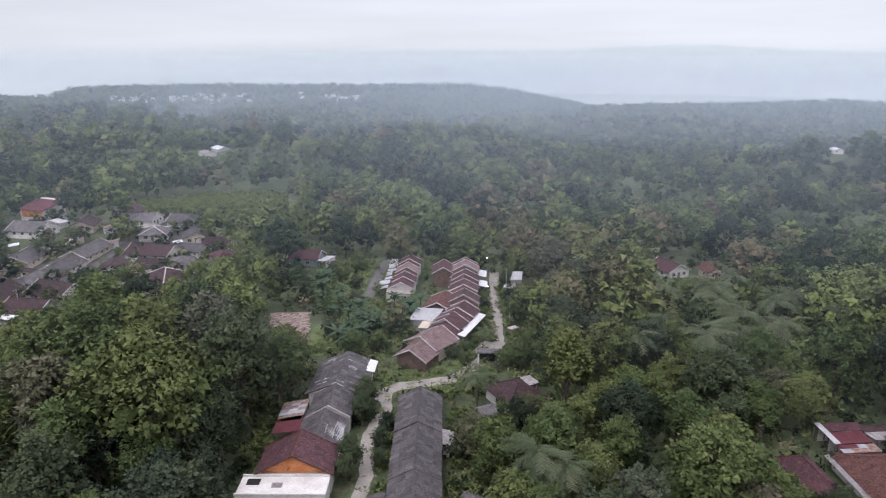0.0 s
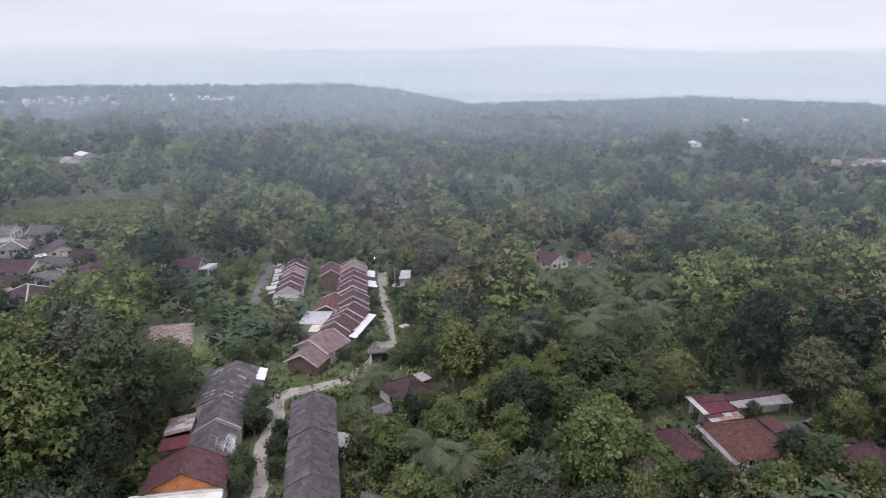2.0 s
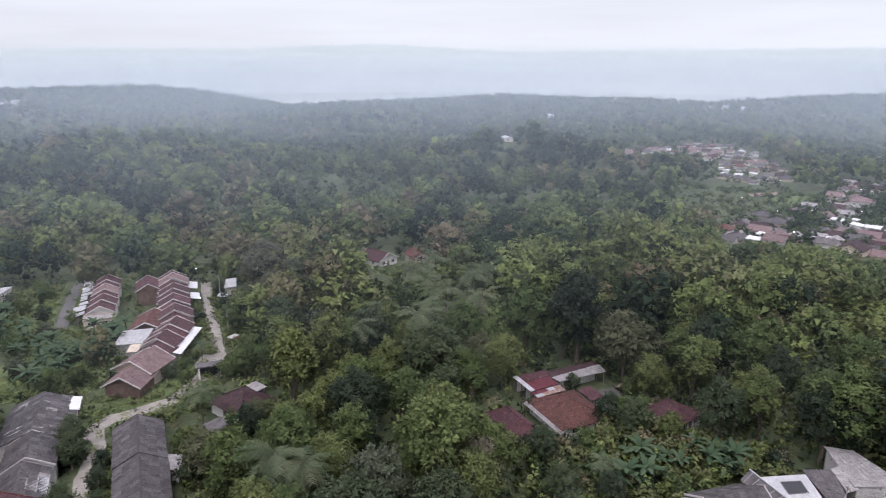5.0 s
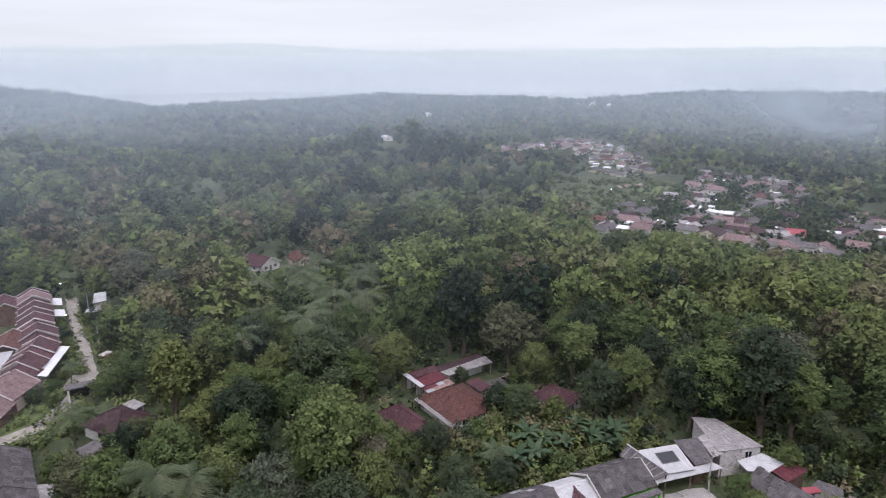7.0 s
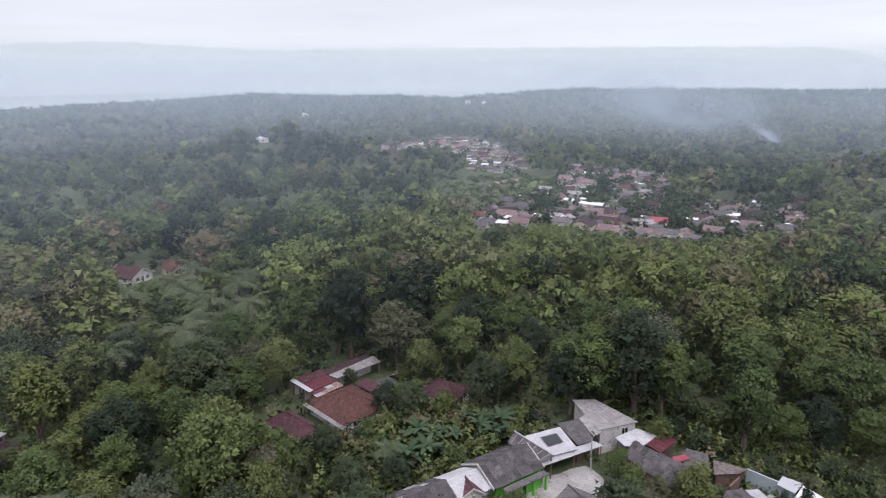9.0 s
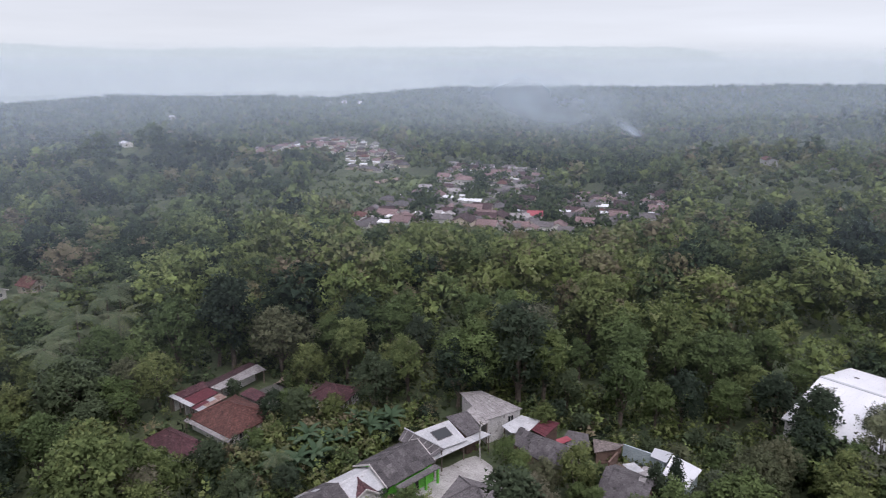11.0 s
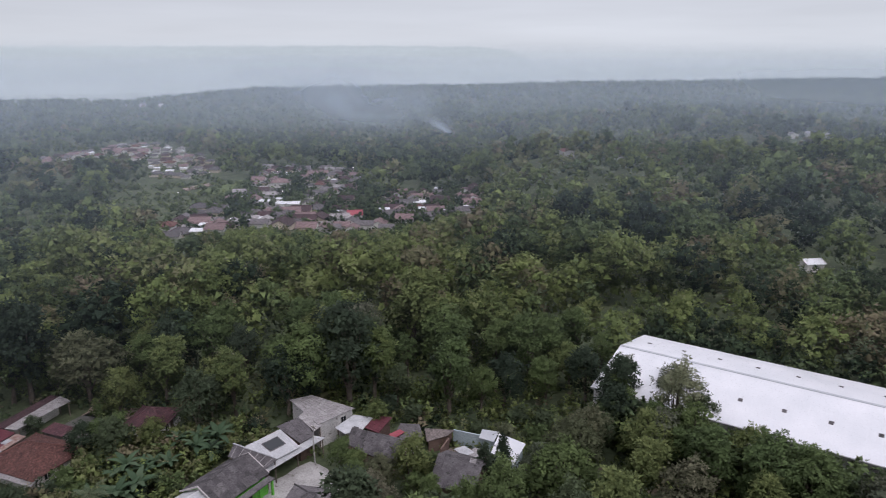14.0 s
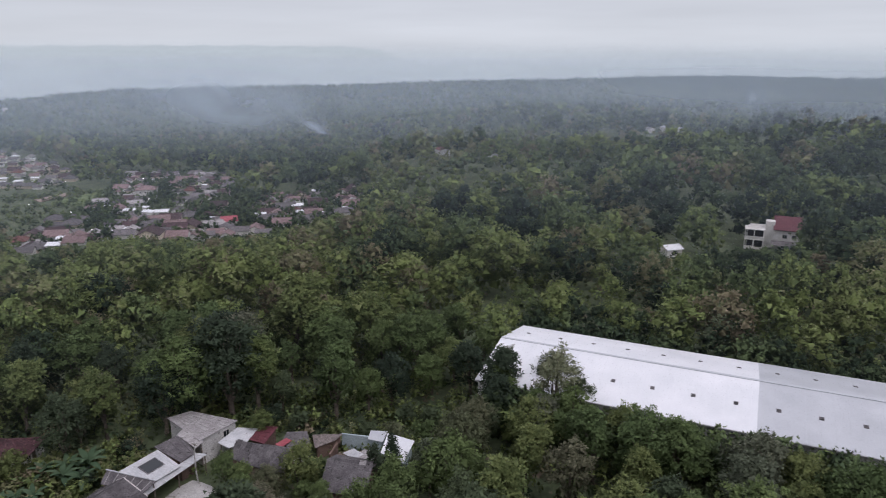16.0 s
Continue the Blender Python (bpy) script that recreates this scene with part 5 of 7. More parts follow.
for z in (-0.4, 3.2):
    part("balcony", box(-4.0, 0.496, 3.22, 9.6, z - 0.25, z), M_WALL, vl)
    part("railing", box(-4.0, -3.85, 3.22, 9.6, z, z + 0.85), M_WALL, vl)
    # shade inside the balcony, painted as a near-black plate
    part("dark_opening", box(0.4, 0.49, 3.6, 8.8, z + 0.1, z + 2.6), M_DARK, vl)
for y in (3.3, 6.4, 9.3):
    part("column", box(-3.9, -3.6, y, y + 0.3, -1, 6.6), M_WALL, vl)
for z in (0.8, 4.2):
    for y in (-6.2, -3.2):
        window(vl, -3.0, y, z, 1.5, 1.4, "-x")
part("awning", slab([(-7.5, -6.0, 2.6), (-3.02, -6.0, 3.3), (-3.02, 1.0, 3.3), (-7.5, 1.0, 2.6)], 0.1), M_GREYX, vl, "grey sheet awning")
for y in (-58, -64, -70, -76):
    keep_open(254, y, 4.5, 2.5)
house("cottage", "white house half hidden beside the villa", at(243, -35, 30), 5, 6, 3, 1.0, 0.4, "gable", M_WHITEROOF, M_WALL, M_TRIM, seed=99)
keep_open(243, -35, 4, 2.5)

# the village in the west
VROOFS = (M_DARKTILE, M_GREYX, M_DARKTILE, M_GREY, M_MAROON, M_GREY)
def village(spots, group, seed):
    rng = random.Random(seed)
    for i, (x, y, w, l, turn, k) in enumerate(spots):
        mt = VROOFS[k]
        words = {0: "house with a dark maroon tile roof", 1: "house with a weathered grey roof", 2: "house with dark maroon tiles and pale walls", 3: "house with a grey corrugated roof", 4: "house with a red tile roof", 5: "house with a patched grey roof"}[k]
        house("village_house", words + " in the village", at(x, y, turn), w * 1.1, l * 1.12, 2.3, w * 0.25, 0.5, "hip" if (i % 3 == 1 and k in (0, 1, 4)) else "gable", mt, M_WALL if i % 3 == 0 else (M_BLOCKWALL if i % 3 == 1 else M_CREAM), M_TRIM if i % 4 in (0, 1) else None, None, None, group, seed=seed + i)
        keep_open(x, y, 3.5, 2.4)
village([(-93, 217, 9, 13, 78, 2), (-100, 236, 8, 9, 10, 1), (-86, 236, 8, 8, 20, 3), (-76, 230, 7, 8, 80, 0), (-78, 188, 9, 9, 60, 0), (-86, 200, 8, 9, 75, 2), (-97, 198, 8, 8, 15, 2), (-70, 214, 6, 8, 30, 4),
         (-113, 214, 7, 14, -4, 1), (-113, 198, 7, 12, -4, 3), (-114, 184, 7, 12, -4, 1), (-115, 169, 8, 12, -4, 0), (-101, 174, 9, 10, 70, 0), (-100, 160, 8, 9, 80, 2), (-117, 153, 9, 12, 5, 1), (-104, 146, 9, 9, 75, 0),
         (-118, 138, 9, 10, 10, 0), (-128, 160, 9, 11, 80, 0), (-132, 146, 8, 10, 10, 3), (-130, 180, 8, 9, 0, 1), (-128, 205, 8, 12, 5, 3), (-140, 232, 9, 11, 80, 1), (-152, 222, 9, 9, 0, 2), (-126, 240, 7, 9, 10, 0),
         (-110, 250, 8, 10, 85, 1), (-95, 252, 8, 9, 80, 3), (-120, 262, 8, 9, 5, 0), (-144, 196, 9, 10, 10, 0), (-108, 130, 8, 9, 80, 0), (-122, 122, 9, 9, 20, 3), (-82, 222, 6, 7, 75, 5), (-80, 206, 6, 7, 20, 1)], "houses in the village", 200)
rw = house("tall_house", "two-storey white and orange house with a sloping red roof", at(-153, 262, 70), 10.0, 11.5, 5.8, 2.8, 0.5, "shed", M_DEEPRED, M_WALL, None, category="house", seed=300, storeys=2)
part("front_panel", box(-5.06, -5.004, -5.2, 5.2, 3.0, 5.6), M_ORANGE, rw, "orange painted front")
keep_open(-152, 259, 8, 1.0)
lean_to("awning", "white sheet awning in the village", at(-100.5, 151, -20), 5.0, 3.0, 2.6, 3.0, M_WHITEROOF, category="awning", seed=301)
house("shed", "pale blue shed with a white roof", at(-107, 138, 10), 4, 5, 2.6, 0.5, 0.3, "shed", M_WHITEROOF, M_BLUE, None, category="shed", seed=302, windows=False)
for x, y in ((-94, 205), (-89, 227), (-121, 222), (-136, 214)):
    lean_to("awning", "small white sheet awning in the village", at(x, y, 30), 3.0, 3.6, 2.5, 2.8, M_WHITEROOF, category="awning", seed=303)

vs_ = random.Random(66)
for i in range(34):
    x, y = vs_.uniform(-150, -78), vs_.uniform(138, 252)
    w_, l_, z_, a_ = vs_.uniform(1.4, 3.0), vs_.uniform(2.0, 4.5), vs_.uniform(2.1, 2.9), vs_.uniform(0, math.pi)
    ca_, sa_ = math.cos(a_), math.sin(a_)
    ring = [(x + ca_ * u - sa_ * v, y + sa_ * u + ca_ * v, z_ + 0.12 * u) for u, v in ((-w_, -l_ / 2), (w_, -l_ / 2), (w_, l_ / 2), (-w_, l_ / 2))]
    k = i % 6
    panel("shed", ("small grey sheet-roofed shed between village houses", "small rusty-roofed shed between village houses", "small dark-roofed shed between village houses", "small white-roofed shed between village houses", "small dark-roofed shed between village houses", "small pale-roofed shed between village houses")[k], "shed",
          ring, (M_GREY, M_RUST, M_DARKTILE, M_WHITEOLD, M_DARKTILE, M_PALE)[k], (M_WALL, M_BLOCKWALL, M_CREAM)[i % 3])

# the towns below: one house of each kind, then copies
def spread(seed, n, az0, az1, near, far, gap, taken):
    """Random plots between two bounds of distance, which vary with the bearing."""
    rng = random.Random(seed)
    outp = []
    tries = 0
    while len(outp) < n and tries < 30000:
        tries += 1
        deg = rng.uniform(az0, az1)
        r = rng.uniform(float(np.interp(deg, near[0], near[1])), float(np.interp(deg, far[0], far[1])))
        x, y = r * math.sin(radians(deg)), r * math.cos(radians(deg))
        if all((x - a) ** 2 + (y - b) ** 2 > gap * gap for a, b in taken):
            taken.append((x, y))
            outp.append((x, y))
    return outp


TOWN = []
kinds = []
for i, (rm, wm, label, rf) in enumerate(((M_GREYX, M_WALL, "town house with a weathered grey roof", "gable"), (M_DARKTILE, M_CREAM, "town house with a dark maroon tile roof", "gable"), (M_GREY, M_CREAM, "town house with a dark grey hipped roof", "hip"),
                                         (M_RED, M_WALL, "town house with a red tile roof", "hip"), (M_PINK, M_WALL, "town house with a faded pink roof", "gable"), (M_PALE, M_BLOCKWALL, "town house with a pale sheet roof", "gable"),
                                         (M_WHITEROOF, M_WALL, "small building with a bright white roof", "shed"), (M_ROSE, M_WALL, "town house with a bright red roof", "gable"))):
    w, l = (7.5, 9.5, 8.5, 8.0, 9.0, 6.5, 5.0, 8.0)[i], (10, 11, 9.5, 9.0, 10, 9, 6, 10)[i]
    kinds.append((rm, wm, label, rf, w, l))
firsts = {}
rngt = random.Random(5)
TOWN_SPOTS = spread(1, 330, 46.5, 71.8, ((46, 58, 72), (374, 364, 425)), ((46, 52, 54.5, 61, 63, 72), (425, 500, 640, 655, 520, 500)), 7.4, TOWN)
TOWN_SPOTS += spread(3, 130, 38.9, 50.5, ((38.9, 44.5, 46, 50.5), (715, 690, 600, 560)), ((38.9, 46, 50.5), (810, 800, 660)), 9.5, TOWN)


def green_gap(q):
    """Where a clump of trees parts the houses."""
    az, r = math.degrees(math.atan2(*q)), math.hypot(*q)
    return any(abs(az - a) < da and abs(r - b) < db for a, da, b, db in ((62.8, 1.1, 480, 72), (66.5, 0.8, 410, 24), (56.6, 0.9, 520, 50), (69.6, 0.7, 470, 40), (52.2, 0.8, 452, 30), (59.4, 0.6, 455, 30)))


TOWN_GAPS = [q for i, q in enumerate(TOWN_SPOTS) if i * 7 % 17 < 4 or green_gap(q)]
TOWN_SPOTS = [q for i, q in enumerate(TOWN_SPOTS) if i * 7 % 17 >= 4 and not green_gap(q)]
for x, y in TOWN_SPOTS:
    k = rngt.choice((0, 0, 0, 0, 1, 1, 1, 2, 2, 2, 3, 4, 4, 4, 5, 5, 6, 6))
    turn = rngt.choice((20, 25, 110, 115, 28)) + rngt.uniform(-8, 8)
    sc = rngt.uniform(0.8, 1.25) if math.hypot(x, y) < 470 else rngt.uniform(0.6, 1.0)
    m = at(x, y, turn)
    if k not in firsts:
        rm, wm, label, rf, w, l = kinds[k]
        firsts[k] = house("town_house", label, m, w, l, 2.5, w * 0.24 if rf != "shed" else 0.5, 0.5, rf, rm, wm, None, None, None, "houses in the town", seed=400 + k, windows=False)
    else:
        c = copy_thing(firsts[k], m)
        c.scale = (sc, sc, sc)
house("town_house", "town house with a bright red roof", at(374, 203, 30), 8, 9, 3.4, 2.2, 0.5, "gable", M_CORAL, M_WALL, None, None, None, "houses in the town", seed=460)
house("town_hall", "white two-storey hall with a pinkish roof", at(433, 297, 25), 11, 13, 6.4, 2.2, 0.5, "hip", M_PINK, M_WALL, None, None, None, "", "hall", seed=461, storeys=2)

# far single buildings
for az, r, w, l, hh, lab, mt in ((-17.6, 520, 9, 14, 4, "white house far off among the trees", M_WHITEROOF), (-18.6, 470, 8, 10, 3, "pale house far off among the trees", M_PALE), (29.3, 640, 7, 11, 3, "white shed far off among the trees", M_WHITEROOF),
                                 (32.7, 1400, 11, 16, 8, "large white block far off in the woods", M_WHITEROOF), (95.2, 750, 7, 10, 4, "pale buildings far off in the woods", M_PALE), (96.3, 765, 7, 12, 5, "white buildings far off in the woods", M_WHITEOLD),
                                 (97.4, 755, 6, 11, 4, "grey buildings far off in the woods", M_GREYSHEET), (78.9, 520, 8, 12, 4, "red-roofed house far off in the woods", M_RED), (83.0, 520, 7, 9, 3, "small maroon-roofed house far off", M_MAROON)):
    x, y = r * math.sin(radians(az)), r * math.cos(radians(az))
    house("far_house", lab, at(x, y, 20 - az), w, l, hh, w * 0.15, 0.4, "gable", mt, M_WALL, None, None, None, "", "house", seed=int(r), windows=False)
    keep_open(x, y, w * 0.7, hh * 0.6)
rngf = random.Random(8)
far_first = None
for i in range(78):
    az = rngf.uniform(-25, -15) if i < 40 else (rngf.uniform(-11.5, -4) if i < 70 else rngf.uniform(44, 47))
    r = rngf.uniform(1440, 1640) if i < 70 else rngf.uniform(1880, 2080)
    x, y = r * math.sin(radians(az)), r * math.cos(radians(az))
    m = at(x, y, rngf.uniform(0, 90), 5)
    if i % 2:
        keep_open(x, y, 10, 5)
    if far_first is None:
        far_first = house("hilltop_building", "pale building on the far wooded hill", m, 9, 16, 6, 2, 0.4, "gable", M_PALE, M_WALL, None, None, None, "buildings on the far hill", "building", seed=500, windows=False, base=5)
    else:
        c = copy_thing(far_first, m)
        s = rngf.uniform(0.3, 0.75)
        c.scale = (s, s, s)

# ---- vegetation ----
def mesh_np(name, verts, faces, material, tint=None, billow=None, tuft=None):
    """A mesh from arrays; faces is a list of index arrays, one for each number of corners."""
    me = bpy.data.meshes.new(name)
    me.vertices.add(len(verts))
    me.vertices.foreach_set("co", np.ascontiguousarray(verts, dtype=np.float32).ravel())
    loops = np.concatenate([f.ravel() for f in faces]).astype(np.int32)
    counts = np.concatenate([np.full(len(f), f.shape[1]) for f in faces])
    starts = np.concatenate(([0], np.cumsum(counts)[:-1])).astype(np.int32)
    me.loops.add(len(loops))
    me.loops.foreach_set("vertex_index", loops)
    me.polygons.add(len(counts))
    me.polygons.foreach_set("loop_start", starts)
    me.update(calc_edges=True)
    if tint is not None:
        a = me.attributes.new("tint", "FLOAT", "POINT")
        a.data.foreach_set("value", np.ascontiguousarray(tint, dtype=np.float32))
    if tuft is not None:
        a = me.attributes.new("tuft", "FLOAT", "POINT")
        a.data.foreach_set("value", np.ascontiguousarray(tuft, dtype=np.float32))
    if billow is not None:
        a = me.attributes.new("billow", "FLOAT_VECTOR", "POINT")
        a.data.foreach_set("vector", np.ascontiguousarray(billow, dtype=np.float32).ravel())
    me.materials.append(material)
    return me


def unit(v):
    return v / np.maximum(np.linalg.norm(v, axis=-1, keepdims=True), 1e-9)


def lobes_of(rng, n, radius, depth):
    """Centres and radii of the swellings that make up a ragged crown; its underside is at z = 0."""
    c, r = [], []
    lean = (rng.uniform(-0.12, 0.12), rng.uniform(-0.12, 0.12))
    for i in range(n):
        f = (i + 0.5) / n
        z = 0.12 + 0.78 * f ** 0.85
        reach = radius * (0.35 + 0.65 * math.sin(math.pi * min(1.0, 0.18 + 0.78 * z))) * 0.66
        a = i * 2.4 + rng.uniform(-0.5, 0.5)
        d = reach * (rng.uniform(0.55, 1.12) if z < 0.8 else rng.uniform(0.0, 0.6))
        c.append((d * math.cos(a) + lean[0] * z * depth, d * math.sin(a) + lean[1] * z * depth, depth * min(0.95, z + rng.uniform(-0.07, 0.07))))
        r.append(radius * (rng.uniform(0.24, 0.44) if n < 22 else rng.uniform(0.17, 0.37)) * (1.0 if z < 0.7 else 0.85))
    return np.array(c), np.array(r)


def crown(seed, radius, depth, lobes, leaves, size, core=0.68, flat=0.75, open_=0.0, ball=0, per=14):
    """Verts, faces, roundness and tuft tone of a leafy crown: leaves in rosettes at the twigs' ends, over small inner masses."""
    rng = np.random.default_rng(seed)
    c, r = lobes_of(random.Random(seed), lobes, radius, depth)
    w = r ** 2
    tufts = max(lobes, leaves // per)
    at_lobe = rng.choice(lobes, tufts, p=w / w.sum())
    tn = unit(rng.normal(size=(tufts, 3)) + np.array((0, 0, 0.4)))
    shell = rng.uniform(0.66 - open_, 1.08, (tufts, 1)) + (rng.random((tufts, 1)) < 0.14) * rng.uniform(0, 0.4, (tufts, 1))
    tp = c[at_lobe] + tn * r[at_lobe][:, None] * shell * np.array((1, 1, flat))
    tv = rng.normal(size=tufts) * (0.3 if leaves > 2000 else 0.15)
    reach = size * math.sqrt(per) * 0.62 * rng.uniform(0.7, 1.3, tufts)
    pick = rng.integers(0, tufts, leaves)
    n = tn[pick]
    d = unit(rng.normal(size=(leaves, 3)) * 0.85 + n * 0.55 + np.array((0, 0, 0.12)))
    p = tp[pick] + d * (reach[pick] * rng.uniform(0.1, 0.85, leaves))[:, None]
    side = unit(np.cross(d, n + np.array((0, 0, 0.35)) + rng.normal(size=(leaves, 3)) * 0.3))
    s = size * rng.uniform(0.55, 1.4, (leaves, 1))
    tri = np.stack([p - side * s * 0.42, p + side * s * 0.42, p + d * s * 0.95 + np.array((0, 0, -0.15)) * s], 1)
    verts = tri.reshape(-1, 3)
    tone_ = np.repeat(tv[pick] + rng.normal(size=leaves) * 0.06, 3)
    faces = [np.arange(leaves * 3).reshape(-1, 3)]
    middle = c.mean(0) - np.array((0, 0, depth * 0.08))
    nb = np.repeat(unit(n * 0.6 + unit(p - middle) * 1.4 + np.array((0, 0, 0.1))), 3, 0)
    base = len(verts)
    if core:
        # large leaves inside each swelling close the view; a darker tone paints inner shade
        near = min(1.0, 2.1 * size / (float(r.mean()) * core))
        m = ball or int(min(26, 7 / near ** 2))
        k = np.repeat(np.arange(lobes), m)
        q = unit(rng.normal(size=(lobes * m, 3)))
        mid = c[k] + q * (r[k] * core * rng.uniform(0.1, 0.62, lobes * m))[:, None] * np.array((1, 1, flat))
        g = (r[k] * core * near * rng.uniform(0.55, 1.0, lobes * m))[:, None]
        u = unit(np.cross(q, rng.normal(size=(lobes * m, 3))))
        v = np.cross(q, u)
        inner = np.stack([mid - u * g * 0.75 - v * g * 0.5, mid + u * g * 0.75 - v * g * 0.45, mid + v * g * 0.95], 1).reshape(-1, 3)
        faces.append(np.arange(lobes * m * 3).reshape(-1, 3) + base)
        verts = np.concatenate([verts, inner])
        tone_ = np.concatenate([tone_, np.repeat(rng.normal(size=lobes * m) * 0.12 - 0.1, 3)])
        nb = np.concatenate([nb, np.repeat(unit(q * 0.8 + unit(mid - middle)), 3, 0)])
    return verts, np.concatenate(faces), nb, tone_


def trunk(bm, p, q, r0, r1, sides=7):
    p, q = Vector(p), Vector(q)
    d = (q - p).normalized()
    s = d.orthogonal().normalized()
    t = d.cross(s)
    rings = []
    for k in range(4):
        f = k / 3
        o = p.lerp(q, f) + s * math.sin(f * 3) * 0.12 * (q - p).length * 0.2
        r = r0 + (r1 - r0) * f
        rings.append([bm.verts.new(o + (s * math.cos(2 * math.pi * i / sides) + t * math.sin(2 * math.pi * i / sides)) * r) for i in range(sides)])
    for a, b in zip(rings, rings[1:]):
        for i in range(sides):
            bm.faces.new((a[i], a[(i + 1) % sides], b[(i + 1) % sides], b[i]))
    bm.faces.new(rings[-1])


def tree_model(name, label, seed, radius, height, depth, lobes, leaves, size, material, open_=0.0, core=0.68, category="tree"):
    t = thing(name, label, category, pose(0, 0, -500), "trees of the near wood")
    bm = bmesh.new()
    z0 = height - depth * 1.02
    rng = random.Random(seed)
    trunk(bm, (0, 0, -0.6), (rng.uniform(-.4, .4), rng.uniform(-.4, .4), z0 + depth * 0.3), 0.1 + 0.022 * height, 0.16)
    c, r = lobes_of(random.Random(seed), lobes, radius, depth)
    for k in range(2, lobes):
        trunk(bm, (0, 0, z0 * 0.7), (c[k][0] * 0.8, c[k][1] * 0.8, z0 + c[k][2]), 0.11, 0.05, 4) if k % 3 == 0 else None
    part("trunk", bm, M_BARK, t)
    v, f, nb, tf = crown(seed, radius, depth, lobes, leaves, size, core, 0.78, open_)
    v = v + np.array((0, 0, z0))
    ob = new("crown", mesh_np("crown", v, [f], material, None, nb, tf))
    ob.parent = t
    return t


KINDS = [
    tree_model("broadleaf_tree", "dense dark green broadleaf tree in the wood", 1, 4.8, 13.0, 10.5, 28, 5200, 0.36, M_LEAF, 0.05, 0.6),
    tree_model("broadleaf_tree", "wide spreading broadleaf tree with leafy swellings", 2, 6.2, 13.5, 9.5, 36, 6600, 0.37, M_LEAF, 0.05, 0.6),
    tree_model("broadleaf_tree", "upright leafy broadleaf tree in the wood", 3, 3.7, 13.5, 11.0, 24, 4200, 0.35, M_LEAF, 0.05, 0.6),
    tree_model("teak_tree", "teak tree with large open leaves", 4, 4.0, 14.0, 10.5, 26, 3300, 0.48, M_LEAF, 0.15, 0.45),
    tree_model("acacia_tree", "feathery light-leaved tree in the wood", 5, 5.2, 12.0, 8.5, 34, 6800, 0.30, M_LEAF, 0.12, 0.5),
    tree_model("broadleaf_tree", "rounded mid-sized broadleaf tree", 6, 3.6, 10.0, 8.0, 18, 3400, 0.34, M_LEAF, 0.05, 0.6),
]
SHRUB = tree_model("shrub", "low leafy shrub beside the houses", 7, 2.0, 3.6, 3.4, 9, 900, 0.42, M_LEAF, category="shrub")
PALE = tree_model("thin_tree", "thin pale tree with sparse leaves before the warehouse", 8, 3.2, 13.0, 8.0, 26, 4600, 0.26, M_PALETREE, 0.2, 0.3)
COLUMN = tree_model("columnar_tree", "narrow dark columnar tree beside the houses", 9, 1.35, 7.5, 7.2, 30, 2600, 0.26, M_LEAF, 0.0, 0.7)


def palm_model():
    t = thing("coconut_palm", "coconut palm with arching feathery fronds", "palm", pose(0, 0, -500), "coconut palms")
    bm = bmesh.new()
    trunk(bm, (0, 0, -0.5), (0.5, 0.2, 10.0), 0.24, 0.14, 7)
    part("trunk", bm, M_BARK, t)
    n = 18
    quads, verts = [], []
    for i in range(n):
        f0, f1 = i / n, (i + 1) / n
        def spine(f):
            return np.array((0.3 + 4.3 * f, 0, 1.5 * f - 2.9 * f * f))
        p = spine(f0)
        d = spine(f1) - p
        ln = 1.35 * (1 - 0.75 * abs(f0 - 0.35))
        for s in (-1, 1):
            tip = p + np.array((0.62 * ln, s * ln * 0.86, -0.55 * ln - 0.12 * math.sin(i * 2.3 + s)))
            b = len(verts)
            verts += [p, p + d * 0.62, tip + d * 0.16, tip]
            quads.append((b, b + 1, b + 2, b + 3))
    me = mesh_np("frond", np.array(verts), [np.array(quads)], M_PALM)
    rng = random.Random(3)
    for i in range(17):
        o = new("frond", me)
        o.parent = t
        o.matrix_basis = pose(0.5, 0.2, 10.0, 0, rng.uniform(-38, 26), i * 137.5) @ Matrix.Diagonal((*([rng.uniform(0.85, 1.1)] * 3), 1))
    return t


def banana_model():
    t = thing("banana_plant", "banana plant with broad bright green leaves", "plant", pose(0, 0, -500), "banana plants")
    bm = bmesh.new()
    trunk(bm, (0, 0, -0.3), (0.05, 0, 2.4), 0.16, 0.1, 6)
    part("stem", bm, M_BANANA, t)
    verts, quads = [], []
    for i in range(6):
        f = i / 5
        x, z, hw = 0.1 + 2.1 * f, 1.5 * f - 1.75 * f * f, 0.36 * math.sin(math.pi * (0.12 + 0.8 * f))
        verts += [(x, -hw, z - 0.1), (x, 0, z), (x, hw, z - 0.1)]
        if i:
            b = (i - 1) * 3
            quads += [(b, b + 1, b + 4, b + 3), (b + 1, b + 2, b + 5, b + 4)]
    me = mesh_np("leaf", np.array(verts, float), [np.array(quads)], M_BANANA)
    rng = random.Random(4)
    for i in range(8):
        o = new("leaf", me)
        o.parent = t
        o.matrix_basis = pose(0, 0, 2.3, 0, rng.uniform(-45, 5), i * 137.5)
    return t


PALM, BANANA = palm_model(), banana_model()

# sight is kept open over the houses, lanes and yards: taller trees stand back from them
op = np.array([(*o, 75.0) for o in OPEN] + [(x, y, 4.0, 2.2, 165.0) for x, y in TOWN])
op_r, op_a = np.hypot(op[:, 0], op[:, 1]), np.arctan2(op[:, 0], op[:, 1])
op_g = land(op[:, 0], op[:, 1]) + op[:, 3]


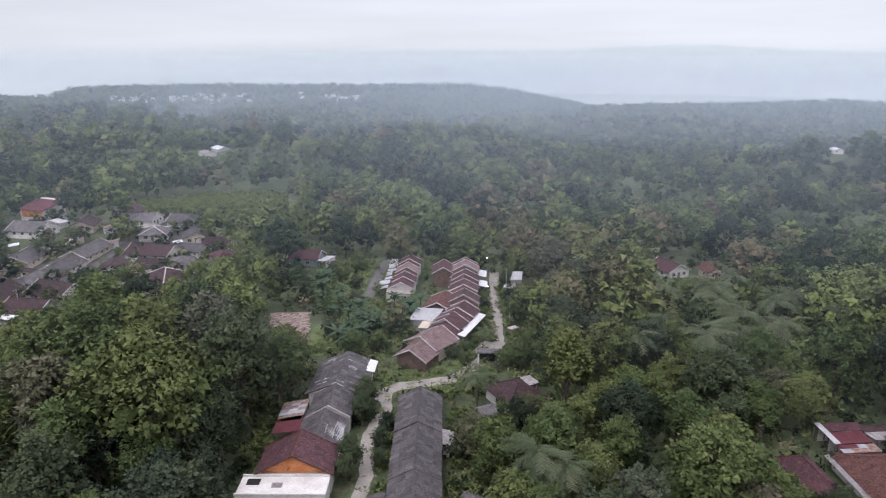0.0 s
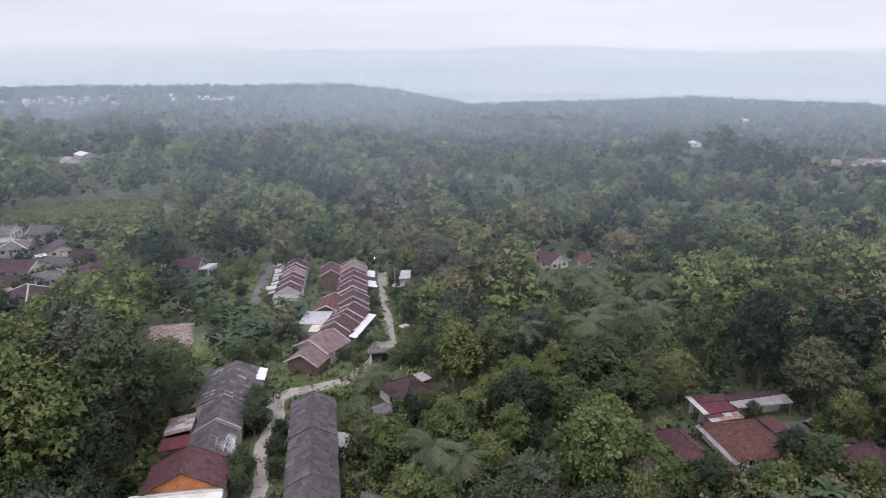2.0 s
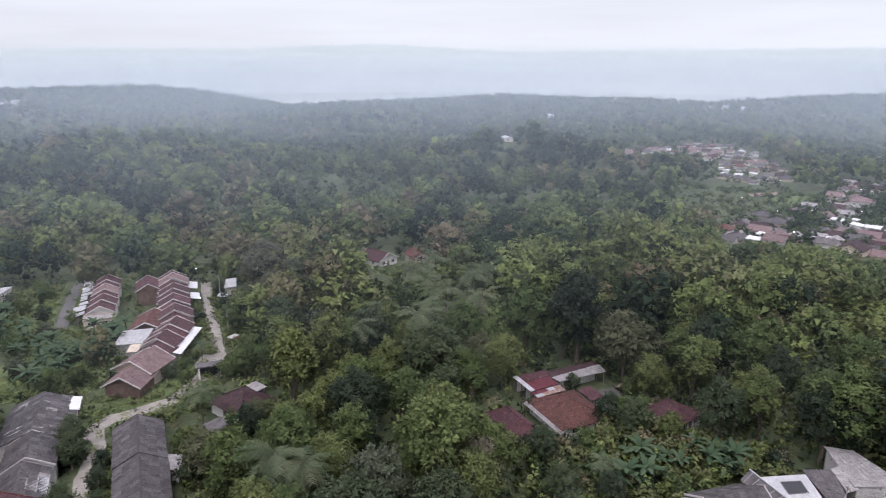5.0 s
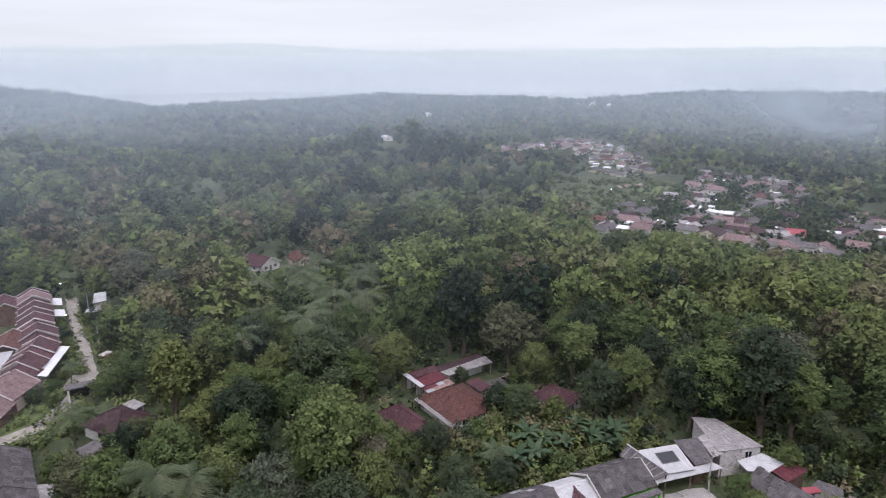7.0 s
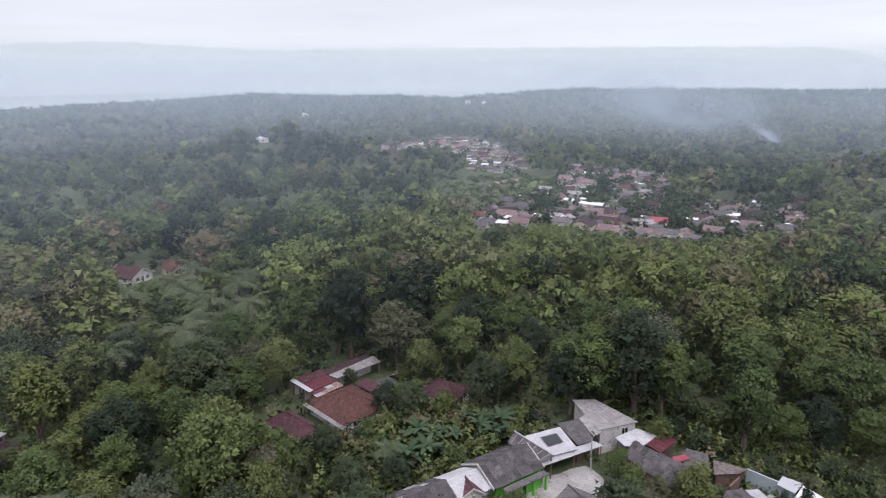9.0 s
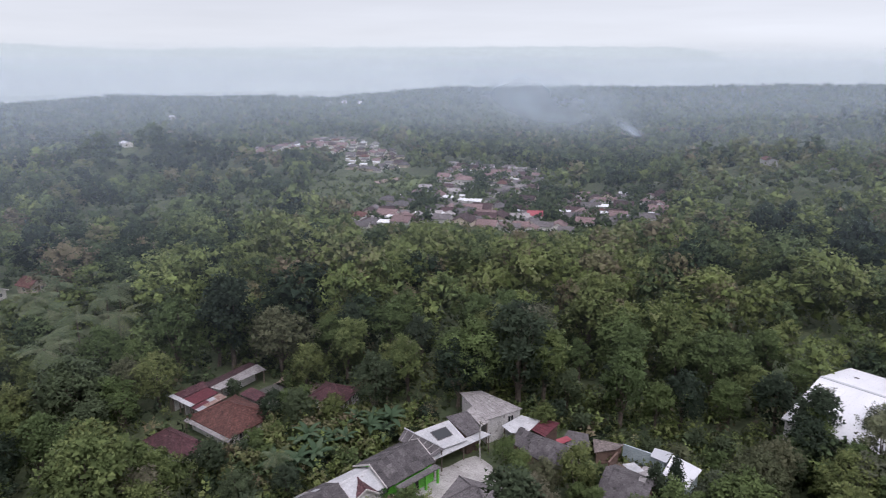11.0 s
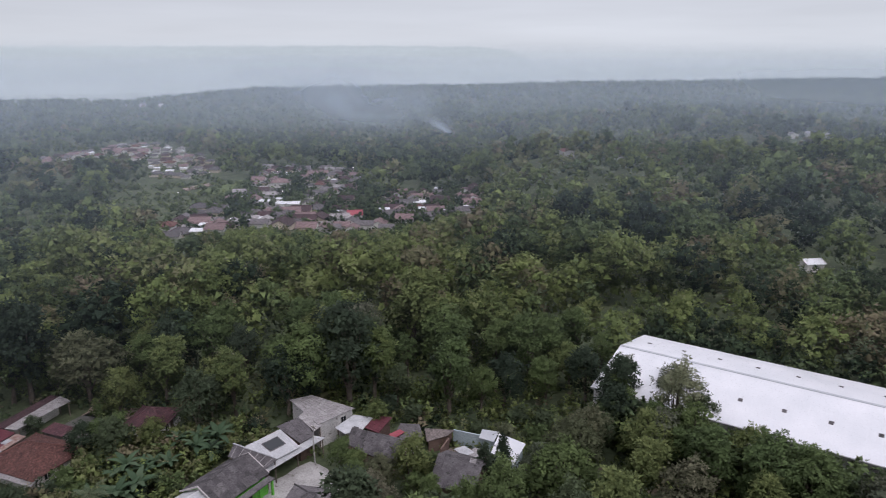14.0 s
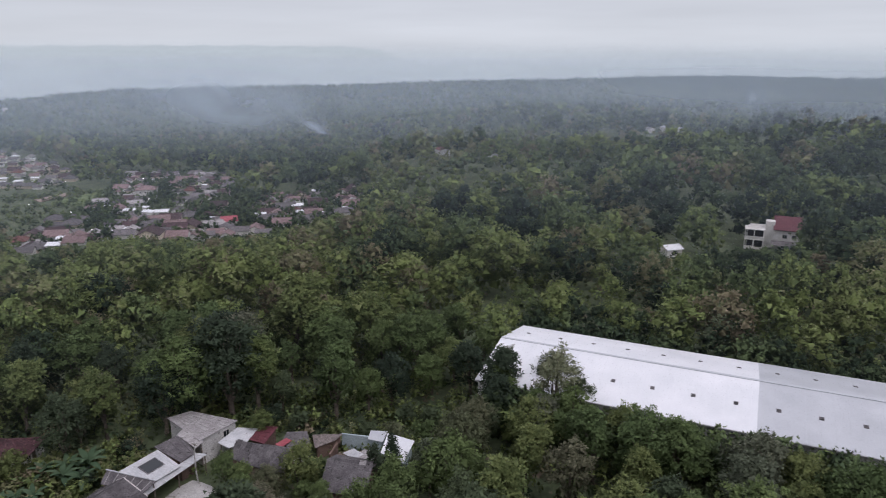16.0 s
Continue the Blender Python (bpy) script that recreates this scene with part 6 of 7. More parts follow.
def room(x, y, spread_=3.5):
    """How tall a tree may grow at each place."""
    r, a, g = np.hypot(x, y), np.arctan2(x, y), land(x, y)
    lim = np.full(len(x), 99.0)
    for k in range(len(op)):
        da = np.abs((a - op_a[k] + np.pi) % (2 * np.pi) - np.pi)
        inside = np.hypot(x - op[k, 0], y - op[k, 1]) < op[k, 2] + 1.2
        front = (da * r < op[k, 2] * r / op_r[k] + spread_ * 0.45) & (r < op_r[k]) & (r > op_r[k] - op[k, 4])
        h = op_g[k] + (60 - op_g[k]) * (1 - r / op_r[k]) - g
        lim = np.where(front, np.minimum(lim, h), lim)
        lim = np.where(inside, np.minimum(lim, op[k, 3] if 3.0 < op[k, 3] < 4.0 else 0.0), lim)
    return lim


def scatter(seed, az0, az1, r0, r1, gap):
    """Jittered places, gap metres apart, in a sector about the origin."""
    rng = np.random.default_rng(seed)
    g = np.arange(-r1, r1, gap)
    x, y = np.meshgrid(g, g)
    x, y = (x + rng.uniform(-0.46, 0.46, x.shape) * gap).ravel(), (y + rng.uniform(-0.46, 0.46, y.shape) * gap).ravel()
    r, a = np.hypot(x, y), np.degrees(np.arctan2(x, y))
    k = (r > r0) & (r < r1) & (a > az0) & (a < az1)
    return x[k], y[k], rng


def tone(x, y, rng):
    """The tone of each tree: stands of like trees, with strays, and some shade put into the tones."""
    az = np.degrees(np.arctan2(x, y))
    # the deep shade of the near western trees is painted as darker tones
    s = 0.44 + 0.12 * smooth01(34, 48, az) + 0.1 * smooth01(-8, -18, az) - 0.05 * smooth01(8, 14, az) * smooth01(36, 28, az) + 0.1 * smooth01(-9, -5, az) * smooth01(20, 12, az) - 0.14 * smooth01(-12, -20, az) * smooth01(122, 100, np.hypot(x, y)) + 0.2 * np.sin(x / 33 + 2 * np.sin(y / 47)) * np.cos(y / 29 + x / 71) + rng.normal(size=len(x)) * (0.24 - 0.14 * smooth01(500, 1000, np.hypot(x, y)))
    r = np.hypot(x, y)
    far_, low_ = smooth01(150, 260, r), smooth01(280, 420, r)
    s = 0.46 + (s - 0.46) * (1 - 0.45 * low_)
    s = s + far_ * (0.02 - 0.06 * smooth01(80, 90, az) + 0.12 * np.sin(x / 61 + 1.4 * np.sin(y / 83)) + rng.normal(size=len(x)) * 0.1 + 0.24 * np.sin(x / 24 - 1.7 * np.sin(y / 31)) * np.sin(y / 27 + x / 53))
    # bands of tone stand in for lit ridges and dark valleys
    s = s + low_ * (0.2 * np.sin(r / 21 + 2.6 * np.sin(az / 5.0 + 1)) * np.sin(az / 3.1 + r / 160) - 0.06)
    s = s + 0.2 * smooth01(-9, -5, az) * smooth01(34, 26, az) * smooth01(150, 125, r) + 0.14 * smooth01(-10, -6, az) * smooth01(24, 16, az) * smooth01(140, 160, r) * smooth01(300, 240, r) + 0.1 * smooth01(60, 68, az) * smooth01(100, 88, az) * smooth01(125, 150, r) * smooth01(420, 320, r) - 0.08 * smooth01(92, 100, az) * smooth01(140, 160, r)
    s = s + 0.22 * smooth01(28, 38, az) * smooth01(68, 60, az) * smooth01(140, 170, r) * smooth01(290, 250, r)
    # darker tones here paint the deep shade of the near wood
    s = s - 0.16 * smooth01(42, 48, az) * smooth01(76, 68, az) * smooth01(122, 108, r)
    # a light green stand on the slope below the town, pale crowns behind the farm
    s = s + 0.3 * smooth01(46, 50, az) * smooth01(66, 62, az) * smooth01(124, 132, r) * smooth01(225, 190, r)
    s = s + 0.24 * smooth01(25, 29, az) * smooth01(41, 37, az) * smooth01(108, 116, r) * smooth01(160, 148, r)
    s = np.where((az > 80) & (r < 145), np.minimum(s, 0.74), s)
    s = s - 0.18 * smooth01(22, 28, az) * smooth01(38, 34, az) * smooth01(165, 185, r)
    s = 0.42 + (s - 0.42) * (1 - 0.6 * smooth01(850, 1300, r))
    s = np.minimum(s, 0.72 + 0.03 * np.sin(x / 9.0 + y / 7.0))
    # an old brownish grove on the hill beside the town
    s = np.where((np.abs(az - 77) < 4.5) & (np.abs(r - 505) < 45), 0.84 + 0.05 * rng.normal(size=len(x)), s)
    # dry brownish crowns on the slope, greyish ones beside the estate lane
    dry = ((np.abs(az - 70.5) < 5) & (np.abs(r - 162) < 26)) | ((np.abs(az - 47) < 3) & (np.abs(r - 190) < 22))
    s = np.where(dry & (rng.random(len(x)) < 0.5), rng.uniform(0.78, 0.95, len(x)), s)
    s = np.where((np.abs(az - 11.5) < 5.5) & (np.abs(r - 178) < 44) & (rng.random(len(x)) < 0.75), rng.uniform(0.64, 0.93, len(x)), s)
    s = np.where(rng.random(len(x)) < 0.11, rng.uniform(0.8, 1.0, len(x)), s)
    s = np.where(rng.random(len(x)) < 0.07, rng.uniform(0.02, 0.14, len(x)), s)
    # lighter trees beside the lanes
    s = np.where((az > 3) & (az < 17) & (r > 110) & (r < 155), np.maximum(s, 0.56 + 0.1 * np.sin(x)), s)
    return np.clip(s, 0.02, 0.98)


def dress(tree, material):
    """Gives one tree its own kind of leaves."""
    for ch in tree.children:
        if ch.name.startswith("crown"):
            ch.material_slots[0].link = "OBJECT"
            ch.material_slots[0].material = material
    return tree


# near wood: single trees
nx, ny, nrng = scatter(21, -36, 116, 56, 137, 7.3)
lim = room(nx, ny, 5.5)
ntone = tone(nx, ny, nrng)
for i in range(len(nx)):
    k = int(nrng.integers(0, 6))
    kind = KINDS[k]
    tall = (12.5, 13.5, 13.5, 14.0, 12.0, 10.0)[k]
    s = nrng.uniform(0.64, 1.14) * (1.34 if nrng.random() < 0.17 else 1.0)
    if nx[i] < -22 and ny[i] < 125:
        s *= 1.22
    if lim[i] < 2.2:
        continue
    if tall * s > lim[i]:
        s = lim[i] / tall
    if s < 0.42:
        kind, s = SHRUB, min(1.2, lim[i] / 3.6)
    c = copy_thing(kind, at(nx[i], ny[i], nrng.uniform(0, 360)))
    c.scale = (s * nrng.uniform(0.92, 1.12), s * nrng.uniform(0.92, 1.12), s)
    v = ntone[i]
    dress(c, M_LEAFS[0 if v < 0.26 else 1 if v < 0.48 else 2 if v < 0.79 else 3 if v < 0.92 else 4])

# palms, bananas and marked single trees
for x, y, s in ((13.2, 81.5, 1.0), (16.0, 80.0, 0.9), (6.0, 110.4, 0.74), (8.4, 138.4, 0.42), (56.4, 69.5, 0.5), (48, 120, 1.1), (54, 126, 1.05), (60, 131, 1.1), (66, 128, 1.0), (58, 140, 1.1), (70, 138, 1.1), (44, 131, 1.0),
                (76, 146, 1.1), (50, 150, 1.05), (62, 152, 1.1), (84, 140, 1.0), (36, 122, 1.0), (70, 160, 1.1), (80, 166, 1.1)):
    c = copy_thing(PALM, at(x, y, x * 37 % 360))
    c.scale = (s, s, s)
brng = random.Random(12)
for cx, cy, n, sp in ((-16, 146, 16, 6), (-11, 152, 12, 5), (-20, 140, 8, 4), (-30, 172, 9, 6), (-33, 182, 7, 5), (-8, 160, 8, 5), (66, 71, 8, 5), (60, 70, 7, 5), (74, 66, 7, 4), (-24, 158, 8, 5)):
    for i in range(n):
        x, y, s = cx + brng.gauss(0, sp * 0.5), cy + brng.gauss(0, sp * 0.5), brng.uniform(0.8, 1.35)
        c = copy_thing(BANANA, at(x, y, brng.uniform(0, 360)))
        c.scale = (s, s, s)
for x, y, kind, s, lf in ((10.2, 108.6, SHRUB, 0.9, 2), (12.0, 107.6, SHRUB, 0.8, 3), (10.0, 170.1, SHRUB, 0.8, 2), (9.6, 164.8, SHRUB, 0.75, 1), (9.9, 158.6, SHRUB, 0.6, 2), (16.4, 171.4, SHRUB, 1.0, 2), (17.2, 165.4, SHRUB, 0.8, 1), (17.0, 159.0, SHRUB, 1.0, 2), (18.4, 152.4, SHRUB, 1.1, 2), (20.8, 149.0, KINDS[5], 0.62, 3), (19.6, 141.4, SHRUB, 1.2, 2), (16.8, 137.4, SHRUB, 1.0, 2), (18.2, 133.6, KINDS[5], 0.68, 2), (17.2, 184.0, KINDS[5], 0.55, 1), (7.4, 141.4, SHRUB, 0.6, 2), (5.4, 136.2, SHRUB, 0.7, 2), (1.8, 133.4, SHRUB, 0.8, 1), (4.4, 130.6, SHRUB, 0.7, 2),
                          (79.4, 44.6, KINDS[5], 0.62, 2), (78.0, 41.2, KINDS[5], 0.62, 2), (75.6, 39.4, KINDS[5], 0.6, 2), (79.6, 33.2, KINDS[5], 0.9, 2), (77.2, 31.4, KINDS[5], 0.5, 2), (85.4, 23.6, COLUMN, 0.9, 0), (88.0, 21.8, COLUMN, 0.95, 0), (86.2, 21.4, SHRUB, 0.95, 0), (105.0, -1.2, PALE, 1.25, None), (103.0, 1.5, KINDS[2], 0.75, 2), (101.5, -4.0, KINDS[2], 0.7, 2), (29, 172, KINDS[1], 1.25, 3), (34.5, 164, KINDS[0], 1.1, 3), (26.5, 164, KINDS[5], 1.1, 3),
                          (99, -4, KINDS[0], 0.9, 2), (99, -12, KINDS[5], 1.0, 2), (96, 1, KINDS[1], 0.8, 2), (108.6, 7.2, KINDS[2], 0.8, 2), (109.2, -5.4, KINDS[2], 0.72, 1), (97.8, 9.6, KINDS[0], 0.62, 1), (66.8, 82.4, KINDS[5], 0.74, 0), (61.0, 79.6, SHRUB, 1.0, 2), (57.6, 79.4, SHRUB, 0.95, 1), (64.2, 79.2, SHRUB, 1.05, 2), (67.6, 79.0, SHRUB, 1.1, 1), (72.4, 81.4, KINDS[5], 0.66, 2), (69.6, 96, KINDS[5], 0.45, 1), (78.4, 91, SHRUB, 0.9, 2),
                          (-13.6, 111.0, KINDS[5], 0.68, 1), (-13.6, 105.8, KINDS[5], 0.64, 1), (-14.0, 92.4, KINDS[5], 0.64, 1), (-14.2, 88.6, KINDS[5], 0.52, 1), (-9.6, 97.6, KINDS[5], 0.5, 0), (-9.2, 102.8, KINDS[5], 0.46, 0), (-9.5, 92.6, KINDS[5], 0.42, 1), (13.0, 129.0, SHRUB, 1.2, 2), (15.6, 132.0, SHRUB, 1.1, 1), (17.5, 160, KINDS[5], 0.6, 1), (17.6, 169, SHRUB, 1.2, 0),
                          (-17, 150, SHRUB, 1.0, 2), (-25, 146, SHRUB, 1.1, 3), (-27, 160, SHRUB, 1.2, 2), (-14, 137, SHRUB, 0.9, 1), (-22, 168, SHRUB, 1.0, 3), (-29, 190, SHRUB, 1.1, 2), (-25, 200, SHRUB, 1.2, 2), (-24, 182, SHRUB, 1.0, 1), (-33, 200, SHRUB, 0.9, 3), (-27, 212, SHRUB, 1.1, 2)):
    c = copy_thing(kind, at(x, y, x * 53 % 360))
    c.scale = (s, s, s)
    if lf is not None:
        dress(c, M_LEAFS[lf])
for o in KINDS + [SHRUB, PALE, COLUMN, PALM, BANANA]:
    for q in (*o.children_recursive, o):
        bpy.data.objects.remove(q)


def wood(name, label, x, y, height, tint, templates, rng):
    """Many joined trees from a few crowns of unit height."""
    vs, f3, tn, nbs, tfs = [], [], [], [], []
    base = 0
    which = rng.integers(0, len(templates), len(x))
    z = land(x, y)
    for k, (v, f, nb, tf) in enumerate(templates):
        sel = np.where(which == k)[0]
        if not len(sel):
            continue
        a = rng.uniform(0, 2 * np.pi, len(sel))
        wide = rng.uniform(0.85, 1.2, len(sel))
        ca, sa = np.cos(a) * height[sel] * wide, np.sin(a) * height[sel] * wide
        px = x[sel][:, None] + ca[:, None] * v[None, :, 0] - sa[:, None] * v[None, :, 1]
        py = y[sel][:, None] + sa[:, None] * v[None, :, 0] + ca[:, None] * v[None, :, 1]
        pz = z[sel][:, None] + height[sel][:, None] * v[None, :, 2]
        vs.append(np.stack([px, py, pz], -1).reshape(-1, 3))
        o = base + np.arange(len(sel))[:, None, None] * len(v)
        f3.append((f[None] + o).reshape(-1, 3))
        tn.append(np.repeat(tint[sel], len(v)))
        tfs.append(np.tile(tf, len(sel)))
        c1, s1 = np.cos(a)[:, None], np.sin(a)[:, None]
        nbs.append(np.stack([c1 * nb[None, :, 0] - s1 * nb[None, :, 1], s1 * nb[None, :, 0] + c1 * nb[None, :, 1], np.broadcast_to(nb[None, :, 2], (len(sel), len(v)))], -1).reshape(-1, 3))
        base += len(sel) * len(v)
    me = mesh_np(name, np.concatenate(vs), [np.concatenate(f3)], M_LEAFJ, np.concatenate(tn), np.concatenate(nbs), np.concatenate(tfs))
    return tagged(new(name, me), label, "woods", "", "stuff")


def templates(seed, n, radius, depth, lobes, leaves, size, core=0.7, ball=0, per=8):
    """Crowns of trees one unit tall."""
    outp = []
    for k in range(n):
        v, f, nb, tf = crown(seed + k, radius, depth, lobes, leaves, size, core, ball=ball, per=per)
        outp.append((v + np.array((0, 0, 1 - depth * 1.05)), f, nb, tf))
    return outp


def stand(name, label, seed, az0, az1, r0, r1, gap, h0, h1, models, floor_=2.0, thin=0.0, lighter=0.0):
    x, y, rng = scatter(seed, az0, az1, r0, r1, gap)
    h = rng.uniform(h0, h1, len(x)) * (0.94 + 0.2 * np.sin(x / 19 + 1.6 * np.sin(y / 33)) * np.cos(y / 23 - x / 47))
    lim_ = room(x, y)
    h = np.minimum(h, lim_)
    keep = (h > floor_) & (rng.random(len(x)) > thin)
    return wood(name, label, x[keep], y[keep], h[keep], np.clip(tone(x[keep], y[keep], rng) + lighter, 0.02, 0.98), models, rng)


stand("woodland_close", "mixed green broadleaf woods around the houses", 30, -38, 117, 133, 205, 10.2, 8, 21, templates(100, 7, 0.42, 0.84, 22, 1650, 0.031, 0.8, 0, 12))
stand("woodland_middle", "mixed green broadleaf woods on the slope", 31, -40, 118, 200, 305, 12.2, 8, 24, templates(150, 8, 0.45, 0.82, 18, 920, 0.036, 0.85, 0, 9))
stand("woodland_far", "mixed green broadleaf woods over the slopes", 32, -42, 120, 300, 520, 13.8, 8, 25, templates(200, 8, 0.47, 0.8, 11, 300, 0.050, 0.95, 0, 6))
stand("woodland_lower", "mixed green broadleaf woods in the lower land", 36, -43, 121, 515, 905, 15.0, 8, 24, templates(250, 8, 0.54, 0.78, 7, 72, 0.09, 1.0, 7, 4))
stand("woodland_distant", "hazy distant woods on the hills", 33, -46, 124, 893, 1450, 15.0, 9, 19, templates(300, 6, 0.72, 0.8, 2, 7, 0.26, 1.1, 5, 3), 4.0)
stand("woodland_horizon", "hazy woods along the far ridges", 39, -46, 124, 1440, 2450, 25.0, 9, 17, templates(310, 5, 1.3, 0.9, 2, 4, 0.4, 1.1, 5, 2), 4.0)
stand("scrub", "low leafy undergrowth between the near trees", 34, -38, 117, 52, 140, 2.7, 0.9, 3.6, templates(400, 4, 0.66, 0.95, 3, 48, 0.19), 0.4, 0.12)
stand("scrub_beyond", "low leafy undergrowth on the slope", 38, -38, 117, 138, 235, 5.0, 1.4, 4.4, templates(404, 4, 0.7, 0.95, 3, 38, 0.21), 0.45, 0.15)
vb = np.random.default_rng(48)
vbx = np.concatenate([vb.normal(x, 9, 34) for x, y in VALLEY])
vby = np.concatenate([vb.normal(y, 9, 34) for x, y in VALLEY])
wood("valley_bushes", "low green bushes in the open valley below the town", vbx, vby, vb.uniform(1.2, 3.6, len(vbx)), vb.uniform(0.35, 0.72, len(vbx)), templates(640, 5, 0.8, 0.95, 5, 40, 0.2, 0.9), vb)
stand("thicket", "dense low leafy bushes between the farm and the hamlet", 37, 33, 54, 68, 108, 2.4, 2.8, 4.6, templates(420, 5, 0.62, 0.95, 12, 300, 0.075, 0.8), 1.0, 0.0, 0.14)
hx, hy = np.meshgrid(np.arange(-40, 41, 2.3), (-15.6, -17.8, -20.4))
hr = np.random.default_rng(91)
hx, hy = hx.ravel() + hr.uniform(-0.8, 0.8, hx.size), hy.ravel() + hr.uniform(-0.8, 0.8, hy.size)
ca, sa = math.cos(radians(-12)), math.sin(radians(-12))
wood("warehouse_bushes", "tall leafy bushes along the warehouse wall", 113.4 + hy * ca - hx * sa, -33.0 + hy * sa + hx * ca, hr.uniform(5.2, 8.2, hx.size), hr.uniform(0.2, 0.62, hx.size), templates(430, 5, 0.5, 0.95, 8, 170, 0.08, 0.8), hr)
wb = np.random.default_rng(95)
kx, ky = np.meshgrid(np.arange(-46, 47, 5.2), (17.5, 22.5, 28.0))
kx, ky = kx.ravel() + wb.uniform(-1.8, 1.8, kx.size), ky.ravel() + wb.uniform(-1.6, 1.6, ky.size)
wood("warehouse_trees", "dark leafy trees close behind the warehouse", 114.1 + ky * ca - kx * sa, -33.0 + ky * sa + kx * ca, wb.uniform(6.0, 9.5, kx.size), wb.uniform(0.05, 0.5, kx.size), templates(436, 5, 0.5, 0.9, 14, 420, 0.05, 0.8), wb)
vr = np.random.default_rng(93)
vx, vy = vr.uniform(-155, -74, 120), vr.uniform(130, 258, 120)
vk = np.array([min(math.hypot(a - o[0], b - o[1]) for o in OPEN) > 5.2 for a, b in zip(vx, vy)])
wood("village_trees", "dark garden trees between the village houses", vx[vk], vy[vk], vr.uniform(2.8, 6.4, vk.sum()), vr.uniform(0.06, 0.4, vk.sum()), templates(440, 5, 0.55, 0.9, 9, 420, 0.06, 0.8), vr)
# trees among the town's houses
TOWN_GAPS += spread(17, 260, 46.5, 72.5, ((46, 58, 72), (372, 362, 420)), ((46, 52, 54.5, 61, 63, 72), (430, 510, 650, 665, 530, 510)), 5.0, list(TOWN))
grx, gry, grr = np.array([q[0] for q in TOWN_GAPS]), np.array([q[1] for q in TOWN_GAPS]), np.random.default_rng(71)
wood("town_trees", "dark leafy garden trees among the town houses", grx, gry, grr.uniform(3.4, 7.0, len(grx)) * np.array([1.4 if green_gap(q) else 1.0 for q in TOWN_GAPS]), grr.uniform(0.08, 0.5, len(grx)), templates(700, 4, 0.72, 0.95, 9, 130, 0.1, 0.85), grr)
# tufts on the open grass
tx, ty, trng = [], [], np.random.default_rng(61)
for x0, x1, y0, y1, n in ((-38, -22, 168, 220, 420), (-28, -8, 134, 172, 420), (-14, 5, 117, 131, 150), (91.5, 110, 12, 52, 420), (94, 104, 50, 66, 120), (1, 5, 84, 112, 90), (-12.4, -6.6, 76, 116, 160), (-31, -27.4, 92, 118, 120), (4, 9, 118, 170, 200), (9.4, 11.4, 142, 186, 200), (14.6, 18, 138, 186, 260), (50, 80, 60, 78, 260), (80, 92, 84, 104, 160)):
    tx.append(trng.uniform(x0, x1, n)), ty.append(trng.uniform(y0, y1, n))
tx, ty = np.concatenate(tx), np.concatenate(ty)
far_ = np.min(np.hypot(tx[:, None] - np.array([-19.3, -19.0, -18.2, -7.0, -2.0, -11, -11.4, -12.3, -11.6, -11.4, -11.8, -10.2])[None], ty[:, None] - np.array([178, 195, 212, 120.6, 122, 117, 106.5, 101, 95, 90, 85, 112])[None]), 1) > 2.4
tx, ty = tx[far_], ty[far_]
wood("tall_grass", "rough tufts of tall grass and weeds", tx, ty, trng.uniform(0.4, 1.3, len(tx)), trng.uniform(0.55, 0.84, len(tx)), templates(600, 4, 0.9, 1.0, 3, 24, 0.42, 0.5), trng)
wx, wy = trng.uniform(-165, -66, 3000), trng.uniform(258, 366, 3000)
wk = (np.hypot(wx, wy) > 282) & (np.hypot(wx, wy) < 386) & (np.abs(np.degrees(np.arctan2(wx, wy)) + 18.8) < 6.0)
wx, wy = wx[wk], wy[wk]
wood("young_plantation", "bright green low plantation beyond the village", wx, wy, trng.uniform(1.2, 2.4, len(wx)), trng.uniform(0.70, 0.76, len(wx)), templates(620, 4, 1.15, 1.0, 4, 40, 0.25, 0.7), trng)
x_, y_, r_ = scatter(35, -180, 180, 40, 300, 13.0)
a_ = np.degrees(np.arctan2(x_, y_))
k_ = (a_ < -42) | (a_ > 120)
wood("woodland_behind", "mixed woods on the other side", x_[k_], y_[k_], r_.uniform(8, 13, k_.sum()), tone(x_[k_], y_[k_], r_), templates(500, 4, 0.5, 0.68, 3, 40, 0.24), r_)

# ---- distance: glowing mountain backdrop and painted haze sheets ----
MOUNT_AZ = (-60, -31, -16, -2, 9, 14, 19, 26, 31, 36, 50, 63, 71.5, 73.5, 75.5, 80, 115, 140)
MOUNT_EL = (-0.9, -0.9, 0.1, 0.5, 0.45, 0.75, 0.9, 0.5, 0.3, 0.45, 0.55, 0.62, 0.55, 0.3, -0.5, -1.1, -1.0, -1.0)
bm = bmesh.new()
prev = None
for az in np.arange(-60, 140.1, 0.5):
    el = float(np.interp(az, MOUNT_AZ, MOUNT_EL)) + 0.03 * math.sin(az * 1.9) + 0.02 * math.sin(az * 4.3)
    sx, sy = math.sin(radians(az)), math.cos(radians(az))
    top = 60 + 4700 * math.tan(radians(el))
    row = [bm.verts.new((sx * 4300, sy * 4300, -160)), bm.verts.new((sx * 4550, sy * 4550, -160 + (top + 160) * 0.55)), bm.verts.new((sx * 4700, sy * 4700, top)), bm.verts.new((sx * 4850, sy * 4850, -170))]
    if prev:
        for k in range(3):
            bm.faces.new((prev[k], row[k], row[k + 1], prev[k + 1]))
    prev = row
# the mountains emit their hazy colour instead of being lit
mt = link_mesh("mountain_backdrop", bm, distance_glow("far_mountain_haze_glow", (0.528, 0.608, 0.622), 1.0), None, "glowing backdrop of mountains in painted pale blue haze", "structure")
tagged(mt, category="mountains")

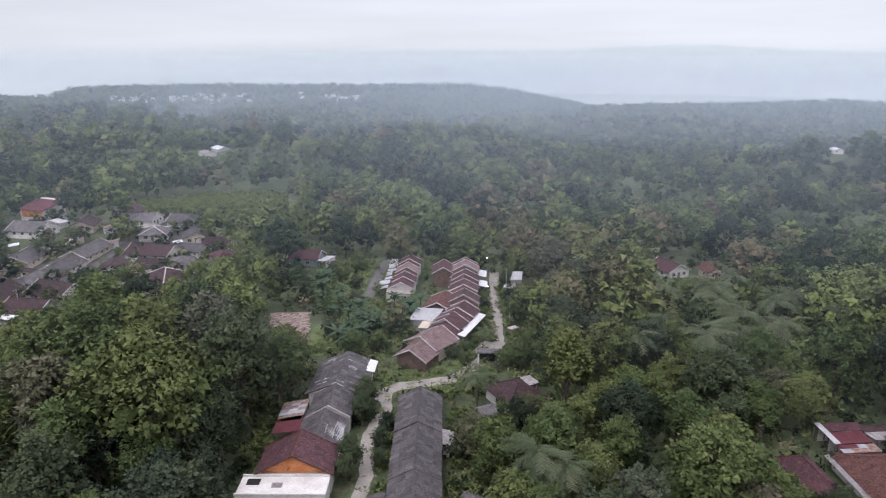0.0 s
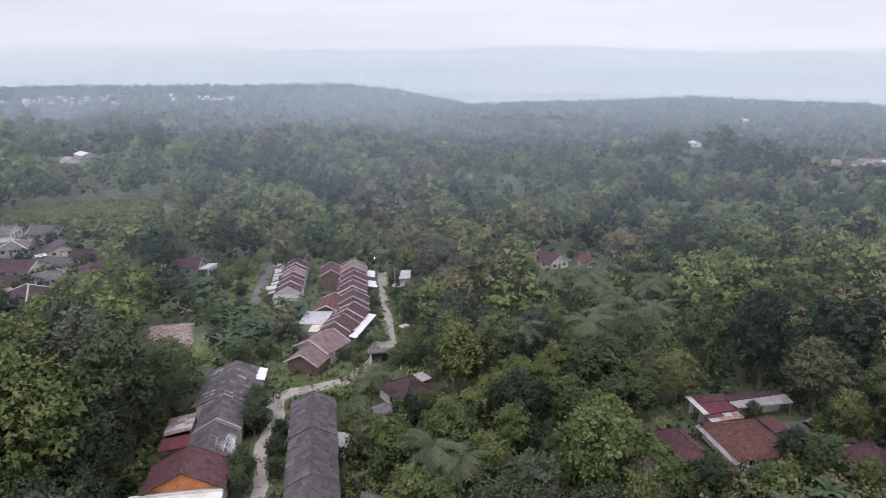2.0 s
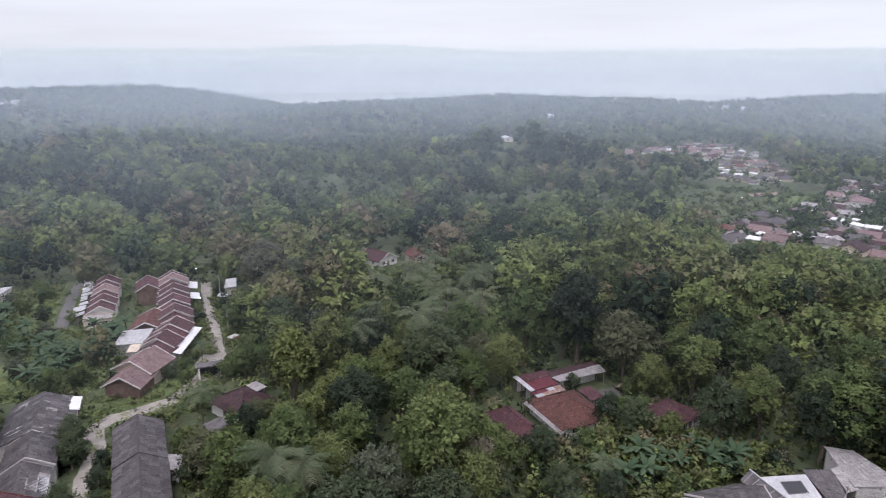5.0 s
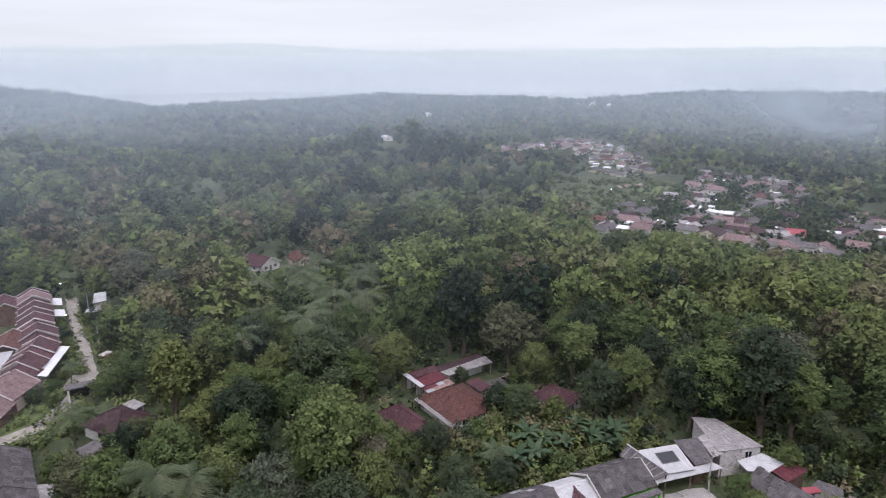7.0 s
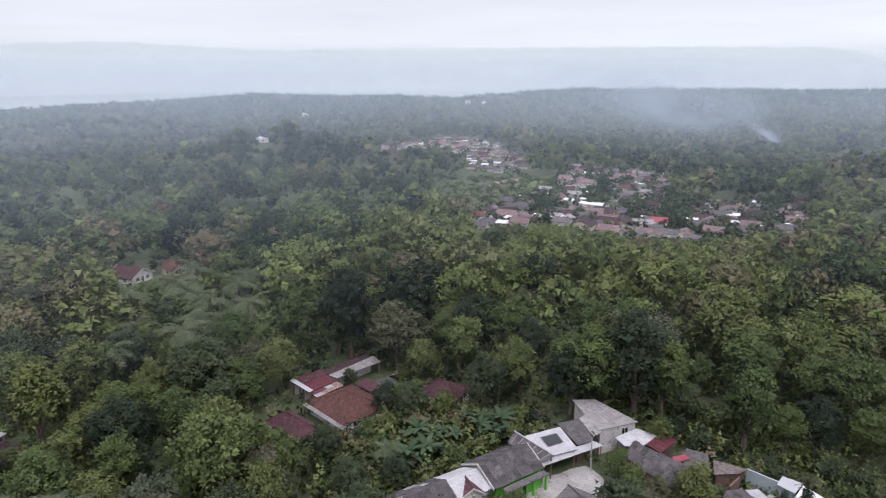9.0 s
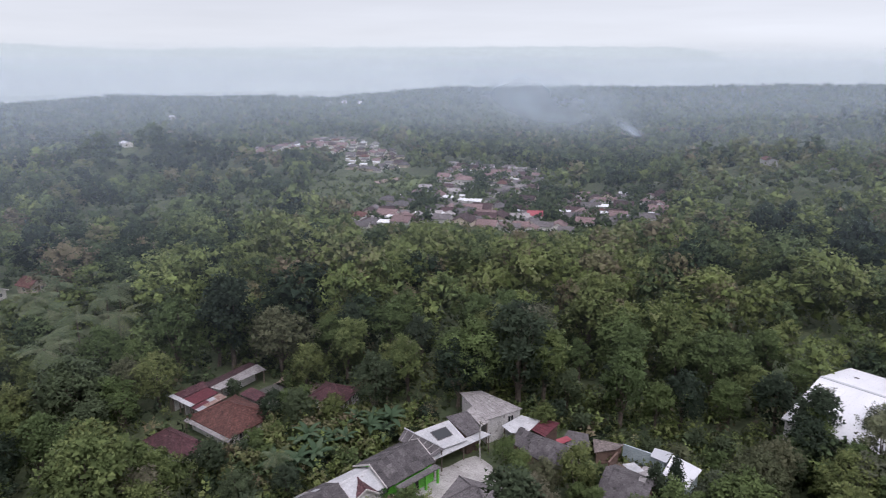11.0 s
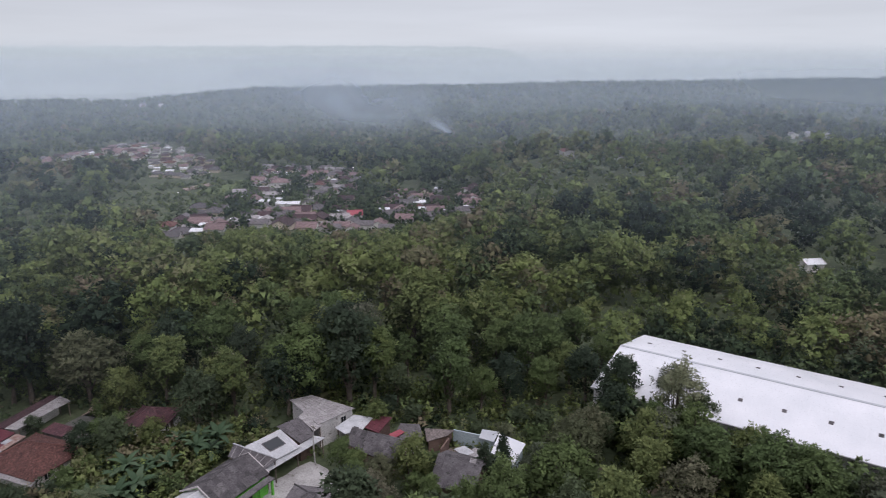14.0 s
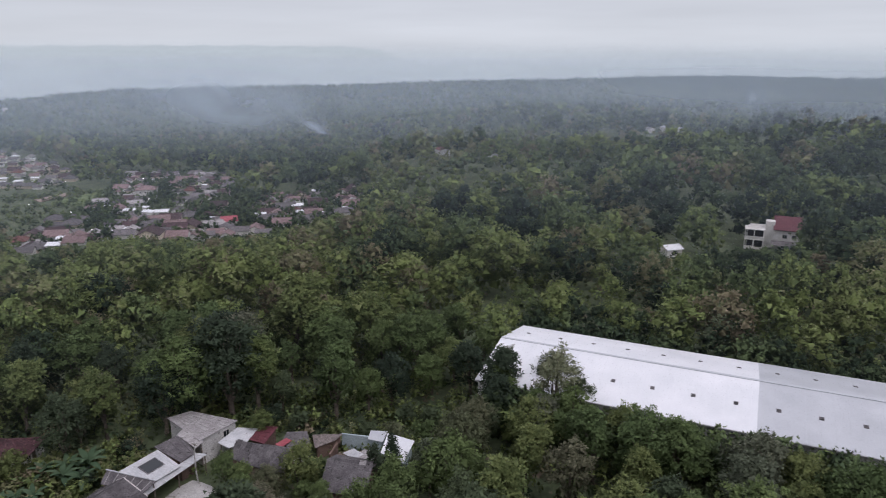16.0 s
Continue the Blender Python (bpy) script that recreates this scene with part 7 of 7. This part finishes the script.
# rings of sheets around the viewpoint paint haze, stronger for farther land
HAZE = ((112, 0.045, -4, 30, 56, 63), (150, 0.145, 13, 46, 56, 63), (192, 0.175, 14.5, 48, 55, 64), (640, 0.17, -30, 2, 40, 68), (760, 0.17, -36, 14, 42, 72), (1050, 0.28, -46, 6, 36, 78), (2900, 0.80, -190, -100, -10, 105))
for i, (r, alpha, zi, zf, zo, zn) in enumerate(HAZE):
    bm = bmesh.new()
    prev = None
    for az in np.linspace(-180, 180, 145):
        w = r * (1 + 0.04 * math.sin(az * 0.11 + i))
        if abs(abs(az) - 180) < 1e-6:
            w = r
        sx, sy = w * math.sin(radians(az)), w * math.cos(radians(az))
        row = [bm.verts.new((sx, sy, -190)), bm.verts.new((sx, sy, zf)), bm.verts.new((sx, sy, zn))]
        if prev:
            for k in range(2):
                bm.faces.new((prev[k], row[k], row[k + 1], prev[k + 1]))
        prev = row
    hz = link_mesh("mist_backdrop", bm, haze("mist", alpha, zi, zf, zo, zn, patch=0.02 if r < 400 else 0.2, patch_size=r * 0.35) if r < 2000 else distance_glow("far_haze_glow", (0.640, 0.716, 0.715), alpha, zo, zn), None, "added sheet that paints pale haze over the farther woods", "structure")
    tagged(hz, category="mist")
    # how strongly each sheet whitens what lies behind it, set by bearing
    den = hz.data.attributes.new("haze_amount", "FLOAT", "POINT")
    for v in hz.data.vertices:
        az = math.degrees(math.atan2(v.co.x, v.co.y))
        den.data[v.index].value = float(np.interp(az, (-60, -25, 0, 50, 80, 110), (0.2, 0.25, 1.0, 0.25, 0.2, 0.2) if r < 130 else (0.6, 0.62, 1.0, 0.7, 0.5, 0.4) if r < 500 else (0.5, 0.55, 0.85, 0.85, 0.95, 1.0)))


def smoke(label, az, r, z0, width, height, lean, alpha, seed, foot=0.4, thick=0.3):
    """A drifting veil of smoke, thinning as it rises."""
    m, t, o = nodes_of("smoke")
    N, L = t.nodes.new, t.links.new
    tc, nz, gr = N("ShaderNodeTexCoord"), N("ShaderNodeTexNoise"), N("ShaderNodeSeparateXYZ")
    nz.inputs["Scale"].default_value, nz.inputs["Detail"].default_value = 2.2, 4
    L(tc.outputs["Generated"], nz.inputs["Vector"])
    L(tc.outputs["UV"], gr.inputs[0])
    e = N("ShaderNodeMath")
    e.operation = "PINGPONG"
    e.inputs[1].default_value = 0.5
    L(gr.outputs["X"], e.inputs[0])
    f = N("ShaderNodeMapRange")
    f.interpolation_type = "SMOOTHSTEP"
    f.inputs["From Max"].default_value, f.inputs["To Max"].default_value = 0.5, 1.0
    L(e.outputs[0], f.inputs["Value"])
    g = N("ShaderNodeMapRange")
    g.interpolation_type = "SMOOTHSTEP"
    g.inputs["From Min"].default_value, g.inputs["From Max"].default_value = 1.0, 0.05
    L(gr.outputs["Y"], g.inputs["Value"])
    g2, g3 = N("ShaderNodeMapRange"), N("ShaderNodeMath")
    g2.interpolation_type = "SMOOTHSTEP"
    g2.inputs["From Min"].default_value, g2.inputs["From Max"].default_value = 0.0, foot
    L(gr.outputs["Y"], g2.inputs["Value"])
    g3.operation = "MULTIPLY"
    L(g.outputs[0], g3.inputs[0]), L(g2.outputs[0], g3.inputs[1])
    g = g3
    b = N("ShaderNodeMapRange")
    b.inputs["From Min"].default_value, b.inputs["From Max"].default_value = thick, thick + 0.32
    L(nz.outputs["Fac"], b.inputs["Value"])
    m1, m2, m3 = N("ShaderNodeMath"), N("ShaderNodeMath"), N("ShaderNodeMath")
    for q in (m1, m2, m3):
        q.operation = "MULTIPLY"
    L(f.outputs[0], m1.inputs[0]), L(g.outputs[0], m1.inputs[1])
    L(m1.outputs[0], m2.inputs[0]), L(b.outputs[0], m2.inputs[1])
    L(m2.outputs[0], m3.inputs[0])
    m3.inputs[1].default_value = alpha
    d, tl, h, cl, ms = N("ShaderNodeBsdfDiffuse"), N("ShaderNodeBsdfTranslucent"), N("ShaderNodeMixShader"), N("ShaderNodeBsdfTransparent"), N("ShaderNodeMixShader")
    d.inputs["Color"].default_value = tl.inputs["Color"].default_value = (0.74, 0.86, 1.0, 1)
    h.inputs[0].default_value = 0.5
    L(d.outputs[0], h.inputs[1]), L(tl.outputs[0], h.inputs[2])
    L(m3.outputs[0], ms.inputs[0]), L(cl.outputs[0], ms.inputs[1]), L(h.outputs[0], ms.inputs[2])
    L(ms.outputs[0], o.inputs["Surface"])
    bm = bmesh.new()
    uv = bm.loops.layers.uv.new("UVMap")
    sx, sy = math.sin(radians(az)), math.cos(radians(az))
    rows = []
    for j in range(9):
        fy = j / 8
        row = []
        for i in range(9):
            fx = i / 8
            across = (fx - 0.5) * width * (0.3 + 0.7 * fy) + lean * fy
            deep = 10 * math.sin(fx * 5 + fy * 3)
            row.append((bm.verts.new((sx * (r + deep) + sy * across, sy * (r + deep) - sx * across, z0 + height * fy)), (fx, fy)))
        rows.append(row)
    for a, b_ in zip(rows, rows[1:]):
        for i in range(8):
            quad = (a[i], a[i + 1], b_[i + 1], b_[i])
            fc = bm.faces.new([q[0] for q in quad])
            for lp, q in zip(fc.loops, quad):
                lp[uv].uv = q[1]
    ob = link_mesh("smoke_plume", bm, m, None, label, "stuff")
    tagged(ob, category="smoke")


zs = float(land(850 * math.sin(radians(69.4)), 850 * math.cos(radians(69.4))))
smoke("thin bluish smoke rising from a fire in the woods", 69.2, 850, zs + 12, 96, 66, -58, 0.6, 1, 0.12, 0.2)
smoke("wide drifting veil of bluish smoke over the woods", 64.0, 880, zs + 4, 400, 110, -80, 0.95, 2, 0.5, 0.14)
smoke("wide drifting veil of bluish smoke over the hill", -22, 900, -30, 420, 80, 60, 0.7, 3, 0.4, 0.22)
smoke("thin veil of smoke over the far woods", 101.5, 1000, -20, 70, 70, 30, 0.5, 4)


# ---- lamps, poles and small things ----
def street_lamp_model():
    t = thing("street_lamp", "lit street lamp on a thin metal pole", "street lamp", pose(0, 0, -500), "street lamps")
    bm = bmesh.new()
    trunk(bm, (0, 0, -0.3), (0, 0, 5.0), 0.07, 0.05, 8)
    part("pole", bm, M_METAL, t)
    part("arm", box(0.0, 0.9, -0.03, 0.03, 4.95, 5.02), M_METAL, t)
    bm = bmesh.new()
    bmesh.ops.create_uvsphere(bm, u_segments=10, v_segments=6, radius=0.13)
    bmesh.ops.translate(bm, verts=bm.verts, vec=(0.9, 0, 4.86))
    part("lamp_head", bm, M_LAMP, t, "glowing white lamp")
    return t


LAMP = street_lamp_model()
for x, y in ((14.0, 200.8), (12.2, 168.7)):
    copy_thing(LAMP, at(x, y, 200))
for az, el in ((55.7, -10.5), (47.5, -6.9), (50.2, -8.8), (47.7, -10.2), (51.7, -10.4), (50.3, -11.0), (48.3, -14.3), (55.4, -8.97), (61.4, -8.8), (51.6, -12.4)):
    r = 100.0
    for _ in range(60):
        x, y = r * math.sin(radians(az)), r * math.cos(radians(az))
        r = (60 - 6.5 - float(land(x, y))) / math.tan(radians(-el))
    copy_thing(LAMP, at(x, y, 200)).scale = (1.3, 1.3, 1.3)


def pole_model():
    t = thing("utility_pole", "grey concrete utility pole with a crossarm", "pole", pose(0, 0, -500), "utility poles")
    bm = bmesh.new()
    trunk(bm, (0, 0, -0.3), (0, 0, 8.0), 0.14, 0.09, 8)
    part("shaft", bm, M_YARD, t)
    part("crossarm", box(-0.7, 0.7, -0.05, 0.05, 7.5, 7.62), M_WOOD, t)
    for x in (-0.6, 0.0, 0.6):
        part("insulator", box(x - 0.05, x + 0.05, -0.05, 0.05, 7.624, 7.8), M_WALL, t)
    return t


POLE = pole_model()
for x, y in ((15.6, 152.8), (17.2, 182.0), (79.9, 49.2), (-102.5, 190.0), (-103.0, 160.0)):
    copy_thing(POLE, at(x, y, x * 11 % 90)).scale = (0.85, 0.85, 0.85)
for o in (LAMP, POLE):
    for q in (*o.children_recursive, o):
        bpy.data.objects.remove(q)

cart = thing("handcart", "small red and white handcart parked beside the lane", "cart", at(15.9, 147.4, 30))
part("tray", box(-1.0, 1.0, -0.6, 0.6, 0.5, 0.9), M_ROSE, cart)
part("cover", slab([(-1.1, -0.7, 1.15), (1.1, -0.7, 1.2), (1.1, 0.7, 1.2), (-1.1, 0.7, 1.15)], 0.25), M_WALL, cart)
for x in (-0.6, 0.6):
    for y in (-0.66, 0.66):
        bm = bmesh.new()
        bmesh.ops.create_cone(bm, cap_ends=True, segments=12, radius1=0.3, radius2=0.3, depth=0.1, matrix=pose(x, y, 0.3, 90))
        part("wheel", bm, M_DARK, cart)

# rubble and planks on the bare plot
prng = random.Random(77)
bm = bmesh.new()
for i in range(170):
    fx, fy = prng.random(), prng.random()
    x, y = -41.5 + fx * 9 + fy * 3.5, 160 - fy * 19
    a, l, w, h = prng.uniform(0, 3.14), prng.uniform(0.4, 2.2), prng.uniform(0.15, 0.5), prng.uniform(0.06, 0.3)
    ca, sa = math.cos(a), math.sin(a)
    ring = [(x + ca * u - sa * v, y + sa * u + ca * v) for u, v in ((-l / 2, -w / 2), (l / 2, -w / 2), (l / 2, w / 2), (-l / 2, w / 2))]
    z = float(land(x, y)) + 0.03
    hexa(bm, [(p, q, z) for p, q in ring], [(p, q, z + h) for p, q in ring])
rub = link_mesh("rubble", bm, surface("rubble_pieces", (0.30, 0.22, 0.19), (0.46, 0.38, 0.35), 0.6, 0.9, 0.4, 6.0, world_coords=True, spots=(0.62, 0.60, 0.58), spot_at=0.6), None, "scattered planks and broken bricks on the bare plot", "stuff")
tagged(rub, category="rubble")
